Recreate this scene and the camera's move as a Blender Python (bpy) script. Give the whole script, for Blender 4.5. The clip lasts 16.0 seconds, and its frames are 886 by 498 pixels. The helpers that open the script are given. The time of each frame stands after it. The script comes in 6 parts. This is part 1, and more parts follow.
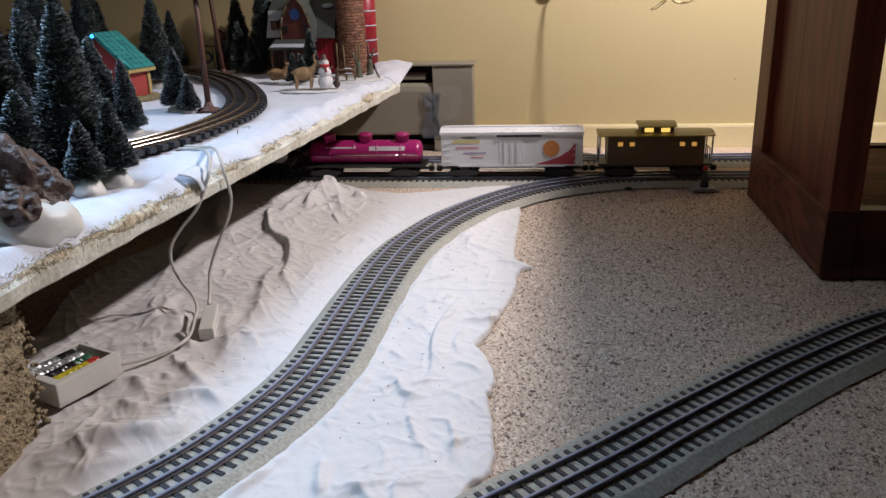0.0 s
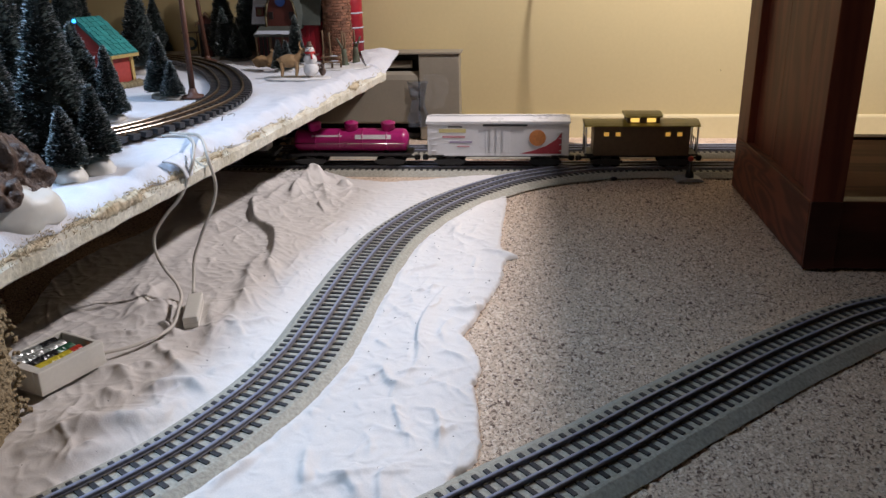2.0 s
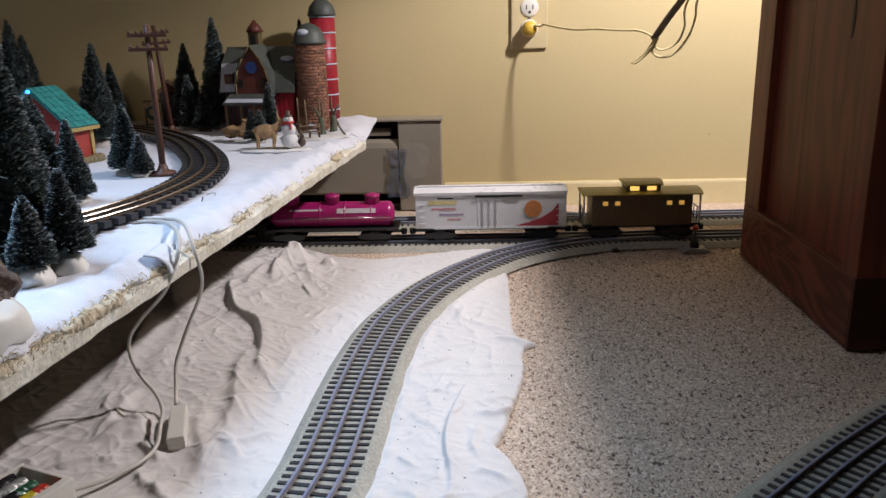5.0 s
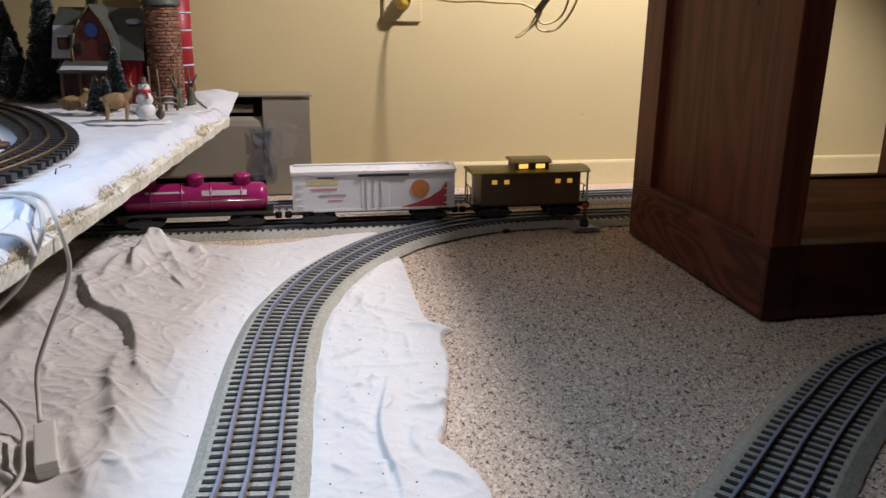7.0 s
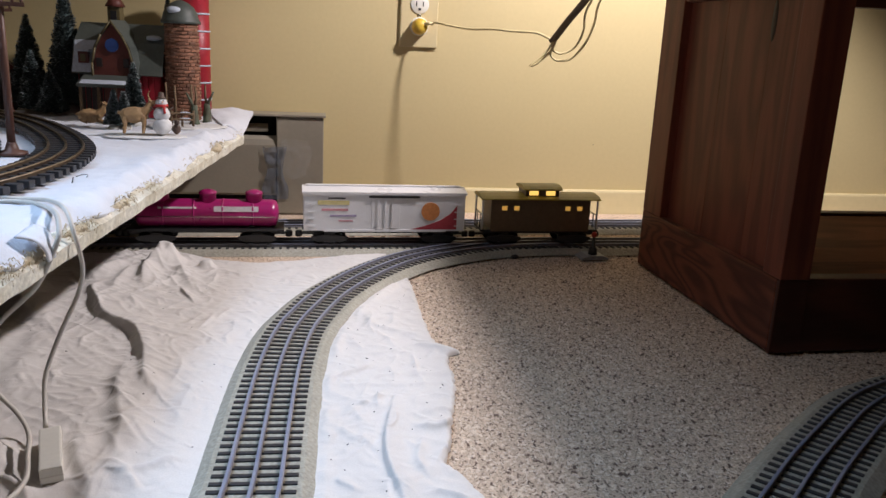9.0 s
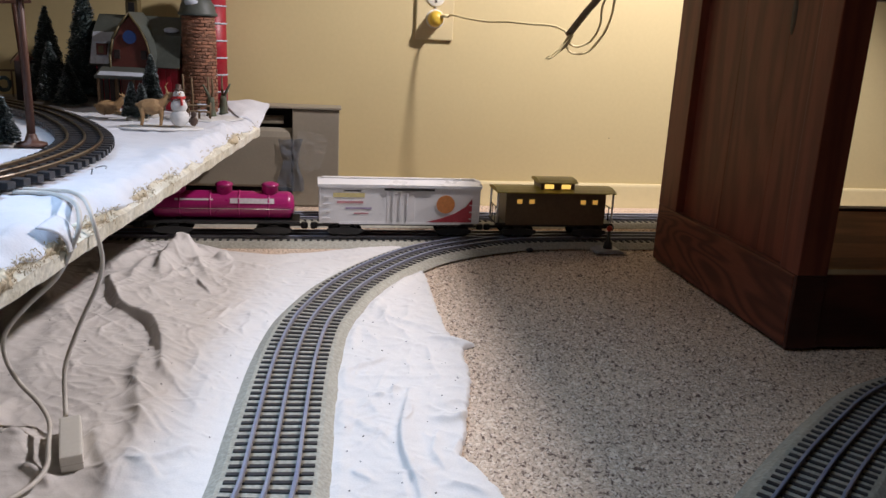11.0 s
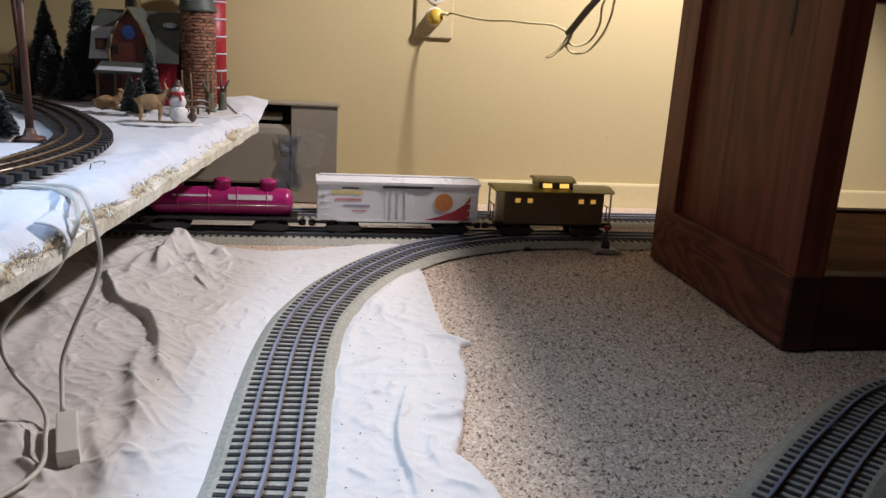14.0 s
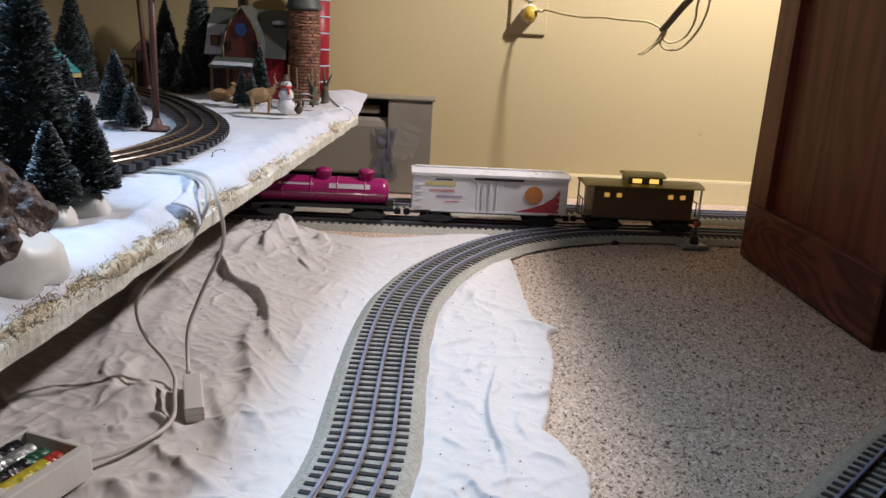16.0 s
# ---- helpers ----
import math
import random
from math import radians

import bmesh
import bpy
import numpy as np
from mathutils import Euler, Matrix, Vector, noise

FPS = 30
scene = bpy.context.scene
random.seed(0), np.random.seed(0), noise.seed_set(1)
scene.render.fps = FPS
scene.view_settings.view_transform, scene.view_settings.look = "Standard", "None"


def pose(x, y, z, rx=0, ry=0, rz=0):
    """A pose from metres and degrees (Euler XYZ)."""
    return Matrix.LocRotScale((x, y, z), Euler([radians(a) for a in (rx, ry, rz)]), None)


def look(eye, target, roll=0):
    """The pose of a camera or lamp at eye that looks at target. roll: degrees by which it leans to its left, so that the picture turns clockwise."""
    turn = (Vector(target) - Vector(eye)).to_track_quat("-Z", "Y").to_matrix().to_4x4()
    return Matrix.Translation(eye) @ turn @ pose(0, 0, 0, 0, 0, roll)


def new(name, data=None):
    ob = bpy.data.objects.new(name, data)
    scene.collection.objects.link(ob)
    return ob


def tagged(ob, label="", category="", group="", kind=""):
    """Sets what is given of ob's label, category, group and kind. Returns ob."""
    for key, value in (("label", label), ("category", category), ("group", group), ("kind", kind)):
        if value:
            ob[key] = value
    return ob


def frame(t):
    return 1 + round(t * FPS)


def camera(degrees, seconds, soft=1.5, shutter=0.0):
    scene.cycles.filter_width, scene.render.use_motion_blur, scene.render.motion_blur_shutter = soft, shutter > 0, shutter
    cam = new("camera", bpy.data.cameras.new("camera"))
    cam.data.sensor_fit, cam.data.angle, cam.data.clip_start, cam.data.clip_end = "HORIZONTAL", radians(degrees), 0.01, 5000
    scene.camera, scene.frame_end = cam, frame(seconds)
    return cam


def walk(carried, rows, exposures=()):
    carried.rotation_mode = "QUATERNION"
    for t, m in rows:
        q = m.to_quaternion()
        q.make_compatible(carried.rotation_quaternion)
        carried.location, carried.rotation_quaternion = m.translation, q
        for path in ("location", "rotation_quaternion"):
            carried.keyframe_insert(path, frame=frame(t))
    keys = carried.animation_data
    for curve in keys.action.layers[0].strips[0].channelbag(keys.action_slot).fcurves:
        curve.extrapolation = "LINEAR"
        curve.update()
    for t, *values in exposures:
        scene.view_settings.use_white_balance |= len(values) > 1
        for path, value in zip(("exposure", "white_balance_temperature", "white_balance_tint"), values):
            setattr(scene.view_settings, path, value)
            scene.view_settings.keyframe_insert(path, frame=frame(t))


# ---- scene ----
cam = camera(58.1, 16.0)
PATH = [
    (0, (0.008, -1.713, 0.379), (-0.239, 0.153, -0.295), -1.8),
    (0.5, (0.008, -1.713, 0.379), (-0.225, 0.153, -0.302), -1.3),
    (1, (0.008, -1.713, 0.379), (-0.221, 0.151, -0.309), -1.2),
    (1.5, (0.007, -1.712, 0.378), (-0.21, 0.151, -0.315), -1.0),
    (2, (0.007, -1.712, 0.378), (-0.203, 0.15, -0.322), -1.2),
    (2.5, (0.006, -1.708, 0.376), (-0.195, 0.155, -0.322), -1.4),
    (2.7, (0.002, -1.702, 0.374), (-0.225, 0.166, -0.303), -1.7),
    (3, (0.005, -1.706, 0.376), (-0.234, 0.162, -0.298), -2.4),
    (3.5, (0.004, -1.698, 0.375), (-0.170, 0.177, -0.299), -1.1),
    (3.7, (0.004, -1.696, 0.376), (-0.158, 0.184, -0.283), -0.7),
    (5.8, (-0.133, -1.543, 0.379), (-0.071, 0.379, -0.17), -1.4),
    (6, (-0.139, -1.532, 0.37), (-0.01, 0.384, -0.186), -0.7),
    (6.5, (-0.155, -1.521, 0.346), (0.134, 0.372, -0.232), -0.1),
    (7, (-0.163, -1.52, 0.332), (0.186, 0.364, -0.241), 0.9),
    (7.5, (-0.164, -1.521, 0.328), (0.2, 0.362, -0.241), 1.7),
    (8, (-0.164, -1.522, 0.327), (0.181, 0.364, -0.241), 1.4),
    (8.5, (-0.165, -1.524, 0.326), (0.15, 0.371, -0.231), 1.4),
    (9, (-0.168, -1.524, 0.326), (0.168, 0.382, -0.18), 2.7),
    (9.2, (-0.17, -1.524, 0.325), (0.135, 0.379, -0.21), 2.7),
    (11.5, (-0.171, -1.525, 0.328), (0.135, 0.381, -0.196), 2.9),
    (12, (-0.171, -1.526, 0.329), (0.138, 0.38, -0.196), 3.0),
    (12.5, (-0.17, -1.525, 0.328), (0.137, 0.381, -0.196), 3.0),
    (13, (-0.169, -1.526, 0.327), (0.132, 0.378, -0.206), 3.1),
    (13.5, (-0.171, -1.525, 0.325), (0.134, 0.378, -0.207), 3.1),
    (14, (-0.172, -1.525, 0.327), (0.139, 0.379, -0.203), 3.4),
    (14.5, (-0.173, -1.524, 0.327), (0.137, 0.379, -0.202), 3.4),
    (15, (-0.172, -1.526, 0.328), (0.137, 0.379, -0.199), 3.4),
    (15.5, (-0.175, -1.532, 0.33), (0.09, 0.38, -0.195), 3.9),
    (16, (-0.186, -1.567, 0.332), (-0.083, 0.352, -0.224), 3.3),
]
walk(cam, [(t, look(eye, target, roll)) for t, eye, target, roll in PATH])

scene.view_settings.exposure = 0.0

# ---- light ----
world = bpy.data.worlds.new("world")
scene.world = world
world.use_nodes = True
world.node_tree.nodes["Background"].inputs[0].default_value = (0.6, 0.7, 1.0, 1)
world.node_tree.nodes["Background"].inputs[1].default_value = 0.05


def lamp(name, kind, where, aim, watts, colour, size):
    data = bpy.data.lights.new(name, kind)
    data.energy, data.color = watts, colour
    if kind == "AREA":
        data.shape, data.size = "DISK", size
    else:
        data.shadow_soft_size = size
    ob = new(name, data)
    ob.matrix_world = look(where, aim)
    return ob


shade = lamp("standing_lamp_light", "SPOT", (0.49, -0.48, 0.915), (0.33, -0.47, 0), 50.0, (1.0, 0.925, 0.945), 0.026)
shade.data.spot_size, shade.data.spot_blend = radians(126), 0.42
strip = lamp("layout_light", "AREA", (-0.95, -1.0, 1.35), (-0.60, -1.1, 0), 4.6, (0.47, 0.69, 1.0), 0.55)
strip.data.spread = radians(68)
# Unseen warm fill, added overhead to lift carpet, track and the stand's side.
room = lamp("room_fill_light", "AREA", (-1.1, -1.1, 2.44), (-1.1, -1.1, 0), 3.7, (1.0, 0.84, 0.72), 0.35)


# ---- materials ----
def mat(name, colour, rough=0.6, metal=0.0, second=None, scale=18.0, amount=0.5, fine=260.0, grain=0.12, bump=0.15, depth=0.0008,
        stretch=(1, 1, 1), each=0.0, coat=0.0, glow=None, trans=0.0, alpha=1.0, sheen=0.0):
    """A surface with slow patches of a second colour, fine grain and relief. each: how much single pieces differ."""
    m = bpy.data.materials.new(name)
    m.use_nodes = True
    nt = m.node_tree
    ns, ln = nt.nodes, nt.links
    p = ns["Principled BSDF"]
    second = second or tuple(c * 0.78 for c in colour)
    co = ns.new("ShaderNodeTexCoord")
    mp = ns.new("ShaderNodeMapping")
    mp.inputs["Scale"].default_value = stretch
    ln.new(co.outputs["Object"], mp.inputs["Vector"])

    def noise_at(s, detail=3.0):
        n = ns.new("ShaderNodeTexNoise")
        n.inputs["Scale"].default_value, n.inputs["Detail"].default_value = s, detail
        ln.new(mp.outputs[0], n.inputs["Vector"])
        return n
    slow, quick = noise_at(scale), noise_at(fine, 2.0)
    ramp = ns.new("ShaderNodeValToRGB")
    ramp.color_ramp.elements[0].position, ramp.color_ramp.elements[1].position = 0.5 - amount / 2, 0.5 + amount / 2
    ramp.color_ramp.elements[0].color, ramp.color_ramp.elements[1].color = (*second, 1), (*colour, 1)
    ln.new(slow.outputs["Fac"], ramp.inputs[0])
    hsv = ns.new("ShaderNodeHueSaturation")
    ln.new(ramp.outputs[0], hsv.inputs["Color"])
    mr = ns.new("ShaderNodeMapRange")
    mr.inputs["From Min"].default_value, mr.inputs["From Max"].default_value = 0.25, 0.75
    mr.inputs["To Min"].default_value, mr.inputs["To Max"].default_value = 1 - grain, 1 + grain
    ln.new(quick.outputs["Fac"], mr.inputs["Value"])
    value = mr.outputs[0]
    if each:
        oi = ns.new("ShaderNodeObjectInfo")
        er = ns.new("ShaderNodeMapRange")
        er.inputs["To Min"].default_value, er.inputs["To Max"].default_value = 1 - each, 1 + each
        ln.new(oi.outputs["Random"], er.inputs["Value"])
        mu = ns.new("ShaderNodeMath")
        mu.operation = "MULTIPLY"
        ln.new(value, mu.inputs[0]), ln.new(er.outputs[0], mu.inputs[1])
        value = mu.outputs[0]
    ln.new(value, hsv.inputs["Value"])
    ln.new(hsv.outputs[0], p.inputs["Base Color"])
    rr = ns.new("ShaderNodeMapRange")
    rr.inputs["To Min"].default_value, rr.inputs["To Max"].default_value = max(0.03, rough - 0.1), min(1, rough + 0.1)
    ln.new(slow.outputs["Fac"], rr.inputs["Value"])
    ln.new(rr.outputs[0], p.inputs["Roughness"])
    p.inputs["Metallic"].default_value = metal
    p.inputs["Coat Weight"].default_value = coat
    p.inputs["Transmission Weight"].default_value = trans
    p.inputs["Alpha"].default_value = alpha
    p.inputs["Sheen Weight"].default_value = sheen
    if glow:
        p.inputs["Emission Color"].default_value = (*glow[:3], 1)
        p.inputs["Emission Strength"].default_value = glow[3]
    if bump:
        b = ns.new("ShaderNodeBump")
        b.inputs["Strength"].default_value, b.inputs["Distance"].default_value = bump, depth
        ln.new(quick.outputs["Fac"], b.inputs["Height"])
        ln.new(b.outputs[0], p.inputs["Normal"])
    return m


def carpet_mat():
    """Looped beige carpet with brown and pale flecks."""
    m = mat("carpet", (0.675, 0.520, 0.385), 0.95, second=(0.57, 0.435, 0.325), scale=9, fine=420, grain=0.28, bump=0.7, depth=0.003)
    ns, ln = m.node_tree.nodes, m.node_tree.links
    p = ns["Principled BSDF"]
    was = p.inputs["Base Color"].links[0].from_socket
    co = ns.new("ShaderNodeTexCoord")
    for scale, lo, hi, tone, seed in ((330, 0.53, 0.66, (0.22, 0.145, 0.105), 0), (200, 0.60, 0.66, (0.14, 0.085, 0.062), 3.3), (270, 0.55, 0.64, (0.80, 0.665, 0.535), 7.1)):
        n = ns.new("ShaderNodeTexNoise")
        n.noise_dimensions = "4D"
        n.inputs["Scale"].default_value, n.inputs["Detail"].default_value, n.inputs["W"].default_value = scale, 1.5, seed
        ln.new(co.outputs["Object"], n.inputs["Vector"])
        r = ns.new("ShaderNodeMapRange")
        r.inputs["From Min"].default_value, r.inputs["From Max"].default_value = lo, hi
        ln.new(n.outputs["Fac"], r.inputs["Value"])
        mx = ns.new("ShaderNodeMix")
        mx.data_type = "RGBA"
        mx.inputs["B"].default_value = (*tone, 1)
        ln.new(r.outputs[0], mx.inputs["Factor"])
        ln.new(was, mx.inputs["A"])
        was = mx.outputs["Result"]
    ln.new(was, p.inputs["Base Color"])
    return m


def wood_mat(name, light, dark, along, rough=0.35, scale=1.0, rings=34.0):
    """Stained wood: bands that run along one axis, bent by noise, with fine pores."""
    m = bpy.data.materials.new(name)
    m.use_nodes = True
    ns, ln = m.node_tree.nodes, m.node_tree.links
    p = ns["Principled BSDF"]
    co = ns.new("ShaderNodeTexCoord")
    mp = ns.new("ShaderNodeMapping")
    sc = [7.0 * scale] * 3
    sc["xyz".index(along)] = 1.1 * scale
    mp.inputs["Scale"].default_value = sc
    ln.new(co.outputs["Object"], mp.inputs["Vector"])
    n = ns.new("ShaderNodeTexNoise")
    n.inputs["Scale"].default_value, n.inputs["Detail"].default_value, n.inputs["Distortion"].default_value = 1.6, 2.0, 0.6
    ln.new(mp.outputs[0], n.inputs["Vector"])
    ring = ns.new("ShaderNodeMath")
    ring.operation = "MULTIPLY"
    ring.inputs[1].default_value = rings
    ln.new(n.outputs["Fac"], ring.inputs[0])
    sn = ns.new("ShaderNodeMath")
    sn.operation = "SINE"
    ln.new(ring.outputs[0], sn.inputs[0])
    ramp = ns.new("ShaderNodeValToRGB")
    ramp.color_ramp.elements[0].color, ramp.color_ramp.elements[1].color = (*dark, 1), (*light, 1)
    mr = ns.new("ShaderNodeMapRange")
    mr.inputs["From Min"].default_value, mr.inputs["From Max"].default_value = -1.2, 0.6
    ln.new(sn.outputs[0], mr.inputs["Value"])
    ln.new(mr.outputs[0], ramp.inputs[0])
    f = ns.new("ShaderNodeTexNoise")
    f.inputs["Scale"].default_value = 30.0
    ln.new(mp.outputs[0], f.inputs["Vector"])
    hsv = ns.new("ShaderNodeHueSaturation")
    fr = ns.new("ShaderNodeMapRange")
    fr.inputs["To Min"].default_value, fr.inputs["To Max"].default_value = 0.8, 1.2
    ln.new(f.outputs["Fac"], fr.inputs["Value"])
    ln.new(fr.outputs[0], hsv.inputs["Value"])
    ln.new(ramp.outputs[0], hsv.inputs["Color"])
    ln.new(hsv.outputs[0], p.inputs["Base Color"])
    p.inputs["Roughness"].default_value = rough + 0.1
    p.inputs["Specular IOR Level"].default_value = 0.25
    b = ns.new("ShaderNodeBump")
    b.inputs["Strength"].default_value, b.inputs["Distance"].default_value = 0.12, 0.0006
    ln.new(f.outputs["Fac"], b.inputs["Height"])
    ln.new(b.outputs[0], p.inputs["Normal"])
    return m


M_WALL = mat("wall_paint", (0.62, 0.505, 0.268), 0.75, second=(0.58, 0.47, 0.248), scale=3, fine=140, grain=0.02, bump=0.12, depth=0.001)
M_BASE = mat("baseboard_paint", (0.66, 0.55, 0.31), 0.5, second=(0.62, 0.515, 0.29), scale=9, fine=90, grain=0.03, bump=0.05)
M_CEIL = mat("ceiling_paint", (0.8, 0.79, 0.76), 0.9)
M_CARPET = carpet_mat()
M_CLOTH = mat("white_cotton", (0.715, 0.685, 0.66), 0.9, second=(0.66, 0.625, 0.60), scale=7, fine=700, grain=0.05, bump=0.25, depth=0.0007, sheen=0.2)


def creased(m, scale, depth, strength):
    """Adds fine crease lines to a cloth: ridged noise, bent, as relief."""
    ns, ln = m.node_tree.nodes, m.node_tree.links
    p = ns["Principled BSDF"]
    co = ns.new("ShaderNodeTexCoord")
    b = ns.new("ShaderNodeBump")
    b.inputs["Strength"].default_value, b.inputs["Distance"].default_value = strength, depth
    n = ns.new("ShaderNodeTexNoise")
    n.noise_type = "RIDGED_MULTIFRACTAL"
    n.inputs["Scale"].default_value, n.inputs["Detail"].default_value, n.inputs["Distortion"].default_value, n.inputs["Roughness"].default_value = scale, 3.5, 0.9, 0.45
    ln.new(co.outputs["Object"], n.inputs["Vector"])
    ln.new(n.outputs["Fac"], b.inputs["Height"])
    ln.new(p.inputs["Normal"].links[0].from_socket, b.inputs["Normal"])
    ln.new(b.outputs[0], p.inputs["Normal"])


creased(M_CLOTH, 15.0, 0.0042, 0.8)
creased(M_CLOTH, 48.0, 0.0028, 1.0)
M_BED = mat("grey_roadbed", (0.385, 0.365, 0.305), 0.6, second=(0.33, 0.315, 0.26), scale=16, fine=300, grain=0.24, bump=0.6, depth=0.0016)
M_TIE = mat("tie_black", (0.034, 0.033, 0.036), 0.5, second=(0.023, 0.022, 0.025), scale=40, fine=400, each=0.25, bump=0.3)
M_RAIL = mat("rail_steel", (0.24, 0.24, 0.275), 0.38, 0.12, second=(0.18, 0.18, 0.21), scale=30, fine=300, grain=0.08, bump=0.05)
M_RAILDARK = mat("rail_dark", (0.19, 0.19, 0.22), 0.40, 0.12, second=(0.14, 0.14, 0.165), scale=30, fine=300, grain=0.08, bump=0.05)
# Worn head; its blue tint is reflected lamp light put into the colour.
M_RAILHEAD = mat("rail_head_worn_blue_sheen", (0.40, 0.42, 0.51), 0.34, 0.35, second=(0.27, 0.30, 0.45), scale=40, fine=300, grain=0.06, bump=0.05)
M_RUSTHEAD = mat("rail_head_rusty", (0.50, 0.45, 0.39), 0.32, 1.0, second=(0.34, 0.28, 0.22), scale=60, fine=300, grain=0.1, bump=0.05)
M_CLIP = mat("rail_clip", (0.30, 0.27, 0.19), 0.45, 0.5, second=(0.20, 0.18, 0.13), scale=60, fine=400, bump=0.1)
M_BOARD = mat("painted_board", (0.72, 0.70, 0.61), 0.8, second=(0.56, 0.52, 0.41), scale=30, amount=0.3, fine=200, grain=0.2, bump=0.5, depth=0.002)
M_SNOW = mat("snow_batting", (0.70, 0.72, 0.78), 0.95, second=(0.64, 0.66, 0.72), scale=20, fine=500, grain=0.03, bump=0.35, depth=0.0016, sheen=0.3)
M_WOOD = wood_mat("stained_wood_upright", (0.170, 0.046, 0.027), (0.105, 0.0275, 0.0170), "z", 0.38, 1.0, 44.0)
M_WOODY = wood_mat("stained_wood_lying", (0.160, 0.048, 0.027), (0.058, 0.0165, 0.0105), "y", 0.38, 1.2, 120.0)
# Darker copy of the stand wood: the front's shade is put into the colour.
M_WOODX_SHADED = wood_mat("stained_wood_cross_shaded", (0.080, 0.024, 0.015), (0.042, 0.0125, 0.0085), "x", 0.38)
M_SHELF = wood_mat("shelf_wood", (0.24, 0.095, 0.048), (0.14, 0.055, 0.028), "x", 0.7)
M_HEAT = mat("heater_enamel", (0.31, 0.275, 0.215), 0.45, second=(0.265, 0.235, 0.185), scale=10, fine=200, grain=0.04, bump=0.06)
M_DARKBROWN = mat("rough_dark_brown", (0.065, 0.042, 0.028), 0.8, second=(0.045, 0.03, 0.02), scale=12, fine=120, grain=0.15, bump=0.3)
M_DARK = mat("dark_gap", (0.02, 0.019, 0.018), 0.7)


# ---- mesh helpers ----
def part(name, bm, material, parent=None, label="", smooth=False):
    """Links a bmesh as one mesh object, under a thing where one is given."""
    me = bpy.data.meshes.new(name)
    bm.normal_update()
    bm.to_mesh(me)
    bm.free()
    for m in material if isinstance(material, (list, tuple)) else (material,):
        me.materials.append(m)
    if smooth:
        me.polygons.foreach_set("use_smooth", [True] * len(me.polygons))
    ob = new(name, me)
    if parent:
        ob.parent = parent
    if label:
        ob["label"] = label
    return ob


def thing(name, m, label, category, group="", kind=""):
    ob = new(name)
    ob.empty_display_size = 0.02
    ob.matrix_world = m
    return tagged(ob, label, category, group, kind)


def bx(bm, x0, x1, y0, y1, z0, z1, bevel=0.0, mi=0, m=None):
    """Adds a box, with bevelled edges where asked."""
    r = bmesh.ops.create_cube(bm, size=1)
    vs = r["verts"]
    for v in vs:
        v.co = Vector(((x0 + x1) / 2 + v.co.x * (x1 - x0), (y0 + y1) / 2 + v.co.y * (y1 - y0), (z0 + z1) / 2 + v.co.z * (z1 - z0)))
        if m:
            v.co = m @ v.co
    fs = {f for v in vs for f in v.link_faces}
    for f in fs:
        f.material_index = mi
    if bevel:
        es = list({e for v in vs for e in v.link_edges})
        bmesh.ops.bevel(bm, geom=es, offset=bevel, segments=2, affect="EDGES", profile=0.6, material=mi)
    return bm


def box(*a, **k):
    return bx(bmesh.new(), *a, **k)


def lathe(bm, rows, n=20, m=None, mi=0, caps=True):
    """Adds a turned shape: rows of radius and height round z."""
    rings = []
    for r, z in rows:
        ring = []
        for i in range(n):
            a = math.tau * i / n
            c = Vector((r * math.cos(a), r * math.sin(a), z))
            ring.append(bm.verts.new(m @ c if m else c))
        rings.append(ring)
    for a, b in zip(rings, rings[1:]):
        for i in range(n):
            f = bm.faces.new((a[i], a[(i + 1) % n], b[(i + 1) % n], b[i]))
            f.material_index, f.smooth = mi, True
    if caps:
        for ring in (rings[0][::-1], rings[-1]):
            f = bm.faces.new(ring)
            f.material_index = mi
    return bm


def tube(bm, pts, r, n=8, mi=0):
    """Adds a round tube along points."""
    pts = [Vector(p) for p in pts]
    rings, side = [], None
    for i, p in enumerate(pts):
        d = (pts[min(i + 1, len(pts) - 1)] - pts[max(i - 1, 0)]).normalized()
        side = (side or Vector((0.31, 0.77, 0.55)))
        side = (side - d * side.dot(d)).normalized()
        up = d.cross(side)
        rr = r(i / (len(pts) - 1)) if callable(r) else r
        rings.append([bm.verts.new(p + (side * math.cos(math.tau * k / n) + up * math.sin(math.tau * k / n)) * rr) for k in range(n)])
    for a, b in zip(rings, rings[1:]):
        for k in range(n):
            f = bm.faces.new((a[k], a[(k + 1) % n], b[(k + 1) % n], b[k]))
            f.smooth, f.material_index = True, mi
    bm.faces.new(rings[0][::-1]).material_index = mi
    bm.faces.new(rings[-1]).material_index = mi
    return bm


def spline(pts, step=0.01):
    """A smooth line through points, cut into even steps."""
    pts = [Vector((*p, 0)) if len(p) == 2 else Vector(p) for p in pts]
    raw = []
    for i in range(len(pts) - 1):
        p0, p1, p2, p3 = pts[max(i - 1, 0)], pts[i], pts[i + 1], pts[min(i + 2, len(pts) - 1)]
        for k in range(24):
            t = k / 24
            raw.append(0.5 * (2 * p1 + (p2 - p0) * t + (2 * p0 - 5 * p1 + 4 * p2 - p3) * t * t + (3 * p1 - p0 - 3 * p2 + p3) * t ** 3))
    raw.append(pts[-1])
    out, left = [raw[0].copy()], step
    for a, b in zip(raw, raw[1:]):
        d = (b - a).length
        while d >= left and d > 0:
            a = a + (b - a) * (left / d)
            out.append(a.copy())
            d, left = (b - a).length, step
        left -= d
    return out


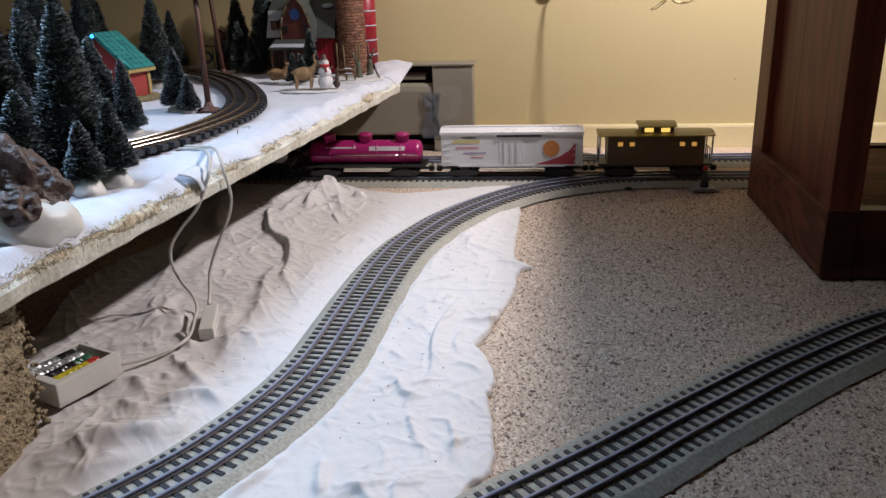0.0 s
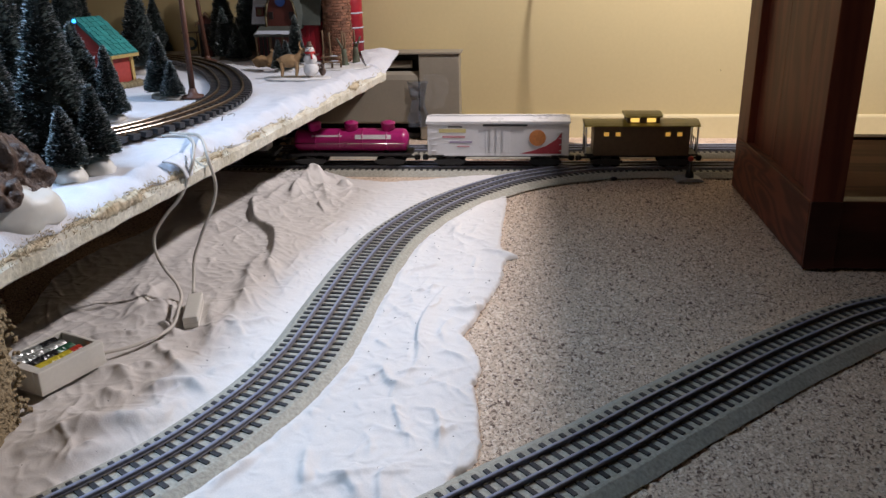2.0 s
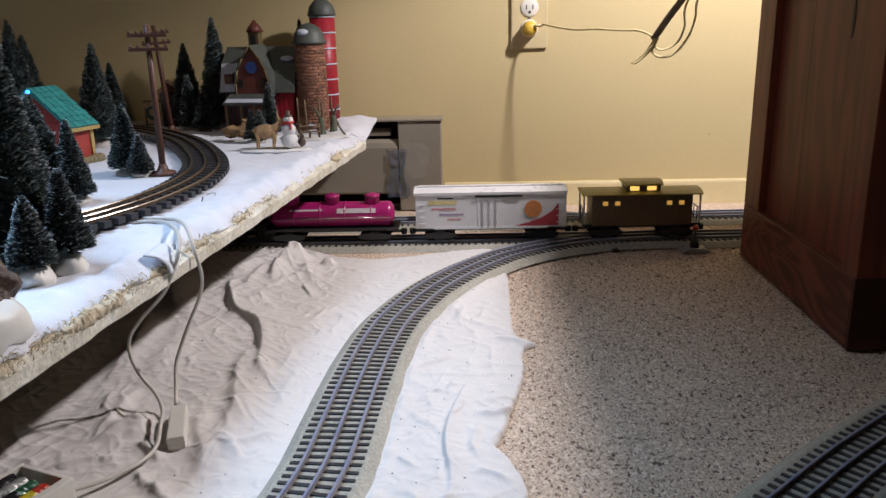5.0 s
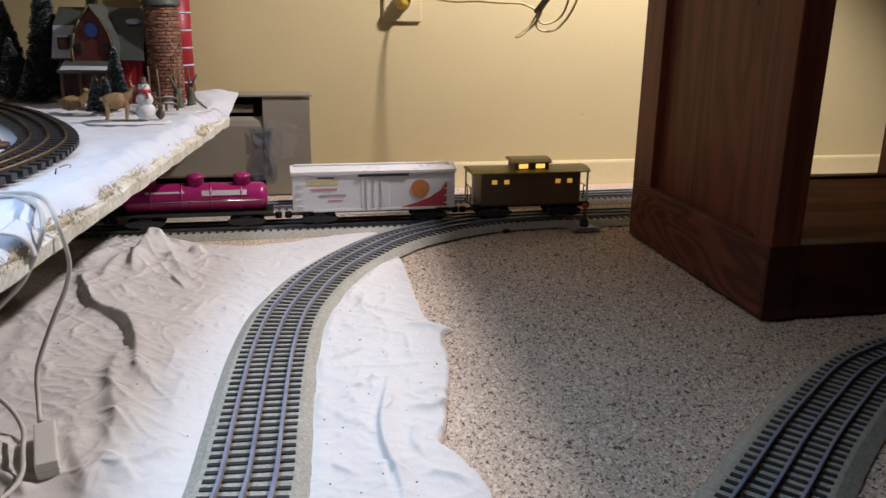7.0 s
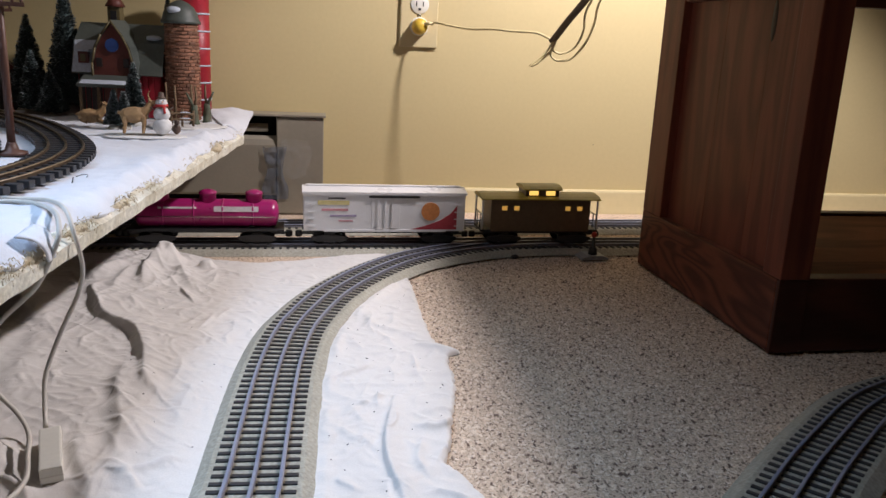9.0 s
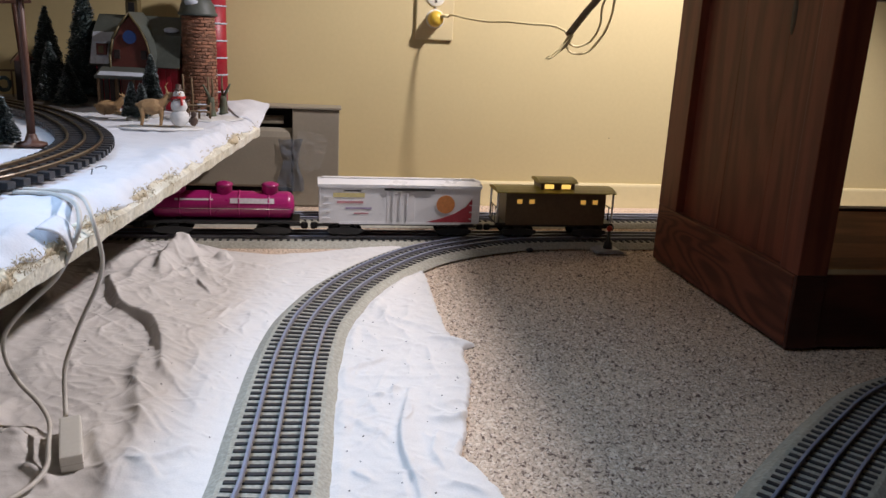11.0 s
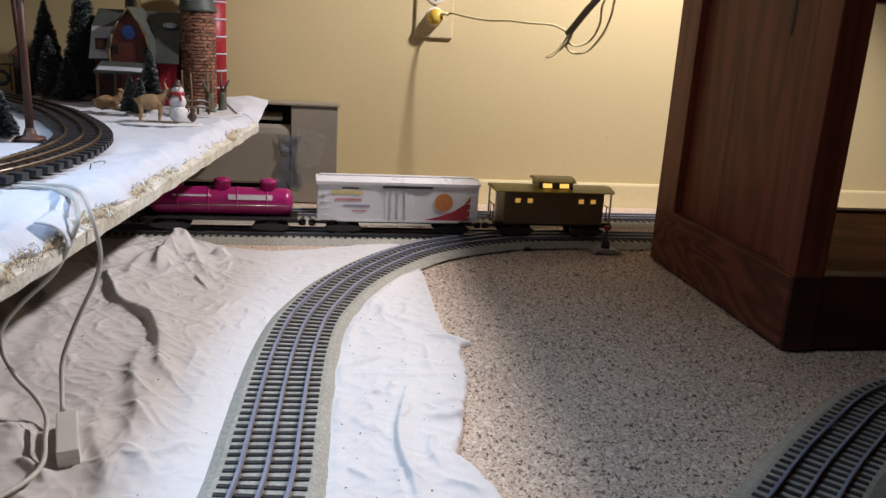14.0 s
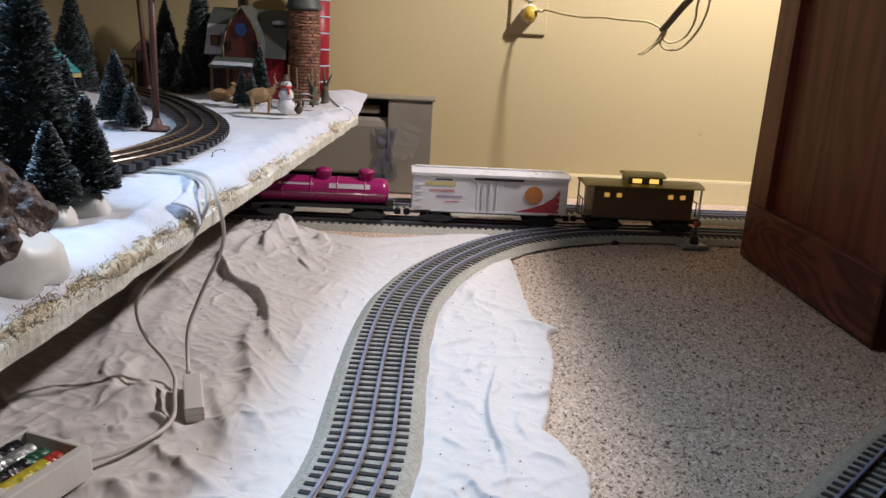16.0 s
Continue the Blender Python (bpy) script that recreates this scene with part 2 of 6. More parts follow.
def prism(bm, outline, y0, y1, mi=0, m=None):
    """Adds a solid whose outline in x and z is pushed from y0 to y1."""
    a = [bm.verts.new(m @ Vector((x, y0, z)) if m else Vector((x, y0, z))) for x, z in outline]
    b = [bm.verts.new(m @ Vector((x, y1, z)) if m else Vector((x, y1, z))) for x, z in outline]
    fs = [bm.faces.new(a), bm.faces.new(b[::-1])]
    for i in range(len(a)):
        j = (i + 1) % len(a)
        fs.append(bm.faces.new((a[j], a[i], b[i], b[j])))
    for f in fs:
        f.material_index = mi
    bmesh.ops.recalc_face_normals(bm, faces=fs)
    return bm


def fbm(x, y, z=0.0, s=1.0, octaves=3):
    return noise.fractal(Vector((x * s, y * s, z)), 0.9, 2.1, octaves)


# ---- room ----
def structure(name, bm, material, label, category, smooth=False):
    return tagged(part(name, bm, material, smooth=smooth), label, category, kind="structure")


XL, XR, YB, ZT = -2.6, 3.4, -5.2, 2.5
structure("wall_north", box(XL - 0.1, XR + 0.1, 0, 0.1, 0, ZT), M_WALL, "warm cream painted wall behind the trains", "wall")
structure("wall_west", box(XL - 0.1, XL, YB, 0, 0, ZT), M_WALL, "cream painted side wall of the room", "wall")
structure("wall_east", box(XR, XR + 0.1, YB, 0, 0, ZT), M_WALL, "cream painted side wall of the room", "wall")
structure("wall_south", box(XL - 0.1, XR + 0.1, YB - 0.1, YB, 0, ZT), M_WALL, "cream painted wall of the room", "wall")
structure("ceiling", box(XL - 0.1, XR + 0.1, YB - 0.1, 0.1, ZT, ZT + 0.1), M_CEIL, "plain white ceiling of the room", "ceiling")
bm = bmesh.new()
prism(bm, [(0, 0), (0, 0.047), (0.003, 0.0478), (0.007, 0.0472), (0.0095, 0.0455), (0.0108, 0.0425), (0.0125, 0.030), (0.0145, 0.015), (0.0165, 0.004), (0.017, 0)], 0, XR + 0.135, m=Matrix(((0, 1, 0, -0.135), (-1, 0, 0, 0), (0, 0, 1, 0), (0, 0, 0, 1))))
structure("baseboard", bm, M_BASE, "low cream painted baseboard along the wall", "baseboard")

# carpet: a tufted sheet, finer where it is near
bm = bmesh.new()


def carpet_sheet(x0, x1, y0, y1, step, amp):
    nx, ny = math.ceil((x1 - x0) / step), math.ceil((y1 - y0) / step)
    rows = []
    for j in range(ny + 1):
        row = []
        for i in range(nx + 1):
            x, y = x0 + (x1 - x0) * i / nx, y0 + (y1 - y0) * j / ny
            edge = i in (0, nx) or j in (0, ny)
            z = 0.0 if edge else amp * noise.noise(Vector((x * 210, y * 210, 0))) - amp * 0.5
            row.append(bm.verts.new((x, y, z)))
        rows.append(row)
    for a, b in zip(rows, rows[1:]):
        for i in range(nx):
            bm.faces.new((a[i], a[i + 1], b[i + 1], b[i]))


carpet_sheet(-0.10, 0.70, -1.40, -0.20, 0.003, 0.0042)
for x0, x1, y0, y1 in ((XL, -0.10, YB, 0), (0.70, XR, YB, 0), (-0.10, 0.70, YB, -1.40), (-0.10, 0.70, -0.20, 0)):
    carpet_sheet(x0, x1, y0, y1, 0.4, 0.0)
structure("floor", bm, M_CARPET, "beige flecked loop-pile carpet", "carpet floor", smooth=True)


# ---- tracks ----
TIE_MESH = {}


def shared(key, make, materials):
    if key not in TIE_MESH:
        bm = make()
        me = bpy.data.meshes.new(key)
        bm.to_mesh(me)
        bm.free()
        for m in materials:
            me.materials.append(m)
        TIE_MESH[key] = me
    return TIE_MESH[key]


def bar_along(bm, line, shape):
    """Adds a bar with the cross-section shape (side, height) along a line of points."""
    rings = []
    for i, p in enumerate(line):
        d = (line[min(i + 1, len(line) - 1)] - line[max(i - 1, 0)]).normalized()
        s = Vector((d.y, -d.x, 0))
        rings.append([bm.verts.new(p + s * a + Vector((0, 0, h))) for a, h in shape])
    n = len(shape)
    for a, b in zip(rings, rings[1:]):
        for k in range(n):
            bm.faces.new((a[k], b[k], b[(k + 1) % n], a[(k + 1) % n]))
    bm.faces.new(rings[0]), bm.faces.new(rings[-1][::-1])
    bmesh.ops.recalc_face_normals(bm, faces=bm.faces)
    return bm


def rail_shape(o, z):
    return [(o - 0.0017, z), (o - 0.0017, z + 0.0008), (o - 0.0007, z + 0.0012), (o - 0.0007, z + 0.0026), (o - 0.0014, z + 0.0032), (o - 0.0015, z + 0.0039),
            (o - 0.0010, z + 0.0047), (o + 0.0010, z + 0.0047), (o + 0.0015, z + 0.0039), (o + 0.0014, z + 0.0032), (o + 0.0007, z + 0.0026), (o + 0.0007, z + 0.0012), (o + 0.0017, z + 0.0008), (o + 0.0017, z)]


def rail_bar(line, o, z):
    """A rail: dark sides and foot, with a head worn bright."""
    shape = rail_shape(o, z)
    bm = bar_along(bmesh.new(), line, shape)
    for f in bm.faces:
        if f.normal.z > 0.4 and f.calc_center_median().z > z + 0.0040:
            f.material_index = 1
    return bm


def tie_shape(hx, hy, hz, split):
    """One tie; the grey-bed kind is a raised black bar with sloping ends and small tan clips holding the rails."""
    if not split:
        return box(-hx, hx, -hy, hy, -0.0005, hz, bevel=0.0007)
    bm = bx(bmesh.new(), -hx, hx, -hy, hy, -0.0005, hz, bevel=0.0006)
    for o in (-0.0195, 0.0, 0.0195):
        bx(bm, o + 0.0017, o + 0.0029, -hy * 0.6, hy * 0.6, hz - 0.0002, hz + 0.0006, mi=1)
    return bm


def track(name, pts, label, group, base=0.0, bed=True, gauge=0.0195, tie=(0.0318, 0.0022, 0.0013), pitch=0.0112, rails=(M_RAIL, M_RAILDARK, M_RAIL)):
    line = spline(pts, pitch)
    ob = thing(name, pose(0, 0, base), label, "toy train track", group)
    top = 0.0080 if bed else 0.001
    if bed:
        w = 0.047
        part("roadbed", bar_along(bmesh.new(), line, [(-w, 0), (-w + 0.0002, 0.0006), (-w + 0.0112, top - 0.0003), (-w + 0.0128, top), (w - 0.0128, top), (w - 0.0112, top - 0.0003), (w - 0.0002, 0.0006), (w, 0)]), M_BED, ob)
    hx, hy, hz = tie
    me = shared("tie_%s" % bed, lambda: tie_shape(hx, hy, hz, bed), (M_TIE, M_CLIP))
    for i, p in enumerate(line):
        d = (line[min(i + 1, len(line) - 1)] - line[max(i - 1, 0)]).normalized()
        o = new("tie", me)
        o.parent = ob
        o.matrix_local = Matrix.Translation((p.x, p.y, top)) @ Matrix.Rotation(math.atan2(d.y, d.x) - math.pi / 2 + random.uniform(-0.012, 0.012), 4, "Z")
    rise = 0.0009 if bed else hz - 0.0013
    for o, m in zip((-gauge, 0, gauge), rails):
        part("rail", rail_bar(line, o, top + rise), (m, M_RAILHEAD if bed else M_RUSTHEAD), ob)
    return ob


CURVE = [(-0.44, -1.40), (-0.345, -1.310), (-0.278, -1.222), (-0.246, -1.160), (-0.222, -1.092), (-0.208, -1.02), (-0.203, -0.93), (-0.199, -0.85), (-0.193, -0.77),
         (-0.182, -0.69), (-0.166, -0.63), (-0.137, -0.552), (-0.090, -0.470), (-0.027, -0.392), (0.040, -0.345), (0.121, -0.308), (0.200, -0.2935), (0.27, -0.2875)]
NEAR_Y = lambda x: -0.2935 + 0.017 * x
FAR_Y = lambda x: -0.1597 + 0.0354 * x
track("floor_track", [(-1.25, NEAR_Y(-1.25)), (-0.4, NEAR_Y(-0.4)), (0.3, NEAR_Y(0.3)), (1.5, NEAR_Y(1.5))], "grey-bed three-rail toy track running along the wall", "toy tracks on the floor")
track("floor_track", [(-1.25, FAR_Y(-1.25)), (-0.4, FAR_Y(-0.4)), (0.3, FAR_Y(0.3)), (1.5, FAR_Y(1.5))], "grey-bed three-rail toy track beside the baseboard", "toy tracks on the floor")
track("floor_track", CURVE, "curved grey-bed three-rail toy track crossing a white cloth", "toy tracks on the floor", base=0.001)
track("floor_track", [(-0.10, -1.318), (-0.05, -1.272), (0.008, -1.2195), (0.074, -1.160), (0.1195, -1.1155), (0.176, -1.063), (0.239, -1.005), (0.312, -0.9445), (0.350, -0.915), (0.390, -0.891), (0.45, -0.867), (0.53, -0.847), (0.63, -0.832), (0.75, -0.823), (0.88, -0.818)],
      "curved grey-bed three-rail toy track on carpet", "toy tracks on the floor")


# ---- cloth under the curved track ----
CURVE_PTS = np.array([p[:2] for p in spline(CURVE, 0.01)])
EDGE_Y = [-1.42, -1.30, -1.205, -1.185, -1.156, -1.11, -1.068, -1.039, -1.019, -1.003, -0.986, -0.967, -0.941, -0.91, -0.872, -0.833, -0.80, -0.768, -0.749, -0.738, -0.719, -0.702, -0.637, -0.562, -0.487, -0.347, -0.31]
EDGE_X = [-0.10, -0.075, -0.046, -0.029, -0.028, -0.033, -0.040, -0.034, -0.038, -0.043, -0.049, -0.060, -0.050, -0.044, -0.035, -0.026, -0.022, -0.023, -0.018, -0.005, -0.026, -0.029, -0.030, -0.028, -0.027, -0.046, -0.050]
FARX = [-0.95, -0.46, -0.40, -0.36, -0.30, -0.237, -0.18, -0.114, -0.045, 0.02]
FARV = [-0.30, -0.315, -0.33, -0.335, -0.375, -0.387, -0.37, -0.342, -0.330, -0.33]


# the large folds of the sheet between platform and track
FOLDS = []


def fold(height, left, right, *crest):
    """A fold of the sheet: its height, its reach to the left and to the right, and the line of its crest."""
    FOLDS.append((crest, height, left, right))


fold(0.0108, 0.045, 0.0062, (-0.440, -0.499), (-0.415, -0.572), (-0.391, -0.632), (-0.369, -0.655), (-0.348, -0.681), (-0.328, -0.745), (-0.317, -0.801), (-0.306, -0.826))
fold(0.0075, 0.034, 0.010, (-0.341, -0.752), (-0.341, -0.782), (-0.334, -0.826), (-0.324, -0.871), (-0.316, -0.900), (-0.312, -0.939), (-0.312, -0.968))
fold(0.0035, 0.016, 0.010, (-0.271, -0.800), (-0.275, -0.866), (-0.275, -0.905))
fold(0.0042, 0.007, 0.0035, (-0.305, -0.977), (-0.283, -0.962), (-0.268, -0.951), (-0.250, -0.947))
fold(0.0070, 0.022, 0.010, (-0.350, -0.905), (-0.339, -0.946), (-0.322, -0.983), (-0.312, -1.015))
fold(0.0055, 0.014, 0.012, (-0.428, -0.945), (-0.410, -0.936), (-0.400, -0.923), (-0.386, -0.925))
fold(0.0045, 0.014, 0.012, (-0.398, -0.925), (-0.399, -0.941), (-0.396, -0.965))
fold(0.0055, 0.030, 0.022, (-0.442, -0.660), (-0.434, -0.754), (-0.430, -0.809), (-0.424, -0.850))
fold(0.0034, 0.009, 0.0020, (-0.327, -0.512), (-0.321, -0.536), (-0.314, -0.552), (-0.300, -0.580))
fold(0.0040, 0.012, 0.008, (-0.324, -0.787), (-0.305, -0.825), (-0.285, -0.840))
fold(0.0022, 0.010, 0.005, (-0.335, -0.680), (-0.301, -0.696), (-0.270, -0.709))
fold(0.0020, 0.009, 0.005, (-0.310, -0.786), (-0.282, -0.791), (-0.258, -0.785))
fold(0.0045, 0.010, 0.005, (-0.288, -0.992), (-0.301, -0.968), (-0.318, -0.955))
fold(0.0018, 0.006, 0.004, (-0.488, -0.670), (-0.464, -0.660), (-0.430, -0.655))
fold(0.0016, 0.006, 0.004, (-0.400, -0.832), (-0.372, -0.825), (-0.345, -0.818))
fold(0.0110, 0.035, 0.014, (-0.500, -0.640), (-0.480, -0.740), (-0.470, -0.850))
fold(0.0130, 0.035, 0.014, (-0.520, -0.480), (-0.500, -0.570), (-0.455, -0.650))
# the gathered heap at the far edge
fold(0.0120, 0.013, 0.012, (-0.380, -0.398), (-0.362, -0.393), (-0.346, -0.402))
fold(0.0120, 0.018, 0.008, (-0.368, -0.392), (-0.379, -0.420), (-0.382, -0.456), (-0.372, -0.512))
fold(0.0030, 0.018, 0.012, (-0.352, -0.398), (-0.338, -0.437), (-0.327, -0.478))
fold(0.0026, 0.008, 0.005, (-0.338, -0.438), (-0.340, -0.468), (-0.352, -0.490))
fold(0.0030, 0.012, 0.007, (-0.345, -0.420), (-0.324, -0.479), (-0.306, -0.535))
fold(0.0090, 0.030, 0.012, (-0.442, -0.485), (-0.430, -0.432), (-0.412, -0.392))
fold(0.0060, 0.014, 0.008, (-0.396, -0.412), (-0.406, -0.475), (-0.402, -0.550))
fold(0.0030, 0.006, 0.004, (-0.377, -0.565), (-0.370, -0.585), (-0.362, -0.605))
fold(0.0028, 0.008, 0.005, (-0.290, -0.430), (-0.262, -0.455), (-0.240, -0.462))
# the front, between battery box and track
fold(0.0085, 0.014, 0.006, (-0.340, -1.110), (-0.325, -1.102), (-0.310, -1.094), (-0.289, -1.098), (-0.262, -1.118))
fold(0.0065, 0.012, 0.006, (-0.345, -1.030), (-0.338, -1.048), (-0.325, -1.063), (-0.300, -1.080))
fold(0.0070, 0.010, 0.010, (-0.402, -1.098), (-0.385, -1.076), (-0.370, -1.082), (-0.355, -1.100))
fold(0.0030, 0.005, 0.003, (-0.388, -1.170), (-0.386, -1.145), (-0.388, -1.122))
fold(0.0125, 0.022, 0.012, (-0.400, -1.215), (-0.382, -1.199), (-0.361, -1.179), (-0.330, -1.167), (-0.297, -1.158), (-0.262, -1.130))
fold(0.0090, 0.012, 0.010, (-0.362, -1.245), (-0.338, -1.208), (-0.312, -1.190), (-0.286, -1.173), (-0.258, -1.143))
fold(0.0070, 0.012, 0.010, (-0.320, -1.242), (-0.307, -1.227), (-0.286, -1.205), (-0.262, -1.174))
fold(0.0060, 0.014, 0.008, (-0.431, -0.955), (-0.431, -0.895), (-0.431, -0.850))
fold(0.0050, 0.010, 0.006, (-0.456, -0.862), (-0.452, -0.885), (-0.446, -0.910))
fold(0.0040, 0.005, 0.004, (-0.455, -1.012), (-0.419, -0.998), (-0.390, -0.994))
fold(0.0060, 0.008, 0.006, (-0.432, -0.970), (-0.405, -0.940), (-0.380, -0.929))
fold(0.0060, 0.008, 0.005, (-0.390, -0.966), (-0.365, -0.987), (-0.354, -1.004))
fold(0.0040, 0.008, 0.005, (-0.270, -1.045), (-0.283, -1.060), (-0.298, -1.073))
fold(0.0060, 0.009, 0.007, (-0.378, -1.106), (-0.358, -1.122), (-0.346, -1.108))
fold(0.0045, 0.008, 0.006, (-0.300, -1.158), (-0.300, -1.131), (-0.285, -1.118))
fold(0.0050, 0.008, 0.006, (-0.372, -1.012), (-0.351, -1.039), (-0.330, -1.052))
fold(0.0050, 0.008, 0.006, (-0.368, -1.076), (-0.358, -1.062), (-0.338, -1.074))
# creases of the open strip beyond the track
fold(0.0068, 0.014, 0.0026, (-0.086, -0.840), (-0.096, -0.888), (-0.103, -0.924), (-0.105, -0.957), (-0.103, -0.984), (-0.099, -1.012), (-0.098, -1.045))
fold(0.0028, 0.007, 0.003, (-0.102, -0.835), (-0.104, -0.855), (-0.105, -0.876))
fold(0.0044, 0.008, 0.0022, (-0.150, -0.807), (-0.122, -0.788), (-0.096, -0.763))
fold(0.0018, 0.006, 0.003, (-0.154, -0.815), (-0.112, -0.818), (-0.075, -0.820), (-0.025, -0.816))
fold(0.0052, 0.008, 0.005, (-0.078, -0.906), (-0.064, -0.909), (-0.053, -0.908), (-0.038, -0.890))
fold(0.0040, 0.007, 0.004, (-0.071, -0.925), (-0.081, -0.961), (-0.078, -0.979), (-0.072, -0.992))
fold(0.0030, 0.010, 0.005, (-0.106, -0.585), (-0.099, -0.628), (-0.089, -0.658), (-0.059, -0.681), (-0.026, -0.703))
fold(0.0028, 0.008, 0.005, (-0.123, -0.680), (-0.117, -0.709), (-0.106, -0.730))
fold(0.0030, 0.006, 0.004, (-0.080, -1.002), (-0.061, -1.015), (-0.043, -1.024))
fold(0.0045, 0.010, 0.004, (-0.060, -0.719), (-0.032, -0.726), (-0.007, -0.744))
fold(0.0018, 0.006, 0.004, (-0.064, -0.605), (-0.068, -0.640), (-0.071, -0.668))
fold(0.0024, 0.006, 0.004, (-0.063, -0.783), (-0.055, -0.795), (-0.044, -0.784))
fold(0.0024, 0.008, 0.004, (-0.130, -0.858), (-0.123, -0.887), (-0.115, -0.900))
fold(0.0022, 0.007, 0.004, (-0.143, -0.905), (-0.132, -0.921), (-0.122, -0.933))
fold(0.0026, 0.007, 0.004, (-0.149, -0.982), (-0.137, -0.996), (-0.124, -1.004))
fold(0.0030, 0.006, 0.004, (-0.067, -0.887), (-0.049, -0.873), (-0.036, -0.877))
fold(0.0050, 0.011, 0.0035, (-0.145, -1.041), (-0.131, -1.045), (-0.116, -1.074), (-0.091, -1.073))
fold(0.0042, 0.006, 0.0028, (-0.110, -1.103), (-0.097, -1.140), (-0.089, -1.158))
fold(0.0040, 0.006, 0.0028, (-0.066, -1.158), (-0.055, -1.145), (-0.044, -1.130))
fold(0.0042, 0.004, 0.003, (-0.061, -1.173), (-0.063, -1.138), (-0.075, -1.109))
fold(0.0055, 0.004, 0.008, (-0.154, -1.235), (-0.163, -1.201), (-0.168, -1.173))
fold(0.0055, 0.010, 0.004, (-0.151, -1.216), (-0.127, -1.218), (-0.110, -1.242))
fold(0.0036, 0.004, 0.004, (-0.040, -1.085), (-0.040, -1.068), (-0.041, -1.051))
fold(0.0045, 0.010, 0.004, (-0.075, -1.190), (-0.100, -1.210), (-0.090, -1.260))
rc = random.Random(8)
for k in range(210):
    wide = k < 60
    x, y = (rc.uniform(-0.47, -0.23), rc.uniform(-1.30, -0.42)) if wide else (rc.uniform(-0.155, -0.03), rc.uniform(-1.27, -0.45))
    a, n = rc.gauss(1.0, 0.75) if rc.random() < 0.6 else rc.uniform(0, 3.1), rc.uniform(0.012, 0.040) if wide else rc.uniform(0.008, 0.026)
    bend = rc.uniform(-0.35, 0.35)
    n = n if wide else n * 1.6
    h = rc.uniform(0.0008, 0.0026) if wide else rc.uniform(0.0007, 0.0021)
    FOLDS.append(([(x - n * math.cos(a), y - n * math.sin(a)), (x - bend * n * math.sin(a), y + bend * n * math.cos(a)), (x + n * math.cos(a), y + n * math.sin(a))],
                  h, max(0.0020, h * rc.uniform(1.2, 4.0)), max(0.0016, h * rc.uniform(0.9, 2.0))))


def fold_field(X, Y):
    """Height of all folds over arrays of places: each a crest with its own slope on either side, dying out at its ends."""
    Z = np.zeros_like(X)
    for pts, h, wl, wr in FOLDS:
        line = np.array([p[:2] for p in spline(pts, 0.006)])
        if len(line) < 3:
            continue
        reach = 3.2 * max(wl, wr)
        (x0, y0), (x1, y1) = line.min(0) - reach, line.max(0) + reach
        idx = np.nonzero((X > x0) & (X < x1) & (Y > y0) & (Y < y1))[0]
        px, py = X[idx], Y[idx]
        best, side, along = np.full(len(idx), 9.0), np.zeros(len(idx)), np.zeros(len(idx))
        for i in range(len(line) - 1):
            ax, ay = line[i]
            dx, dy = line[i + 1] - line[i]
            t = np.clip(((px - ax) * dx + (py - ay) * dy) / (dx * dx + dy * dy), 0, 1)
            ex, ey = px - ax - t * dx, py - ay - t * dy
            d = np.hypot(ex, ey)
            m = d < best
            best[m], side[m], along[m] = d[m], (dx * ey - dy * ex)[m], ((i + t) / (len(line) - 1))[m]
        w = np.where(side > 0, wl, wr)
        q = best / w
        fade = np.clip(np.minimum(along, 1 - along) * 3.5 + 0.12, 0, 1)
        k = 1.0 if line[0][0] > -0.18 else 1.15
        Z[idx] += k * h * fade * ((0.88 / (1 + q * q) ** 1.5 + 0.12 * np.exp(-1.6 * q)) if h > 0.004 else 0.5 * np.exp(-1.25 * q) + 0.5 / (1 + q * q) ** 1.5)
    return Z


# the sheet: a fine grid whose far and open edges lie flat on the carpet
NU, NV = 400, 540
U, V = np.meshgrid(np.linspace(0, 1, NU + 1) ** 0.9, np.linspace(0, 1, NV + 1))
Y0 = -0.34 * (1 - V) - 1.42 * V
XE = np.interp(Y0, EDGE_Y[::1], EDGE_X)
WOB = np.array([0.0022 * noise.noise(Vector((0, y * 90, 0))) + 0.0012 * noise.noise(Vector((4, y * 260, 0))) for y in Y0[:, 0]])
XE = XE + WOB[:, None]
XL0 = -0.56 + 0.02 * np.sin(Y0 * 17)
X = XL0 + U * (XE - XL0)
FAR_WOB = np.array([0.002 * noise.noise(Vector((x * 60, 4, 0))) for x in X[0]])
Y = (np.interp(X, FARX, FARV) + FAR_WOB[None, :]) * (1 - V) - 1.42 * V
shp = X.shape
X, Y = X.ravel(), Y.ravel()
NEAR = np.full(len(X), 9.0)
for cx, cy in CURVE_PTS:
    NEAR = np.minimum(NEAR, np.hypot(X - cx, Y - cy))
LOOSE = np.clip((NEAR - 0.045) / 0.022, 0, 1)
LEFT = np.clip((-0.20 - X) / 0.12, 0, 1)
SLOW = np.array([noise.noise(Vector((x * 11 + y * 4, y * 6, 21.0))) for x, y in zip(X, Y)])
WAVE = np.array([noise.noise(Vector((x * 9, y * 21, 8.0))) for x, y in zip(X, Y)])
FINE = np.array([noise.noise(Vector((x * 75 + 2 * s, y * 75, 3.0))) for x, y, s in zip(X, Y, SLOW)])


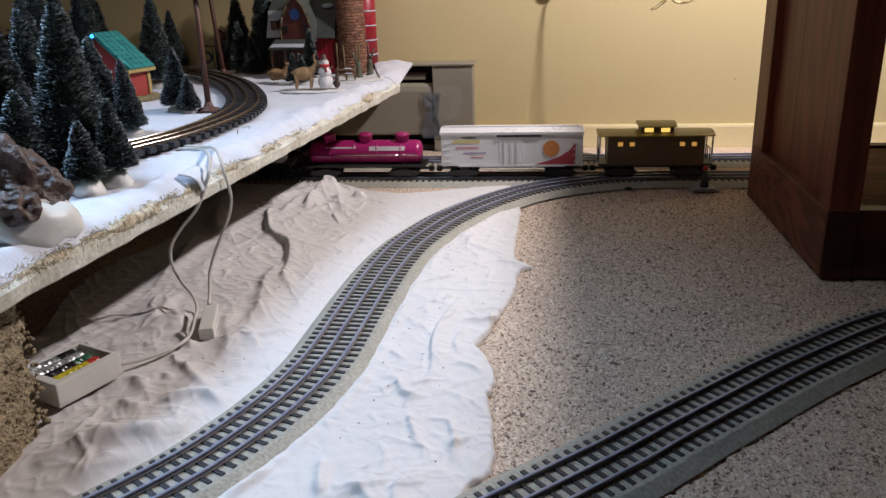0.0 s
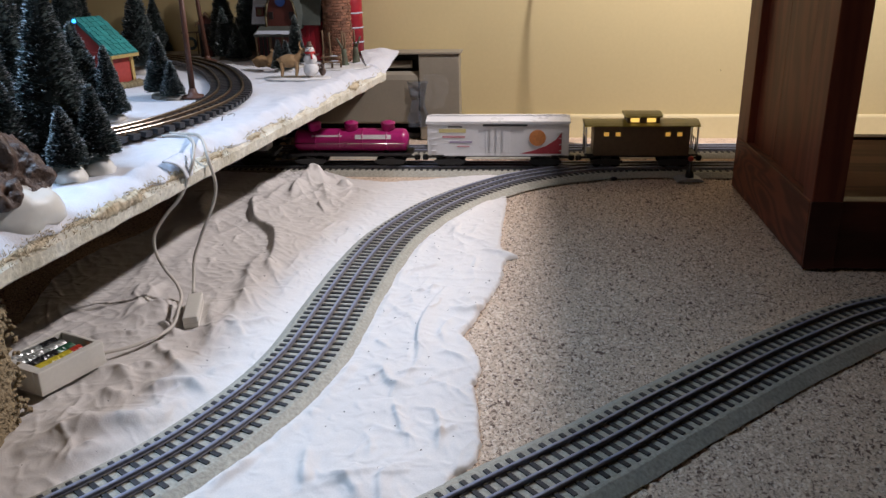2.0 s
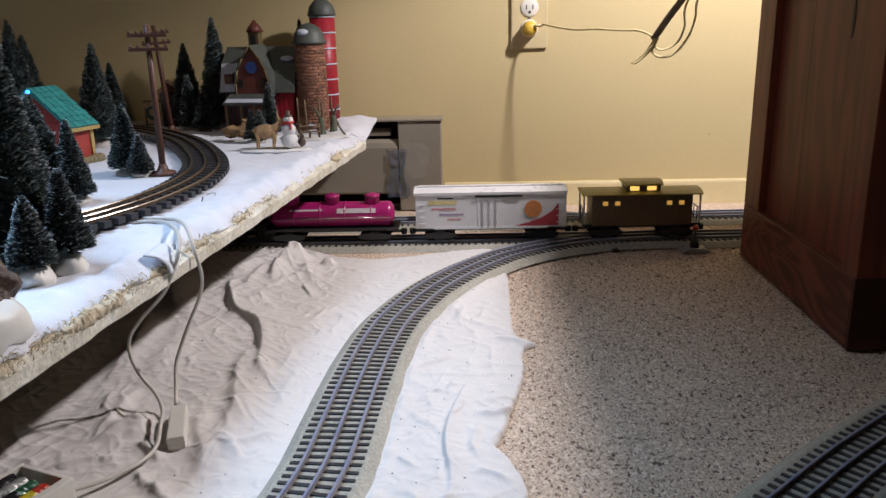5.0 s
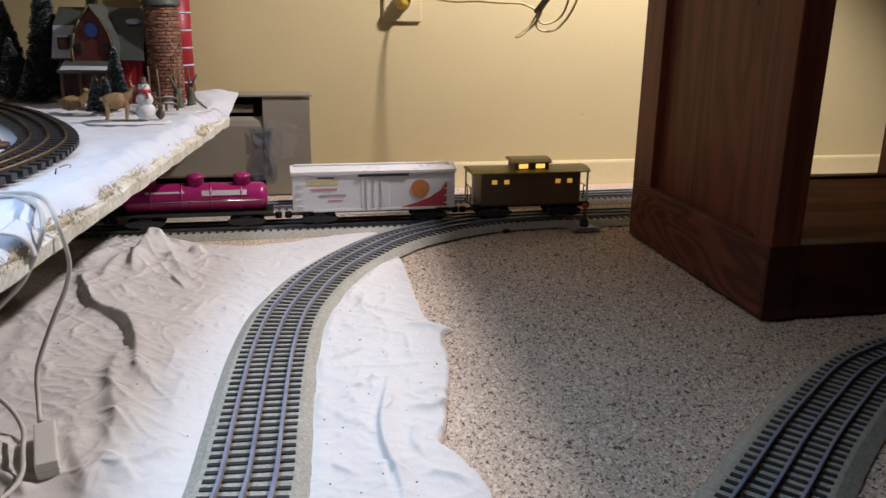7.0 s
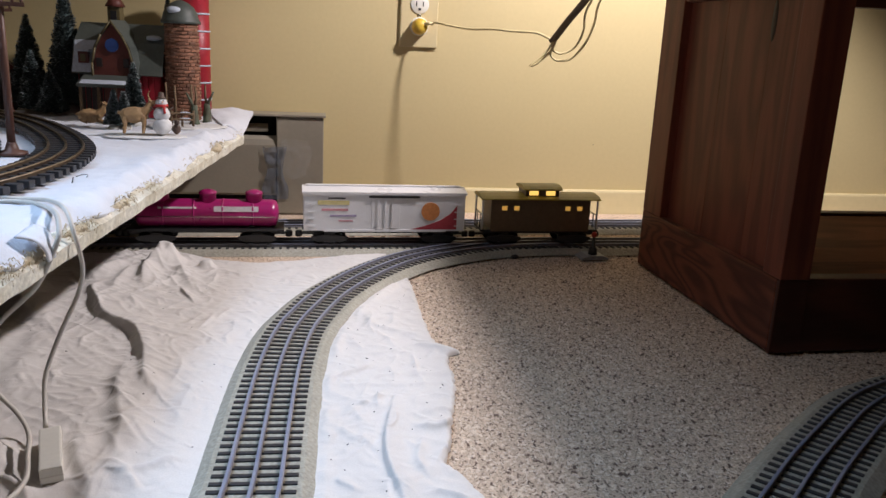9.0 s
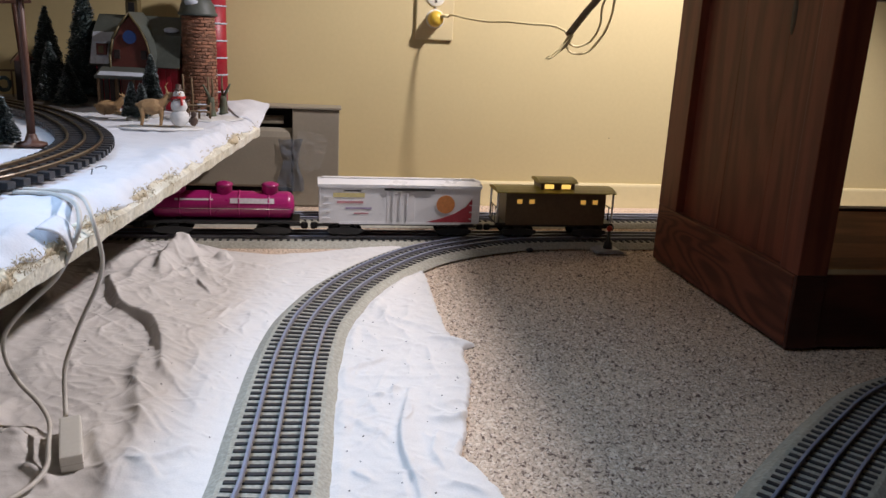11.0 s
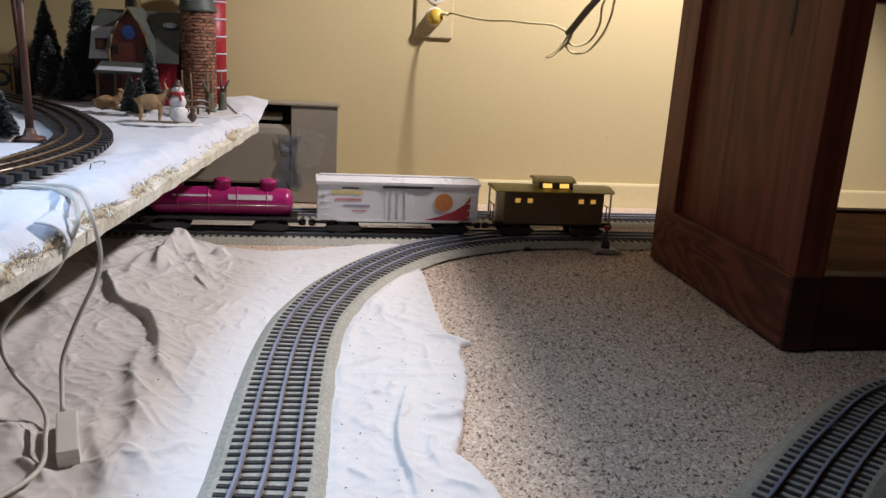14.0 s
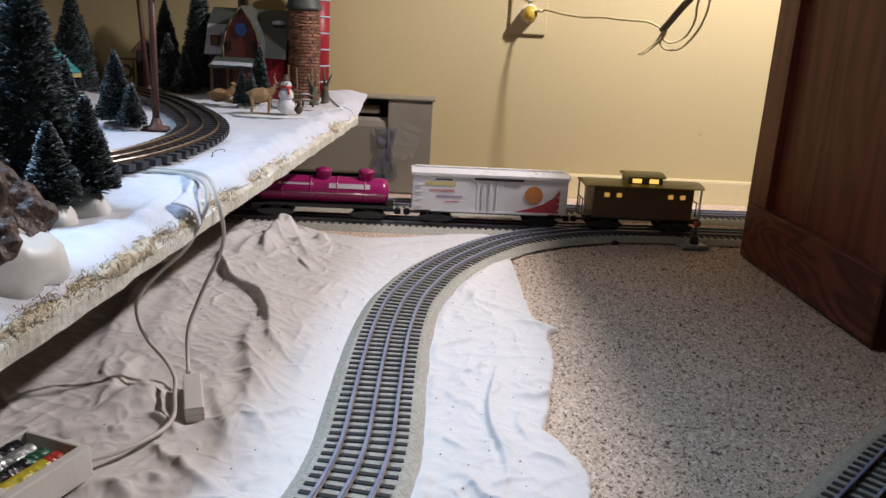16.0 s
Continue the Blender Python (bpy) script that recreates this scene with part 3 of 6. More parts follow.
def wrinkle(x, y, s, across, along, turn):
    """Sharp parallel wrinkles that come and go, 0 to 1."""
    c, d = math.cos(turn), math.sin(turn)
    w = 0.35 * noise.noise(Vector((x * 9, y * 9, 5.0 + turn)))
    n = noise.noise(Vector(((x * d - y * c) * across + w * 2, (x * c + y * d) * along + w, turn * 3)))
    return max(0.0, 1 - abs(n) * 2.6) ** 2 * min(1.0, max(0.0, 0.5 + 1.2 * noise.noise(Vector((x * 7, y * 7, turn * 5 + s)))))


WRINKLES = np.array([wrinkle(x, y, s, 44, 12, 1.0) + 0.8 * wrinkle(x, y, s, 52, 15, 2.3) + 0.6 * wrinkle(x, y, s, 60, 18, 0.15) for x, y, s in zip(X, Y, SLOW)])
Z = 0.0030 + LOOSE * WRINKLES * (0.0009 + 0.0011 * LEFT) + LOOSE * (fold_field(X, Y) + LEFT * 0.005 * (0.5 + 0.5 * SLOW)) + 0.0007 * FINE * (0.3 + 0.7 * LOOSE)
Z += np.exp(-((NEAR - 0.0505) / 0.0055) ** 2) * np.clip(0.0022 + 0.0016 * FINE + 0.006 * WAVE, 0, 0.0065) * (X > np.interp(Y, CURVE_PTS[:, 1], CURVE_PTS[:, 0]))


def bunch(cx, cy, rx, ry, h, turn):
    """A bunched-up knob of cloth with steep sides and a rounded top."""
    c, d = math.cos(turn), math.sin(turn)
    a, b = ((X - cx) * c + (Y - cy) * d) / rx, ((Y - cy) * c - (X - cx) * d) / ry
    return h * np.exp(-(a * a + b * b) ** 1.7)


Z += bunch(-0.364, -0.404, 0.023, 0.021, 0.0150, 0.3) + bunch(-0.306, -0.420, 0.0105, 0.0095, 0.0110, 0.4)
RIM = np.minimum(np.abs(X - XE.ravel()), 1.42 * V.ravel() * 0.8)
Z = Z * np.clip(RIM / 0.004, 0, 1) ** 0.5 - 0.0015 * (RIM < 0.0005)
IDX = np.arange((NU + 1) * (NV + 1)).reshape(shp)
QUADS = np.stack([IDX[:-1, :-1], IDX[1:, :-1], IDX[1:, 1:], IDX[:-1, 1:]], -1).reshape(-1, 4)
me = bpy.data.meshes.new("floor_cloth")
me.from_pydata(np.stack([X, Y, Z], -1).tolist(), [], QUADS.tolist())
me.polygons.foreach_set("use_smooth", [True] * len(me.polygons))
me.materials.append(M_CLOTH)
cloth = tagged(new("floor_cloth", me), "crumpled white cotton sheet spread over the carpet", "cloth")

# dark lint lying on the cloth
bm = bmesh.new()
rl = random.Random(31)
VX = np.stack([X, Y, Z], -1)
for k in range(110):
    if k % 3:
        i = rl.randrange(len(X))
        while not (X[i] > -0.16 and -1.30 < Y[i] < -0.5 and NEAR[i] > 0.05 and RIM[i] > 0.01):
            i = rl.randrange(len(X))
    else:
        i = rl.randrange(len(X))
        while not (-0.46 < X[i] < -0.22 and -1.28 < Y[i] < -0.5 and NEAR[i] > 0.05):
            i = rl.randrange(len(X))
    r = rl.uniform(0.0003, 0.0009)
    m = Matrix.Translation((VX[i][0], VX[i][1], VX[i][2] + 0.0002)) @ Matrix.Rotation(rl.uniform(0, 6.3), 4, "Z") @ Matrix.Diagonal((rl.uniform(0.6, 1.8), 1, 0.5, 1))
    bmesh.ops.create_icosphere(bm, subdivisions=1, radius=r, matrix=m)
tagged(part("lint_specks", bm, M_DARK), "tiny dark specks of lint on the cloth", "lint", kind="stuff")


# ---- platform ----
def edge_x(y):
    return -0.255 + 0.112 * y - 0.34 * max(0.0, y + 0.16)


TOP = 0.165
plat = thing("train_platform", pose(0, 0, 0), "low board platform with a rough painted edge, covered in batting", "platform")
bm = bmesh.new()
ys = np.linspace(-0.012, -1.75, 160)
shape = []
for y in ys:
    x = edge_x(y) + 0.003 * noise.noise(Vector((0, y * 26, 0)))
    b = 0.1425 + 0.0012 * noise.noise(Vector((0, y * 40, 5)))
    shape.append([bm.verts.new((x + dx, y, z)) for dx, z in ((-1.35, 0.1425), (-0.004, b), (0.0, b + 0.003), (0.001, 0.157 + 0.002 * noise.noise(Vector((3, y * 50, 0)))), (-0.010, TOP), (-1.35, TOP))])
for a, b in zip(shape, shape[1:]):
    for k in range(6):
        bm.faces.new((a[k], a[(k + 1) % 6], b[(k + 1) % 6], b[k]))
bm.faces.new(shape[0][::-1]), bm.faces.new(shape[-1])
bmesh.ops.recalc_face_normals(bm, faces=bm.faces)
part("board", bm, M_BOARD, plat)
# Unseen dark sheet, added below the board to cut bounced light.
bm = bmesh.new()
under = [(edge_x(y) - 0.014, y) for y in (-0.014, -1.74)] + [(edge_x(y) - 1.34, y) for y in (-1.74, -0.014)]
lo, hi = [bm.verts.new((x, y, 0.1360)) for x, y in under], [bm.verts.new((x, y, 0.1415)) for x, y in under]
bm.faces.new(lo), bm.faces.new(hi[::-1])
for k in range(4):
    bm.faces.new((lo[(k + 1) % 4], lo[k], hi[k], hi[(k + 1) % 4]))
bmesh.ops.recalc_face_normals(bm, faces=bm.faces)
part("underside", bm, M_DARKBROWN, plat, "unseen dark sheet cutting bounce below the board")


def snow_z(x, y):
    d = edge_x(y) - x
    lump = 0.5 + 0.5 * noise.noise(Vector((x * 14, y * 14, 1)))
    puff = 0.5 + 0.5 * noise.noise(Vector((x * 38, y * 24, 6)))
    tuft = max(0.0, noise.noise(Vector((x * 75, y * 60, 9)))) * max(0, 1 - abs(d - 0.022) / 0.035)
    crease = abs(noise.noise(Vector((x * 20 + y * 6, y * 9, 3)))) ** 0.7
    return (0.1725 + 0.0095 * puff ** 1.4 * max(0, 1 - abs(d - 0.022) / 0.040) + 0.0045 * tuft + 0.004 * lump * min(1, d / 0.05)
            + 0.0022 * crease * min(1, d / 0.03) + 0.007 * max(0, 1 + y / 0.22) + 0.0015 * noise.noise(Vector((x * 60, y * 60, 2))))


bm = bmesh.new()
rows = []
for j in range(421):
    y = 0.0 - 1.75 * j / 420
    row = []
    for i in range(130):
        d = (i / 129) ** 1.6 * 1.3
        x = edge_x(y) - d + (0.010 * noise.noise(Vector((7, y * 11, 0))) + 0.006 * noise.noise(Vector((9, y * 37, 0)))) * max(0, 1 - d / 0.06) - 0.004 + 0.016 * max(0, 1 + y / 0.16) * max(0, 1 - d / 0.04)
        z = snow_z(x, y)
        if d < 0.022:
            z = z - (1 - d / 0.022) ** 2 * (0.012 + 0.006 * noise.noise(Vector((2, y * 18, 0))))
        row.append(bm.verts.new((x, y, z)))
    rows.append(row)
for a, b in zip(rows, rows[1:]):
    for i in range(129):
        bm.faces.new((a[i], a[i + 1], b[i + 1], b[i]))
snow = part("snow_blanket", bm, M_SNOW, smooth=True)
tagged(snow, "white cotton batting laid as snow over the platform", "snow blanket")
so = snow.modifiers.new("thickness", "SOLIDIFY")
so.thickness, so.offset = 0.008, -1.0


bm = bmesh.new()
rows = []
for j in range(25):
    v = j / 24
    row = []
    for i in range(17):
        u = i / 16
        inner = Vector((-0.345, -0.055, 0.1905)).lerp(Vector((-0.302, -0.205, 0.1790)), v)
        outer = Vector((-0.262, -0.055, 0.1890)).lerp(Vector((-0.2735, -0.172, 0.1560)), v ** 0.9)
        x, y, z = inner.lerp(outer, u)
        z += (0.003 + 0.007 * v) * math.sin(math.pi * u) + 0.0030 * noise.noise(Vector((u * 2.6, v * 3.4, 4.0)))
        row.append(bm.verts.new((x, y, z)))
    rows.append(row)
for a, b in zip(rows, rows[1:]):
    for i in range(16):
        bm.faces.new((a[i], b[i], b[i + 1], a[i + 1]))
flap = tagged(part("batting_flap", bm, M_SNOW, smooth=True), "loose corner of white batting drooping past the platform", "snow blanket")
flap.modifiers.new("round", "SUBSURF").levels = 1
so = flap.modifiers.new("thickness", "SOLIDIFY")
so.thickness, so.offset = 0.006, -1.0

# ---- wall heater ----
heater = thing("baseboard_heater", pose(-0.139, 0, 0), "dull taupe metal baseboard heater standing against the wall", "heater")
part("end_cap", box(-0.084, 0, -0.052, -0.001, 0.002, 0.180, bevel=0.002), M_HEAT, heater)
part("top_plate", box(-1.2, 0.004, -0.056, -0.001, 0.1805, 0.1845, bevel=0.001), M_HEAT, heater)
bm = bmesh.new()
prism(bm, [(-0.048, 0.036), (-0.050, 0.040), (-0.050, 0.128), (-0.047, 0.138), (-0.040, 0.144), (-0.036, 0.144), (-0.036, 0.036)], -1.2, -0.085, m=Matrix(((0, 1, 0, 0), (1, 0, 0, 0), (0, 0, 1, 0), (0, 0, 0, 1))))
part("front_panel", bm, M_HEAT, heater)
# Near-black back puts the shade of the heater's open slots into colour.
part("back_plate", box(-1.2, -0.085, -0.006, -0.001, 0.002, 0.180), M_DARK, heater)
bm = bmesh.new()
tube(bm, [(-1.2, -0.034, 0.158), (-0.10, -0.034, 0.158)], 0.008, 10)
part("damper_bar", bm, M_HEAT, heater, smooth=False)
part("foot_rail", box(-1.2, -0.086, -0.040, -0.030, 0.003, 0.014, bevel=0.001), M_DARK, heater)

# ---- wooden stand ----
stand = thing("wooden_stand", pose(0.345, -0.757, 0), "dark reddish stained wooden stand with a framed side panel", "stand")
D, HS, WS = 0.377, 0.62, 0.46
part("front_post", box(0, 0.036, 0.000, 0.036, 0.0875, HS, bevel=0.0015), M_WOOD, stand)
part("back_post", box(0, 0.036, D - 0.062, D, 0.0875, HS, bevel=0.0015), M_WOOD, stand)
part("front_post", box(WS - 0.036, WS, 0.000, 0.036, 0.0015, HS, bevel=0.0015), M_WOOD, stand)
part("back_post", box(WS - 0.036, WS, D - 0.062, D, 0.0015, HS, bevel=0.0015), M_WOOD, stand)
# Dark piece over the side rail's end gives it the unlit front's shade.
part("front_block", box(0.0, 0.036, 0.0, 0.0055, 0.0015, 0.0872, bevel=0.001), M_WOODX_SHADED, stand)
part("side_rail", box(0.0, 0.036, 0.0057, D, 0.0015, 0.0872, bevel=0.0022), M_WOODY, stand)
part("side_rail", box(0.001, 0.024, 0.0362, D - 0.0622, 0.392, HS, bevel=0.003), M_WOODY, stand)
part("side_panel", box(0.012, 0.020, 0.030, 0.108, 0.080, 0.40), M_WOOD, stand)
part("side_panel", box(0.0121, 0.020, 0.1088, 0.212, 0.080, 0.40), M_WOOD, stand)
part("side_panel", box(0.012, 0.020, 0.2128, D - 0.056, 0.080, 0.40), M_WOOD, stand)
part("knot", lathe(bmesh.new(), [(0.0008, 0.0), (0.0065, 0.0), (0.0065, 0.0008), (0.0008, 0.0010)], 18, Matrix.Translation((0.0124, 0.105, 0.365)) @ Matrix.Diagonal((1, 0.8, 3.6, 1)) @ Matrix.Rotation(-math.pi / 2, 4, "Y")), M_DARKBROWN, stand, "dark knot in the panel")
part("front_rail", box(0.0362, WS - 0.0362, 0.003, 0.026, 0.0015, 0.088, bevel=0.002), M_WOODX_SHADED, stand)
part("front_rail", box(0.0362, WS - 0.0362, 0.003, 0.026, 0.378, HS, bevel=0.002), M_WOODX_SHADED, stand)
part("bottom_shelf", box(0.0242, WS - 0.0362, 0.028, D - 0.030, 0.070, 0.086, bevel=0.001), M_SHELF, stand)
part("back_rail", box(0.0362, WS - 0.0362, D - 0.028, D - 0.006, 0.0015, 0.090, bevel=0.002), M_WOODX_SHADED, stand)
part("stand_top", box(-0.004, WS + 0.03, -0.03, D + 0.004, HS, HS + 0.022, bevel=0.004), M_WOODX_SHADED, stand)

# ---- more materials ----
M_WHITE = mat("white_plastic", (0.78, 0.76, 0.70), 0.4, second=(0.72, 0.70, 0.64), fine=300, grain=0.03, bump=0.04)
M_CABLE = mat("cable_white", (0.70, 0.66, 0.60), 0.45, fine=300, grain=0.03, bump=0.03)
M_TANCORD = mat("cord_tan", (0.72, 0.60, 0.32), 0.5, fine=300, grain=0.05, bump=0.03)
M_YELLOWPLUG = mat("plug_yellow", (0.75, 0.50, 0.06), 0.4, bump=0.03)
M_BLACK = mat("black_plastic", (0.022, 0.021, 0.022), 0.45, fine=300, bump=0.08)
M_BLACKGLOSS = mat("black_enamel", (0.020, 0.020, 0.022), 0.28, fine=300, bump=0.04)
M_CHROME = mat("bright_metal", (0.75, 0.74, 0.72), 0.18, 1.0, fine=300, grain=0.03, bump=0.02)
M_BRISTLE = mat("sisal_bristle", (0.078, 0.105, 0.100), 0.9, second=(0.044, 0.068, 0.068), scale=60, fine=400, bump=0)
M_FROST = mat("bristle_frost", (0.44, 0.48, 0.50), 0.8, second=(0.24, 0.28, 0.29), scale=90, fine=400, bump=0)
M_BARK = mat("tree_stem", (0.10, 0.07, 0.05), 0.9)
M_BASE_SNOW = mat("snowy_base", (0.62, 0.60, 0.55), 0.6, fine=300, bump=0.2)
M_RUST = mat("rusty_rail", (0.20, 0.155, 0.115), 0.45, 0.8, second=(0.12, 0.085, 0.06), scale=60, fine=400, bump=0.1)
M_RUSTDARK = mat("rusty_rail_dark", (0.10, 0.065, 0.045), 0.5, 0.6, second=(0.06, 0.04, 0.03), scale=60, fine=400, bump=0.1)
M_TRACKPAN = mat("dark_brown_bed", (0.048, 0.033, 0.027), 0.7, fine=300, bump=0.3)
M_POLE = mat("brown_pole", (0.11, 0.045, 0.028), 0.5, fine=200, bump=0.1)
M_TEAL = mat("teal_roof", (0.045, 0.30, 0.27), 0.55, second=(0.03, 0.22, 0.21), scale=60, fine=300, each=0.18, bump=0.15)
M_HUTRED = mat("hut_red", (0.42, 0.055, 0.045), 0.55, fine=200, bump=0.15)
M_TRIMY = mat("straw_trim", (0.52, 0.38, 0.14), 0.8, fine=300, grain=0.2, bump=0.4)
M_STONE = mat("mossy_stone", (0.30, 0.25, 0.14), 0.9, second=(0.20, 0.17, 0.10), scale=80, fine=300, grain=0.2, bump=0.6, depth=0.002)
M_BARNRED = mat("barn_red", (0.36, 0.012, 0.028), 0.45, second=(0.27, 0.010, 0.020), scale=60, fine=260, bump=0.1)
M_BARNBROWN = mat("barn_brown", (0.12, 0.030, 0.022), 0.5, second=(0.12, 0.03, 0.02), scale=70, fine=260, bump=0.15)
M_BARNROOF = mat("barn_roof", (0.080, 0.092, 0.080), 0.55, second=(0.050, 0.058, 0.052), scale=40, fine=260, bump=0.15)
# Near-black brown for porch shade on the barn, dark panes and the shed.
M_SHADEBROWN = mat("shade_dark_brown", (0.024, 0.014, 0.012), 0.6, second=(0.016, 0.010, 0.009), scale=70, fine=260, bump=0.15)
M_GOLD = mat("ochre_trim", (0.15, 0.115, 0.05), 0.5, bump=0.05)
M_BLUE = mat("painted_blue", (0.03, 0.07, 0.24), 0.45, bump=0.05)
M_SNOWPAINT = mat("snow_paint", (0.52, 0.57, 0.66), 0.6, fine=300, bump=0.2)
M_BRICK = mat("silo_brick", (0.27, 0.125, 0.075), 0.75, second=(0.16, 0.07, 0.042), scale=90, fine=400, each=0.42, bump=0.3)
M_MORTAR = mat("silo_mortar", (0.25, 0.135, 0.088), 0.9)
M_DEER = mat("deer_tan", (0.42, 0.27, 0.13), 0.6, second=(0.24, 0.135, 0.06), scale=110, fine=300, bump=0.2)
M_FENCE = mat("twig_brown", (0.17, 0.11, 0.06), 0.8, fine=300, bump=0.3)
M_GREENSTUMP = mat("green_stump", (0.075, 0.115, 0.075), 0.7, second=(0.09, 0.065, 0.04), scale=90, fine=300, bump=0.3)
M_REDTRIM = mat("scarf_red", (0.55, 0.03, 0.03), 0.5, bump=0.05)
M_ORANGE = mat("carrot_orange", (0.7, 0.25, 0.04), 0.5, bump=0)
M_CERAMIC = mat("glazed_snow", (0.74, 0.73, 0.68), 0.42, second=(0.76, 0.75, 0.70), fine=90, grain=0.04, bump=0.15, coat=0.08)
M_BARKROCK = mat("bark_brown", (0.135, 0.085, 0.062), 0.5, second=(0.05, 0.031, 0.025), scale=70, amount=0.3, fine=220, grain=0.25, bump=0.8, depth=0.003)
M_BLUELED = mat("blue_bulb", (0.1, 0.4, 0.9), 0.3, bump=0, glow=(0.02, 0.26, 1.0, 5.0))
M_FILM = mat("clear_film", (0.82, 0.85, 0.88), 0.12, second=(0.8, 0.83, 0.86), fine=60, grain=0.02, bump=0.3, depth=0.004, alpha=0.07, coat=0.5)
M_FILMBLUE = mat("grey_film", (0.15, 0.17, 0.21), 0.22, second=(0.10, 0.12, 0.15), fine=60, grain=0.02, bump=0.3, depth=0.004, coat=0.4, alpha=0.55)
M_FIBRE = mat("padding_fibre", (0.66, 0.57, 0.42), 0.95, second=(0.50, 0.41, 0.27), scale=60, amount=0.4, fine=240, grain=0.15, bump=0)
# Tan foam darkened: the leg's shade is put into its colour.
M_SHADEDFOAM = mat("shaded_foam", (0.40, 0.32, 0.20), 0.95, second=(0.25, 0.19, 0.11), scale=60, amount=0.5, fine=260, grain=0.28, bump=1.0, depth=0.006)
M_PLATE = mat("ivory_plate", (0.66, 0.55, 0.32), 0.35, second=(0.63, 0.52, 0.30), fine=200, grain=0.02, bump=0.02)
M_BUNDLE = mat("dark_wrap", (0.13, 0.09, 0.055), 0.5, fine=200, bump=0.2)
M_PATCH = mat("porcelain_ground", (0.74, 0.73, 0.72), 0.6, fine=200, bump=0.15)
M_GREYPL = mat("grey_plastic", (0.33, 0.33, 0.34), 0.45, bump=0.1)
M_REDPL = mat("red_plastic", (0.50, 0.05, 0.03), 0.35, bump=0.03)


def sheet(bm, nx, ny, f, mi=0):
    """Adds a grid of points f(u, v), u and v from 0 to 1."""
    g = [[bm.verts.new(f(i / nx, j / ny)) for i in range(nx + 1)] for j in range(ny + 1)]
    for a, b in zip(g, g[1:]):
        for i in range(nx):
            fc = bm.faces.new((a[i], a[i + 1], b[i + 1], b[i]))
            fc.smooth, fc.material_index = True, mi
    return bm


def blob(bm, c, r, mi=0, rough=0.0, n=2, seed=0.0, m=None):
    """Adds an uneven ball at c with the radii r."""
    vs = bmesh.ops.create_icosphere(bm, subdivisions=n, radius=1)["verts"]
    r = Vector((r, r, r)) if isinstance(r, (int, float)) else Vector(r)
    for v in vs:
        k = 1 + rough * noise.noise(v.co * 1.7 + Vector((seed, seed * 1.3, 0)))
        p = Vector(c) + Vector((v.co.x * r.x, v.co.y * r.y, v.co.z * r.z)) * k
        v.co = m @ p if m else p
    for f in {f for v in vs for f in v.link_faces}:
        f.smooth, f.material_index = True, mi
    return bm


TZ = 0.1775


# ---- track on the platform ----
TABLE = [(-1.45, -0.04), (-1.25, -0.043), (-1.10, -0.05), (-0.95, -0.06), (-0.80, -0.09), (-0.68, -0.155), (-0.575, -0.27), (-0.495, -0.41), (-0.447, -0.53), (-0.432, -0.625), (-0.436, -0.70), (-0.450, -0.77),
         (-0.474, -0.83), (-0.510, -0.895), (-0.57, -0.965), (-0.66, -1.03), (-0.80, -1.08), (-0.95, -1.10)]
tt = track("platform_track", TABLE, "brown three-rail toy track with black ties on batting", "toy tracks on the platform", base=TZ + 0.0015, bed=False, tie=(0.032, 0.0047, 0.0062), pitch=0.0168, gauge=0.0185,
           rails=(M_RUST, M_RUSTDARK, M_RUST))
part("track_pan", bar_along(bmesh.new(), spline(TABLE, 0.0168), [(-0.024, 0.0005), (-0.024, 0.0052), (0.024, 0.0052), (0.024, 0.0005)]), M_TRACKPAN, tt)


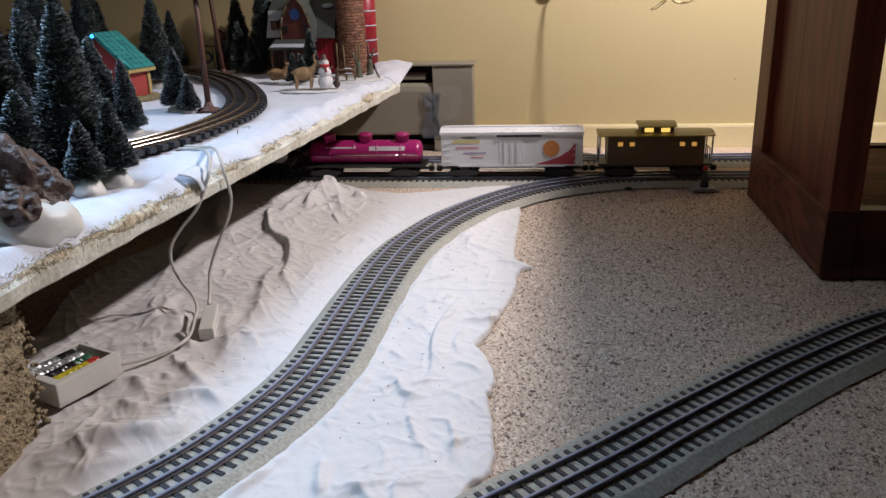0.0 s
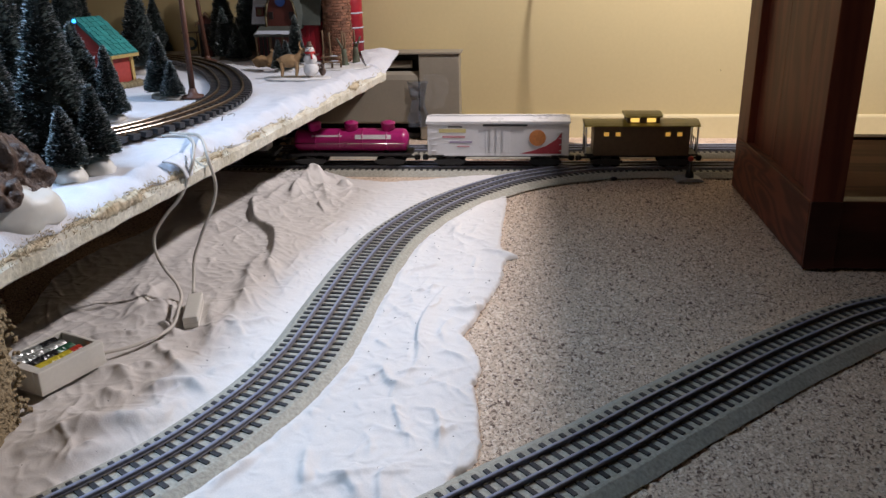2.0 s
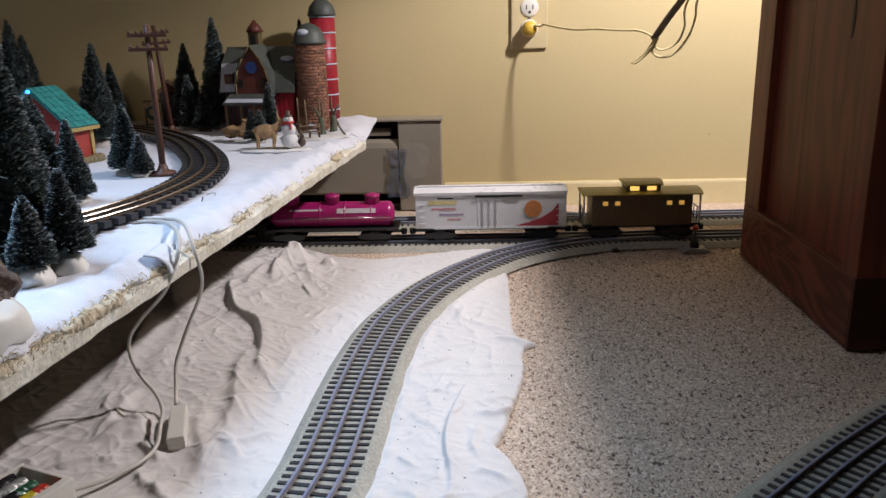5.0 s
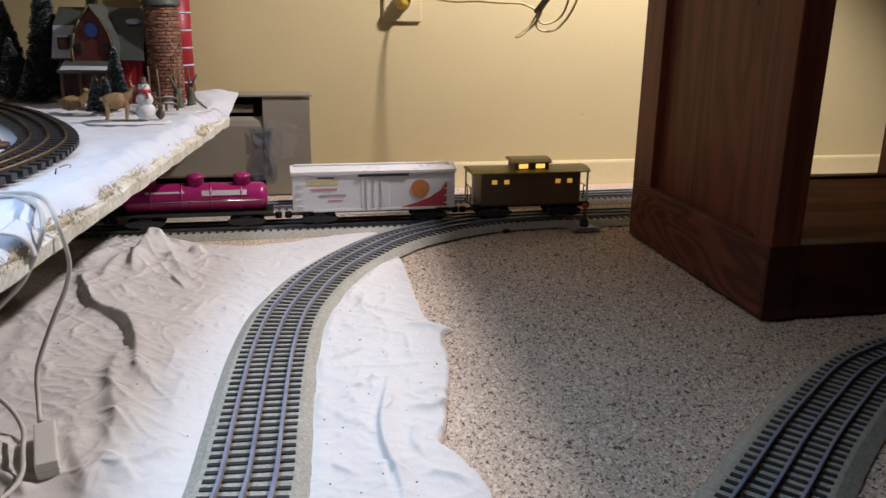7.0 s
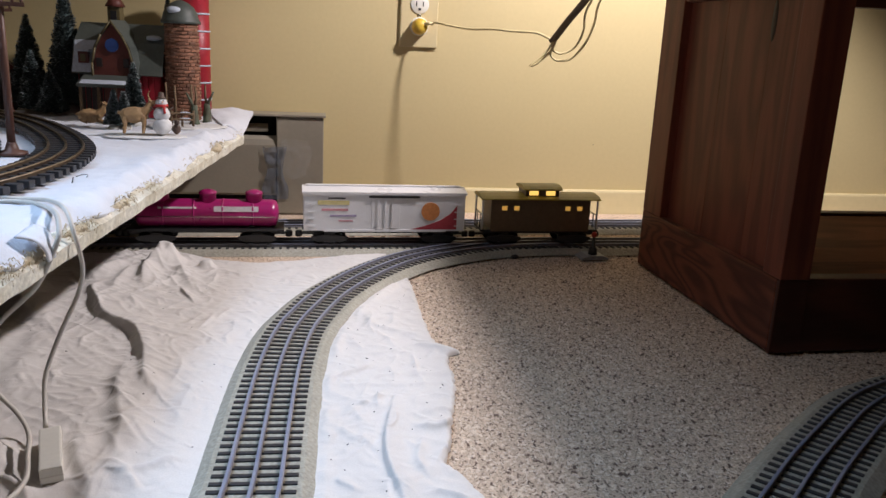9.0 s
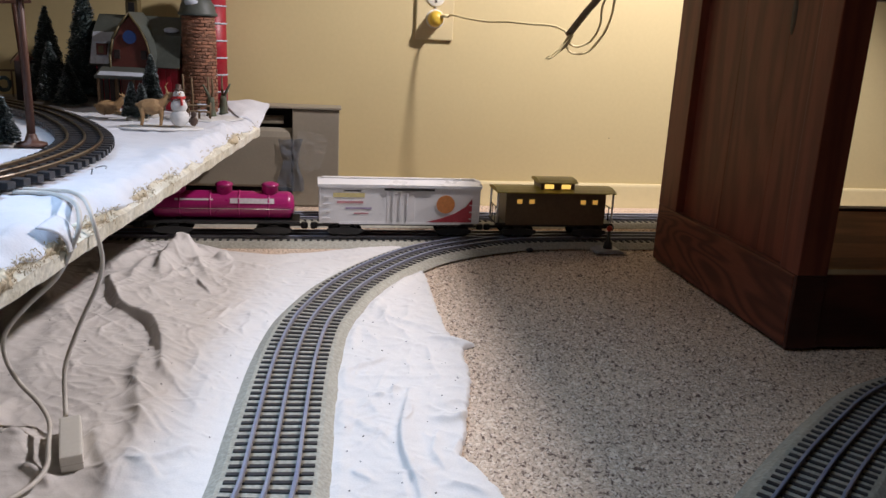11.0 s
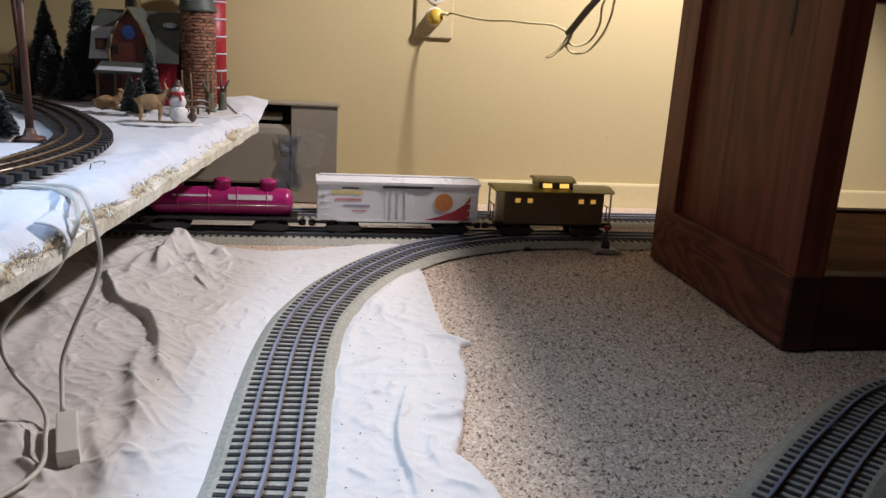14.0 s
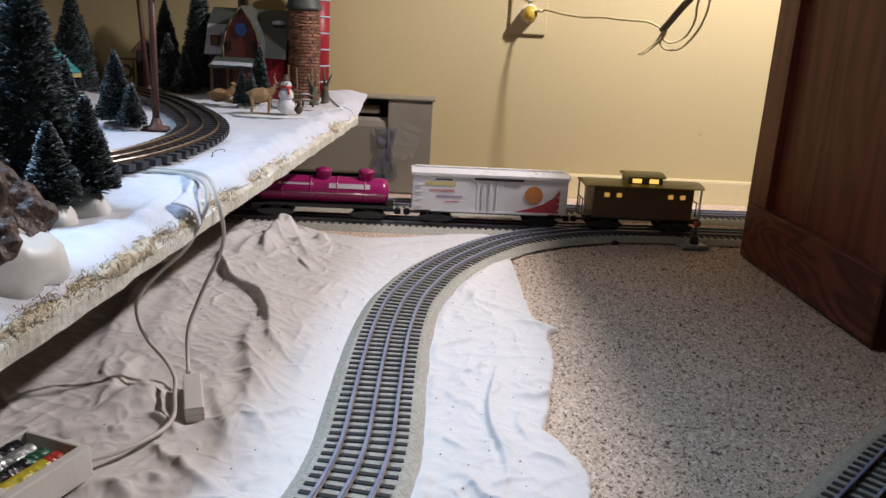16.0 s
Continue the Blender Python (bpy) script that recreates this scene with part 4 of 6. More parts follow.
# ---- bottle-brush trees ----
def pine(name, x, y, h, r, label, frost=0.16, lean=0.0, seed=0, mound=0.0):
    rnd = random.Random(seed)
    ob = thing(name, pose(x, y, TZ - 0.001, 0, lean, rnd.uniform(0, 360)), label, "model tree", "bottle-brush trees on the platform")
    bm = bmesh.new()
    lathe(bm, [(r * 0.10, 0), (r * 0.07, h * 0.3), (0.0006, h * 0.97)], 7)
    bm.transform(Matrix.Translation((0, 0, mound)))
    part("trunk", bm, M_BARK, ob)
    bm = bmesh.new()
    n = int(2600 + 16000 * h)
    z0 = h * 0.09
    for i in range(n):
        f = (i + 0.5) / n
        z = z0 + (h - z0) * (1 - math.sqrt(1 - f * 0.999))
        taper = 1 - (z - z0) / (h - z0)
        rr = r * (taper ** 0.88) * rnd.triangular(0.80, 1.07, 0.98) * (1 + 0.07 * math.sin(z * 240 + seed)) + 0.0014
        a = rnd.uniform(0, math.tau)
        d = Vector((math.cos(a), math.sin(a), rnd.uniform(0.0, 0.40))).normalized()
        side = Vector((-math.sin(a), math.cos(a), rnd.uniform(-0.7, 0.7))).normalized() * rnd.uniform(0.0008, 0.0016)
        p = Vector((0, 0, z))
        q, mid = p + d * rr, p + d * rr * 0.5
        v = [bm.verts.new(w) for w in (mid - side, mid + side, q + side * 0.7, q - side * 0.7)]
        bm.faces.new(v)
        if rnd.random() < frost * (0.5 + 0.9 * (1 - taper)):
            e = [bm.verts.new(w + Vector((0, 0, 0.0006))) for w in (q - d * 0.0022 - side * 0.8, q - d * 0.0022 + side * 0.8, q + d * 0.0004 + side * 0.7, q + d * 0.0004 - side * 0.7)]
            bm.faces.new(e).material_index = 1
    lathe(bm, [(r * 0.80, z0 + 0.002), (r * 0.66, h * 0.32), (r * 0.32, h * 0.66), (0.0014, h * 0.97)], 14)
    bm.transform(Matrix.Translation((0, 0, mound)))
    part("crown", bm, (M_BRISTLE, M_FROST), ob)
    bm = bmesh.new()
    if mound:
        blob(bm, (0, 0, 0.002), (0.0150, 0.0145, mound + 0.0035), 0, 0.3, 3, seed)
        part("base", bm, M_CERAMIC, ob, "glazed cream mound")
    else:
        blob(bm, (0, 0, 0.001), (r * 0.72, r * 0.70, max(0.004, h * 0.075)), 0, 0.25, 2, seed)
        part("base", bm, M_BASE_SNOW, ob, "snow-white plaster base")
    return ob


FRONT_PINES = [(-0.468, -0.968, 0.2, 0.04), (-0.492, -0.905, 0.18, 0.036), (-0.433, -1.006, 0.064, 0.020), (-0.422, -0.972, 0.079, 0.022), (-0.492, -1.012, 0.104, 0.037), (-0.541, -0.713, 0.100, 0.023), (-0.54, -0.965, 0.215, 0.042), (-0.535, -1.055, 0.135, 0.042)]
HUT_PINES = [(-0.579, -0.712, 0.13, 0.04), (-0.554, -0.535, 0.098, 0.025), (-0.531, -0.549, 0.057, 0.018), (-0.712, -0.275, 0.175, 0.038), (-0.81, -0.33, 0.215, 0.042), (-0.8, -0.49, 0.215, 0.045), (-0.6, -0.88, 0.205, 0.042), (-0.72, -0.8, 0.23, 0.045), (-0.62, -0.78, 0.17, 0.038), (-0.73, -0.62, 0.19, 0.042), (-0.7, -0.93, 0.17, 0.04)]
BARN_PINES = [(-0.632, -0.052, 0.165, 0.035), (-0.612, -0.098, 0.108, 0.026), (-0.560, -0.078, 0.212, 0.041), (-0.527, -0.062, 0.15, 0.034), (-0.58, -0.115, 0.075, 0.024), (-0.435, -0.205, 0.098, 0.02), (-0.452, -0.262, 0.058, 0.014), (-0.438, -0.258, 0.056, 0.014), (-0.395, -0.045, 0.205, 0.03), (-0.87, -0.2, 0.19, 0.045), (-0.79, -0.035, 0.13, 0.03)]
for i, (x, y, h, r) in enumerate(FRONT_PINES + HUT_PINES + BARN_PINES):
    size = "tall" if h > 0.16 else "small" if h < 0.11 else "medium"
    pine("model_tree", x, y, h, r, "%s dark green bottle-brush tree flecked with white, on snow" % size, 0.48, random.uniform(-3, 3), i + 1, 0.010 if i in (2, 3) else 0.0)


# ---- telegraph poles ----
def pole(x, y, h, turn, lean):
    ob = thing("telegraph_pole", pose(x, y, TZ - 0.001, 0, lean, turn), "brown plastic telegraph pole with two crossarms on a round foot", "telegraph pole", "poles beside the platform track")
    bm = bmesh.new()
    lathe(bm, [(0.0046, 0.001), (0.0042, h * 0.5), (0.0036, h)], 10)
    part("post", bm, M_POLE, ob)
    bm = bmesh.new()
    lathe(bm, [(0.0170, 0.0), (0.0165, 0.003), (0.0080, 0.0052), (0.0056, 0.012), (0.0050, 0.014)], 16)
    part("foot", bm, M_POLE, ob)
    for z in (h - 0.016, h - 0.034):
        arm = part("crossarm", box(-0.025, 0.025, -0.0055, -0.0025, z, z + 0.0048, bevel=0.0006), M_POLE, ob)
        for k in (-0.022, -0.013, 0.013, 0.022):
            bm = bmesh.new()
            lathe(bm, [(0.0012, z + 0.0045), (0.0020, z + 0.006), (0.0017, z + 0.0075), (0.0010, z + 0.0085)], 8, Matrix.Translation((k, -0.004, 0)))
            part("insulator", bm, M_POLE, arm)


pole(-0.503, -0.540, 0.198, 12, 0.2)
pole(-0.640, -0.130, 0.195, 24, -3.5)

# ---- hut ----
hut = thing("model_hut", pose(-0.721, -0.418, TZ - 0.001, 0, 0, 68), "red model hut with a teal shingled roof and stone foot", "model house")
part("wall", box(-0.021, 0.021, -0.064, 0.064, 0.006, 0.058, bevel=0.001), M_HUTRED, hut)
bm = bmesh.new()
prism(bm, [(-0.064, 0.0575), (0.064, 0.0575), (0.0, 0.104)], -0.020, 0.020, m=Matrix(((0, 1, 0, 0), (1, 0, 0, 0), (0, 0, 1, 0), (0, 0, 0, 1))))
part("gable", bm, M_HUTRED, hut)
for s in (0, math.pi):
    slope = part("roof_side", box(-0.027, 0.027, 0, 0.094, -0.001, 0.0015), M_TEAL, hut)
    slope.matrix_local = Matrix.Translation((0, 0, 0.1085)) @ Matrix.Rotation(s, 4, "Z") @ Matrix.Rotation(math.radians(-36), 4, "X")
    me = shared("shingle", lambda: box(-0.0048, 0.0048, 0, 0.0132, 0.0005, 0.0024, bevel=0.0004), (M_TEAL,))
    for j_ in range(8):
        for i_ in range(5):
            o = new("shingle", me)
            o.parent = slope
            o.matrix_local = Matrix.Translation((-0.0212 + i_ * 0.0105 + (0.0 if j_ % 2 else 0.0012), j_ * 0.0116, 0.0016)) @ Matrix.Rotation(math.radians(4 + random.uniform(-2, 2)), 4, "X")
for x in (-0.021, 0.021):
    for y in (-0.064, 0.064):
        part("corner_post", box(x - 0.003, x + 0.003, y - 0.003, y + 0.003, 0.004, 0.058, bevel=0.0006), M_TRIMY, hut, "straw-coloured corner post")
for y in (-0.0755, 0.0755):
    part("eave_trim", box(-0.028, 0.028, y - 0.002, y + 0.002, 0.049, 0.0545, bevel=0.0008), M_TRIMY, hut, "ragged straw-coloured eave")
bm = bmesh.new()
for k in range(34):
    a = k / 34 * math.tau
    blob(bm, (0.029 * max(-1, min(1, 1.4 * math.cos(a))), 0.072 * max(-1, min(1, 1.4 * math.sin(a))), 0.004), (0.0085, 0.0085, 0.0075), 0, 0.5, 1, k)
part("stone_foot", bm, M_STONE, hut, "mossy rubble footing")

# ---- small shed and a wreath on an arch by the wall ----
shed = thing("model_shed", pose(-0.668, -0.052, TZ - 0.001, 0, 0, 20) @ Matrix.Diagonal((1, 1, 1.13, 1)), "tiny dark red shed with a brown gabled roof", "model house")
part("wall", box(-0.016, 0.016, -0.014, 0.014, 0.0, 0.062, bevel=0.001), M_SHADEBROWN, shed)
bm = bmesh.new()
prism(bm, [(-0.016, 0.0615), (0.016, 0.0615), (0.0, 0.078)], -0.0138, 0.0138)
part("gable", bm, M_BARNBROWN, shed)
for s_ in (-1, 1):
    bm = bmesh.new()
    prism(bm, [(0.0, 0.0785), (s_ * 0.022, 0.0565), (s_ * 0.022, 0.0595), (0.0, 0.082)], -0.019, 0.019)
    part("roof_side", bm, M_FENCE, shed)
part("door", box(-0.007, 0.007, -0.0152, -0.0135, 0.003, 0.034, bevel=0.0005), M_BARNBROWN, shed)
arch_ = thing("wreath_arch", pose(-0.703, -0.055, TZ - 0.001, 0, 0, 15), "small brown arch hung with a round green wreath", "ornament")
for x in (-0.013, 0.013):
    bm = bmesh.new()
    lathe(bm, [(0.0017, 0.0), (0.0014, 0.052)], 8, Matrix.Translation((x, 0, 0)))
    part("post", bm, M_FENCE, arch_)
part("crossbar", box(-0.018, 0.018, -0.002, 0.002, 0.0505, 0.054, bevel=0.0006), M_FENCE, arch_)
bm = bmesh.new()
for k in range(26):
    a = k / 26 * math.tau
    blob(bm, (0.0095 * math.cos(a), -0.003, 0.030 + 0.0105 * math.sin(a)), 0.0036, 0, 0.6, 1, k)
part("wreath", bm, M_BRISTLE, arch_, "round dark green wreath")

# ---- blue bulb beside the hut ----
bulb = thing("string_bulb", pose(-0.697, -0.50, TZ - 0.001), "small glowing blue bulb on a dark stem", "light bulb")
bm = bmesh.new()
lathe(bm, [(0.0016, 0), (0.0014, 0.109)], 8)
part("stem", bm, M_BLACK, bulb)
bm = bmesh.new()
blob(bm, (0, 0, 0.111), 0.0030, 0, 0, 2)
part("glass", bm, M_BLUELED, bulb, "glowing blue bulb")

# ---- barn with two silos ----
barn = thing("model_barn", pose(-0.470, -0.128, TZ - 0.001, 0, 0, -7), "porcelain red barn with a grey gambrel roof dusted with snow", "model barn")
ALONG = Matrix(((0, 1, 0, 0), (1, 0, 0, 0), (0, 0, 1, 0), (0, 0, 0, 1)))
part("wall", box(-0.066, 0.066, 0.0, 0.088, 0.003, 0.078, bevel=0.001), M_BARNRED, barn)
# Boards behind the porch are near-black: its shadow is put into their colour.
for k in range(14):
    part("wall_board", box(-0.064 + k * 0.0093, -0.0563 + k * 0.0093, -0.0018, 0.0005, 0.004, 0.076, bevel=0.0005), M_BARNRED if k > 9 else M_SHADEBROWN, barn)
P = [(-0.010, 0.072), (0.010, 0.122), (0.044, 0.152), (0.078, 0.122), (0.098, 0.072)]
for a, c in zip(P, P[1:]):
    bm = bmesh.new()
    k = 0.004 / math.hypot(c[0] - a[0], c[1] - a[1])
    n = ((c[1] - a[1]) * k, -(c[0] - a[0]) * k)
    prism(bm, [a, c, (c[0] + n[0], c[1] + n[1]), (a[0] + n[0], a[1] + n[1])], -0.073, 0.071, m=ALONG)
    part("roof_panel", bm, M_BARNROOF, barn)
for x in (-0.066, 0.0655):
    bm = bmesh.new()
    prism(bm, [(0.001, 0.077), (0.087, 0.077), (0.076, 0.117), (0.044, 0.146), (0.012, 0.117)], x, x + 0.002, m=ALONG)
    part("end_gable", bm, M_BARNBROWN, barn)
G = [(-0.031, 0.070), (0.031, 0.070), (0.030, 0.092), (0.024, 0.114), (0.014, 0.133), (0.0, 0.151), (-0.014, 0.133), (-0.024, 0.114), (-0.030, 0.092)]
bm = bmesh.new()
prism(bm, G, -0.026, 0.040)
arch = part("front_gable", bm, M_BARNBROWN, barn, "brown pointed front gable")
E_ = [(0.034, 0.066), (0.034, 0.092), (0.028, 0.116), (0.017, 0.136), (0.0, 0.157), (-0.017, 0.136), (-0.028, 0.116), (-0.034, 0.092), (-0.034, 0.066)]
for a, c in zip(E_, E_[1:]):
    bm = bmesh.new()
    prism(bm, [a, c, (c[0] * 0.90, c[1] - 0.002), (a[0] * 0.90, a[1] - 0.002)], -0.029, 0.042)
    part("gable_roof", bm, M_BARNROOF, arch)
    bm = bmesh.new()
    tube(bm, [(a[0] * 0.93, -0.029, a[1] - 0.002), (c[0] * 0.93, -0.029, c[1] - 0.002)], 0.0015, 8)
    part("gable_trim", bm, M_GOLD, arch, "ochre gable trim")
bm = bmesh.new()
lathe(bm, [(0.0005, 0.0), (0.0105, 0.0), (0.0105, 0.002), (0.0005, 0.002)], 18, Matrix.Translation((0, -0.0262, 0.118)) @ Matrix.Rotation(math.pi / 2, 4, "X"), caps=False)
for f in bm.faces:
    f.smooth = False
part("round_window", bm, M_BLUE, arch, "blue round gable ornament")
for x in (-0.021, 0.021):
    part("gable_window", box(x - 0.0045, x + 0.0045, -0.0284, -0.0255, 0.084, 0.098, bevel=0.0006), M_SHADEBROWN, arch)
part("barn_door", box(-0.024, 0.024, -0.0045, -0.0016, 0.004, 0.060, bevel=0.0006), M_BARNBROWN, barn)
bm = bmesh.new()
prism(bm, [(-0.062, 0.054), (-0.024, 0.068), (-0.024, 0.072), (-0.062, 0.058)], -0.046, 0.040, m=ALONG)
porch = part("porch_roof", bm, M_BARNROOF, barn)
bm = bmesh.new()
sheet(bm, 14, 6, lambda u, v: Vector((-0.042 + 0.072 * u, -0.061 + 0.014 * v, 0.0592 + 0.0052 * v + 0.0022 * max(0, noise.noise(Vector((u * 5, v * 4, 2))) + 0.5) * math.sin(math.pi * u) * math.sin(math.pi * (0.1 + 0.8 * v)))))
part("snow_patch", bm, M_SNOWPAINT, porch, "snow lying on the porch")
for x in (-0.042, -0.014, 0.012, 0.037):
    part("porch_post", box(x - 0.002, x + 0.002, -0.058, -0.054, 0.002, 0.0560), M_FENCE, barn)
bm = bmesh.new()
sheet(bm, 10, 10, lambda u, v: Vector((-0.070 + 0.034 * u, -0.010 + 0.020 * v - 0.0046, 0.074 + 0.050 * v + 0.0015 * noise.noise(Vector((u * 6, v * 6, 1))))))
part("roof_snow", bm, M_SNOWPAINT, barn, "snow on the roof")
wing = part("dormer", box(-0.060, -0.044, -0.012, 0.012, 0.088, 0.106, bevel=0.001), M_BARNBROWN, barn)
part("dormer_window", box(-0.056, -0.048, -0.0130, -0.0115, 0.091, 0.102, bevel=0.0005), M_GOLD, wing)
part("dormer_roof", box(-0.063, -0.041, -0.015, 0.014, 0.106, 0.110, bevel=0.001), M_SNOWPAINT, wing, "snow-covered dormer roof")
cup = part("cupola", box(-0.026, -0.006, 0.034, 0.054, 0.152, 0.178, bevel=0.0008), M_GOLD, barn, "ochre cupola with dark openings")
part("cupola_opening", box(-0.021, -0.011, 0.0328, 0.0345, 0.157, 0.172, bevel=0.0004), M_BLACK, cup)
bm = bmesh.new()
lathe(bm, [(0.018, 0.0), (0.012, 0.010), (0.002, 0.022)], 4, Matrix.Translation((-0.016, 0.044, 0.178)) @ Matrix.Rotation(math.pi / 4, 4, "Z"))
part("cupola_roof", bm, M_BARNBROWN, cup)
bm = bmesh.new()
blob(bm, (0.052, 0.018, 0.131), (0.013, 0.012, 0.0045), 0, 0.3, 2, 4)
part("roof_snow", bm, M_SNOWPAINT, barn, "patch of snow on the roof")

silo = thing("brick_silo", pose(-0.372, -0.122, TZ - 0.001), "round brick silo with a grey domed cap and snow", "model silo")
bm = bmesh.new()
lathe(bm, [(0.0272, 0.0), (0.0266, 0.08), (0.0258, 0.158)], 28)
part("silo_core", bm, M_MORTAR, silo)
me = shared("silo_brick", lambda: box(-0.0046, 0.0046, -0.0013, 0.0013, -0.0022, 0.0022, bevel=0.0008), (M_BRICK,))
for j in range(28):
    for i in range(17):
        a = (i + 0.5 * (j % 2) + random.uniform(-0.12, 0.12)) / 17 * math.tau
        if -2.75 < ((a + math.pi) % math.tau - math.pi) < 0.35 and j * 12 + i < 10000:
            rr = 0.0274 - 0.0012 * j / 28 + random.uniform(-0.0007, 0.0009)
            o = new("brick", me)
            o.parent = silo
            o.matrix_local = Matrix.Translation((rr * math.cos(a), rr * math.sin(a), 0.003 + j * 0.00555)) @ Matrix.Rotation(a + math.pi / 2, 4, "Z") @ Matrix.Rotation(random.uniform(-0.16, 0.16), 4, "Y") @ Matrix.Diagonal((random.uniform(0.8, 1.35), 1, random.uniform(0.75, 1.1), 1))
bm = bmesh.new()
lathe(bm, [(0.031, 0.156), (0.0315, 0.160), (0.029, 0.163), (0.027, 0.172), (0.021, 0.183), (0.011, 0.190), (0.002, 0.193)], 28)
part("dome", bm, M_BARNROOF, silo, "grey-green domed cap")
bm = bmesh.new()
blob(bm, (-0.006, -0.019, 0.176), (0.013, 0.009, 0.007), 0, 0.2, 2, 3)
part("dome_snow", bm, M_SNOWPAINT, silo, "snow on the dome")
red = thing("red_silo", pose(-0.357, -0.062, TZ - 0.001), "tall red silo with thin white hoops", "model silo")
bm = bmesh.new()
lathe(bm, [(0.0235, 0.0), (0.0235, 0.205)], 28)
part("shaft", bm, M_BARNRED, red)
for k in range(7):
    bm = bmesh.new()
    lathe(bm, [(0.0236, 0.0), (0.0248, 0.0004), (0.0248, 0.0024), (0.0236, 0.0028)], 28, Matrix.Translation((0, 0, 0.030 + k * 0.0285)), caps=False)
    part("hoop", bm, M_SNOWPAINT, red)
bm = bmesh.new()
lathe(bm, [(0.026, 0.204), (0.0265, 0.208), (0.022, 0.222), (0.013, 0.232), (0.002, 0.236)], 28)
part("dome", bm, M_BARNROOF, red, "grey-green domed cap")

# ---- figures by the barn ----
def ground_patch(x, y, rx, ry):
    bm = bmesh.new()
    lathe(bm, [(1.0, 0.0), (1.0, 0.35), (0.93, 0.75), (0.5, 1.0), (0.02, 1.05)], 28, Matrix.Translation((x, y, TZ - 0.0015)) @ Matrix.Diagonal((rx, ry, 0.0026, 1)))
    for v in bm.verts:
        v.co.x += 0.004 * noise.noise(v.co * 40)
        v.co.y += 0.004 * noise.noise(v.co * 40 + Vector((5, 0, 0)))
    tagged(part("porcelain_ground", bm, M_PATCH, smooth=True), "glazed white porcelain ground plate under the figures", "base plate")


ground_patch(-0.395, -0.345, 0.060, 0.030)
ground_patch(-0.355, -0.205, 0.060, 0.050)


def deer_figure(x, y, turn, lying=False):
    bm = bmesh.new()
    z = 0.011 if lying else 0.027
    blob(bm, (0, 0, z), (0.0195, 0.0092, 0.0112), 0, 0.2, 2, x * 50)
    tube(bm, [(0.012, 0, z + 0.003), (0.019, 0, z + 0.009), (0.022, 0, z + 0.015)], lambda t: 0.0070 - 0.0027 * t, 8)
    blob(bm, (0.0255, 0, z + 0.0165), (0.0075, 0.0040, 0.0042), 0, 0.1, 2, 1)
    for s in (-1, 1):
        tube(bm, [(0.022, s * 0.002, z + 0.019), (0.020, s * 0.007, z + 0.022)], lambda t: 0.0020 - 0.0009 * t, 6)
        if not lying:
            tube(bm, [(0.022, s * 0.002, z + 0.019), (0.019, s * 0.005, z + 0.028), (0.022, s * 0.008, z + 0.033)], lambda t: 0.0013 - 0.0004 * t, 6)
        if lying:
            tube(bm, [(0.010, s * 0.006, 0.005), (0.022, s * 0.007, 0.0022)], 0.0022, 6)
            tube(bm, [(-0.012, s * 0.006, 0.005), (-0.002, s * 0.009, 0.0022)], 0.0026, 6)
        else:
            for k in (-0.013, 0.012):
                tube(bm, [(k, s * 0.004, z - 0.002), (k + 0.001, s * 0.0045, z - 0.013), (k - 0.001, s * 0.0045, 0.001)], lambda t: 0.0040 - 0.0019 * t, 6)
    blob(bm, (-0.019, 0, z + 0.002), (0.0035, 0.002, 0.003), 0, 0, 1)
    ob = part("deer_figurine", bm, M_DEER, smooth=True)
    fuse = ob.modifiers.new("fuse", "REMESH")
    fuse.mode, fuse.voxel_size, fuse.use_smooth_shade = "VOXEL", 0.0009, True
    ob.matrix_world = pose(x, y, TZ + 0.0025, 0, 0, turn)
    tagged(ob, "small tan porcelain deer %s on snow" % ("lying down" if lying else "standing"), "figurine", "figurines by the barn")


deer_figure(-0.405, -0.354, 8)
deer_figure(-0.492, -0.236, -5, True)
bm = bmesh.new()
for z, r in ((0.012, 0.0130), (0.0285, 0.0112), (0.0430, 0.0082)):
    blob(bm, (0, 0, z), (r, r, r * 0.97), 0, 0.08, 3, z * 50)
lathe(bm, [(0.0086, 0.0385), (0.0092, 0.0395), (0.0090, 0.0415), (0.0082, 0.0422)], 16, mi=1)
tube(bm, [(0.003, -0.008, 0.040), (0.004, -0.0105, 0.030)], 0.0018, 6, 1)
tube(bm, [(0.001, -0.0072, 0.0455), (0.002, -0.0125, 0.0450)], lambda t: 0.0013 - 0.0009 * t, 6, 2)
lathe(bm, [(0.0066, 0.0505), (0.0068, 0.0515), (0.0040, 0.052), (0.0038, 0.058), (0.001, 0.0585)], 14, mi=3)
for x in (-0.0028, 0.0028):
    blob(bm, (x, -0.0070, 0.0475), 0.0009, 4, 0, 1)
for s in (-1, 1):
    tube(bm, [(s * 0.008, -0.002, 0.034), (s * 0.015, -0.004, 0.038)], 0.0011, 6, 3)
snowman = part("snowman_figurine", bm, (M_PATCH, M_REDTRIM, M_ORANGE, M_BARKROCK, M_BLACK))
snowman.matrix_world = pose(-0.3685, -0.350, TZ + 0.0025, 0, 0, 8)
tagged(snowman, "white snowman figurine with a red scarf and hat", "figurine", "figurines by the barn")
bm = bmesh.new()
blob(bm, (0, 0, 0.007), (0.006, 0.005, 0.008), 0, 0.2, 2, 4)
blob(bm, (0.001, -0.003, 0.0165), (0.004, 0.0042, 0.0042), 0, 0.1, 2, 5)
tube(bm, [(-0.004, 0.004, 0.003), (-0.009, 0.006, 0.010), (-0.007, 0.005, 0.017)], lambda t: 0.0018 + 0.001 * t, 7)
sq = part("squirrel_figurine", bm, M_BARKROCK)
sq.matrix_world = pose(-0.351, -0.340, TZ + 0.0025)
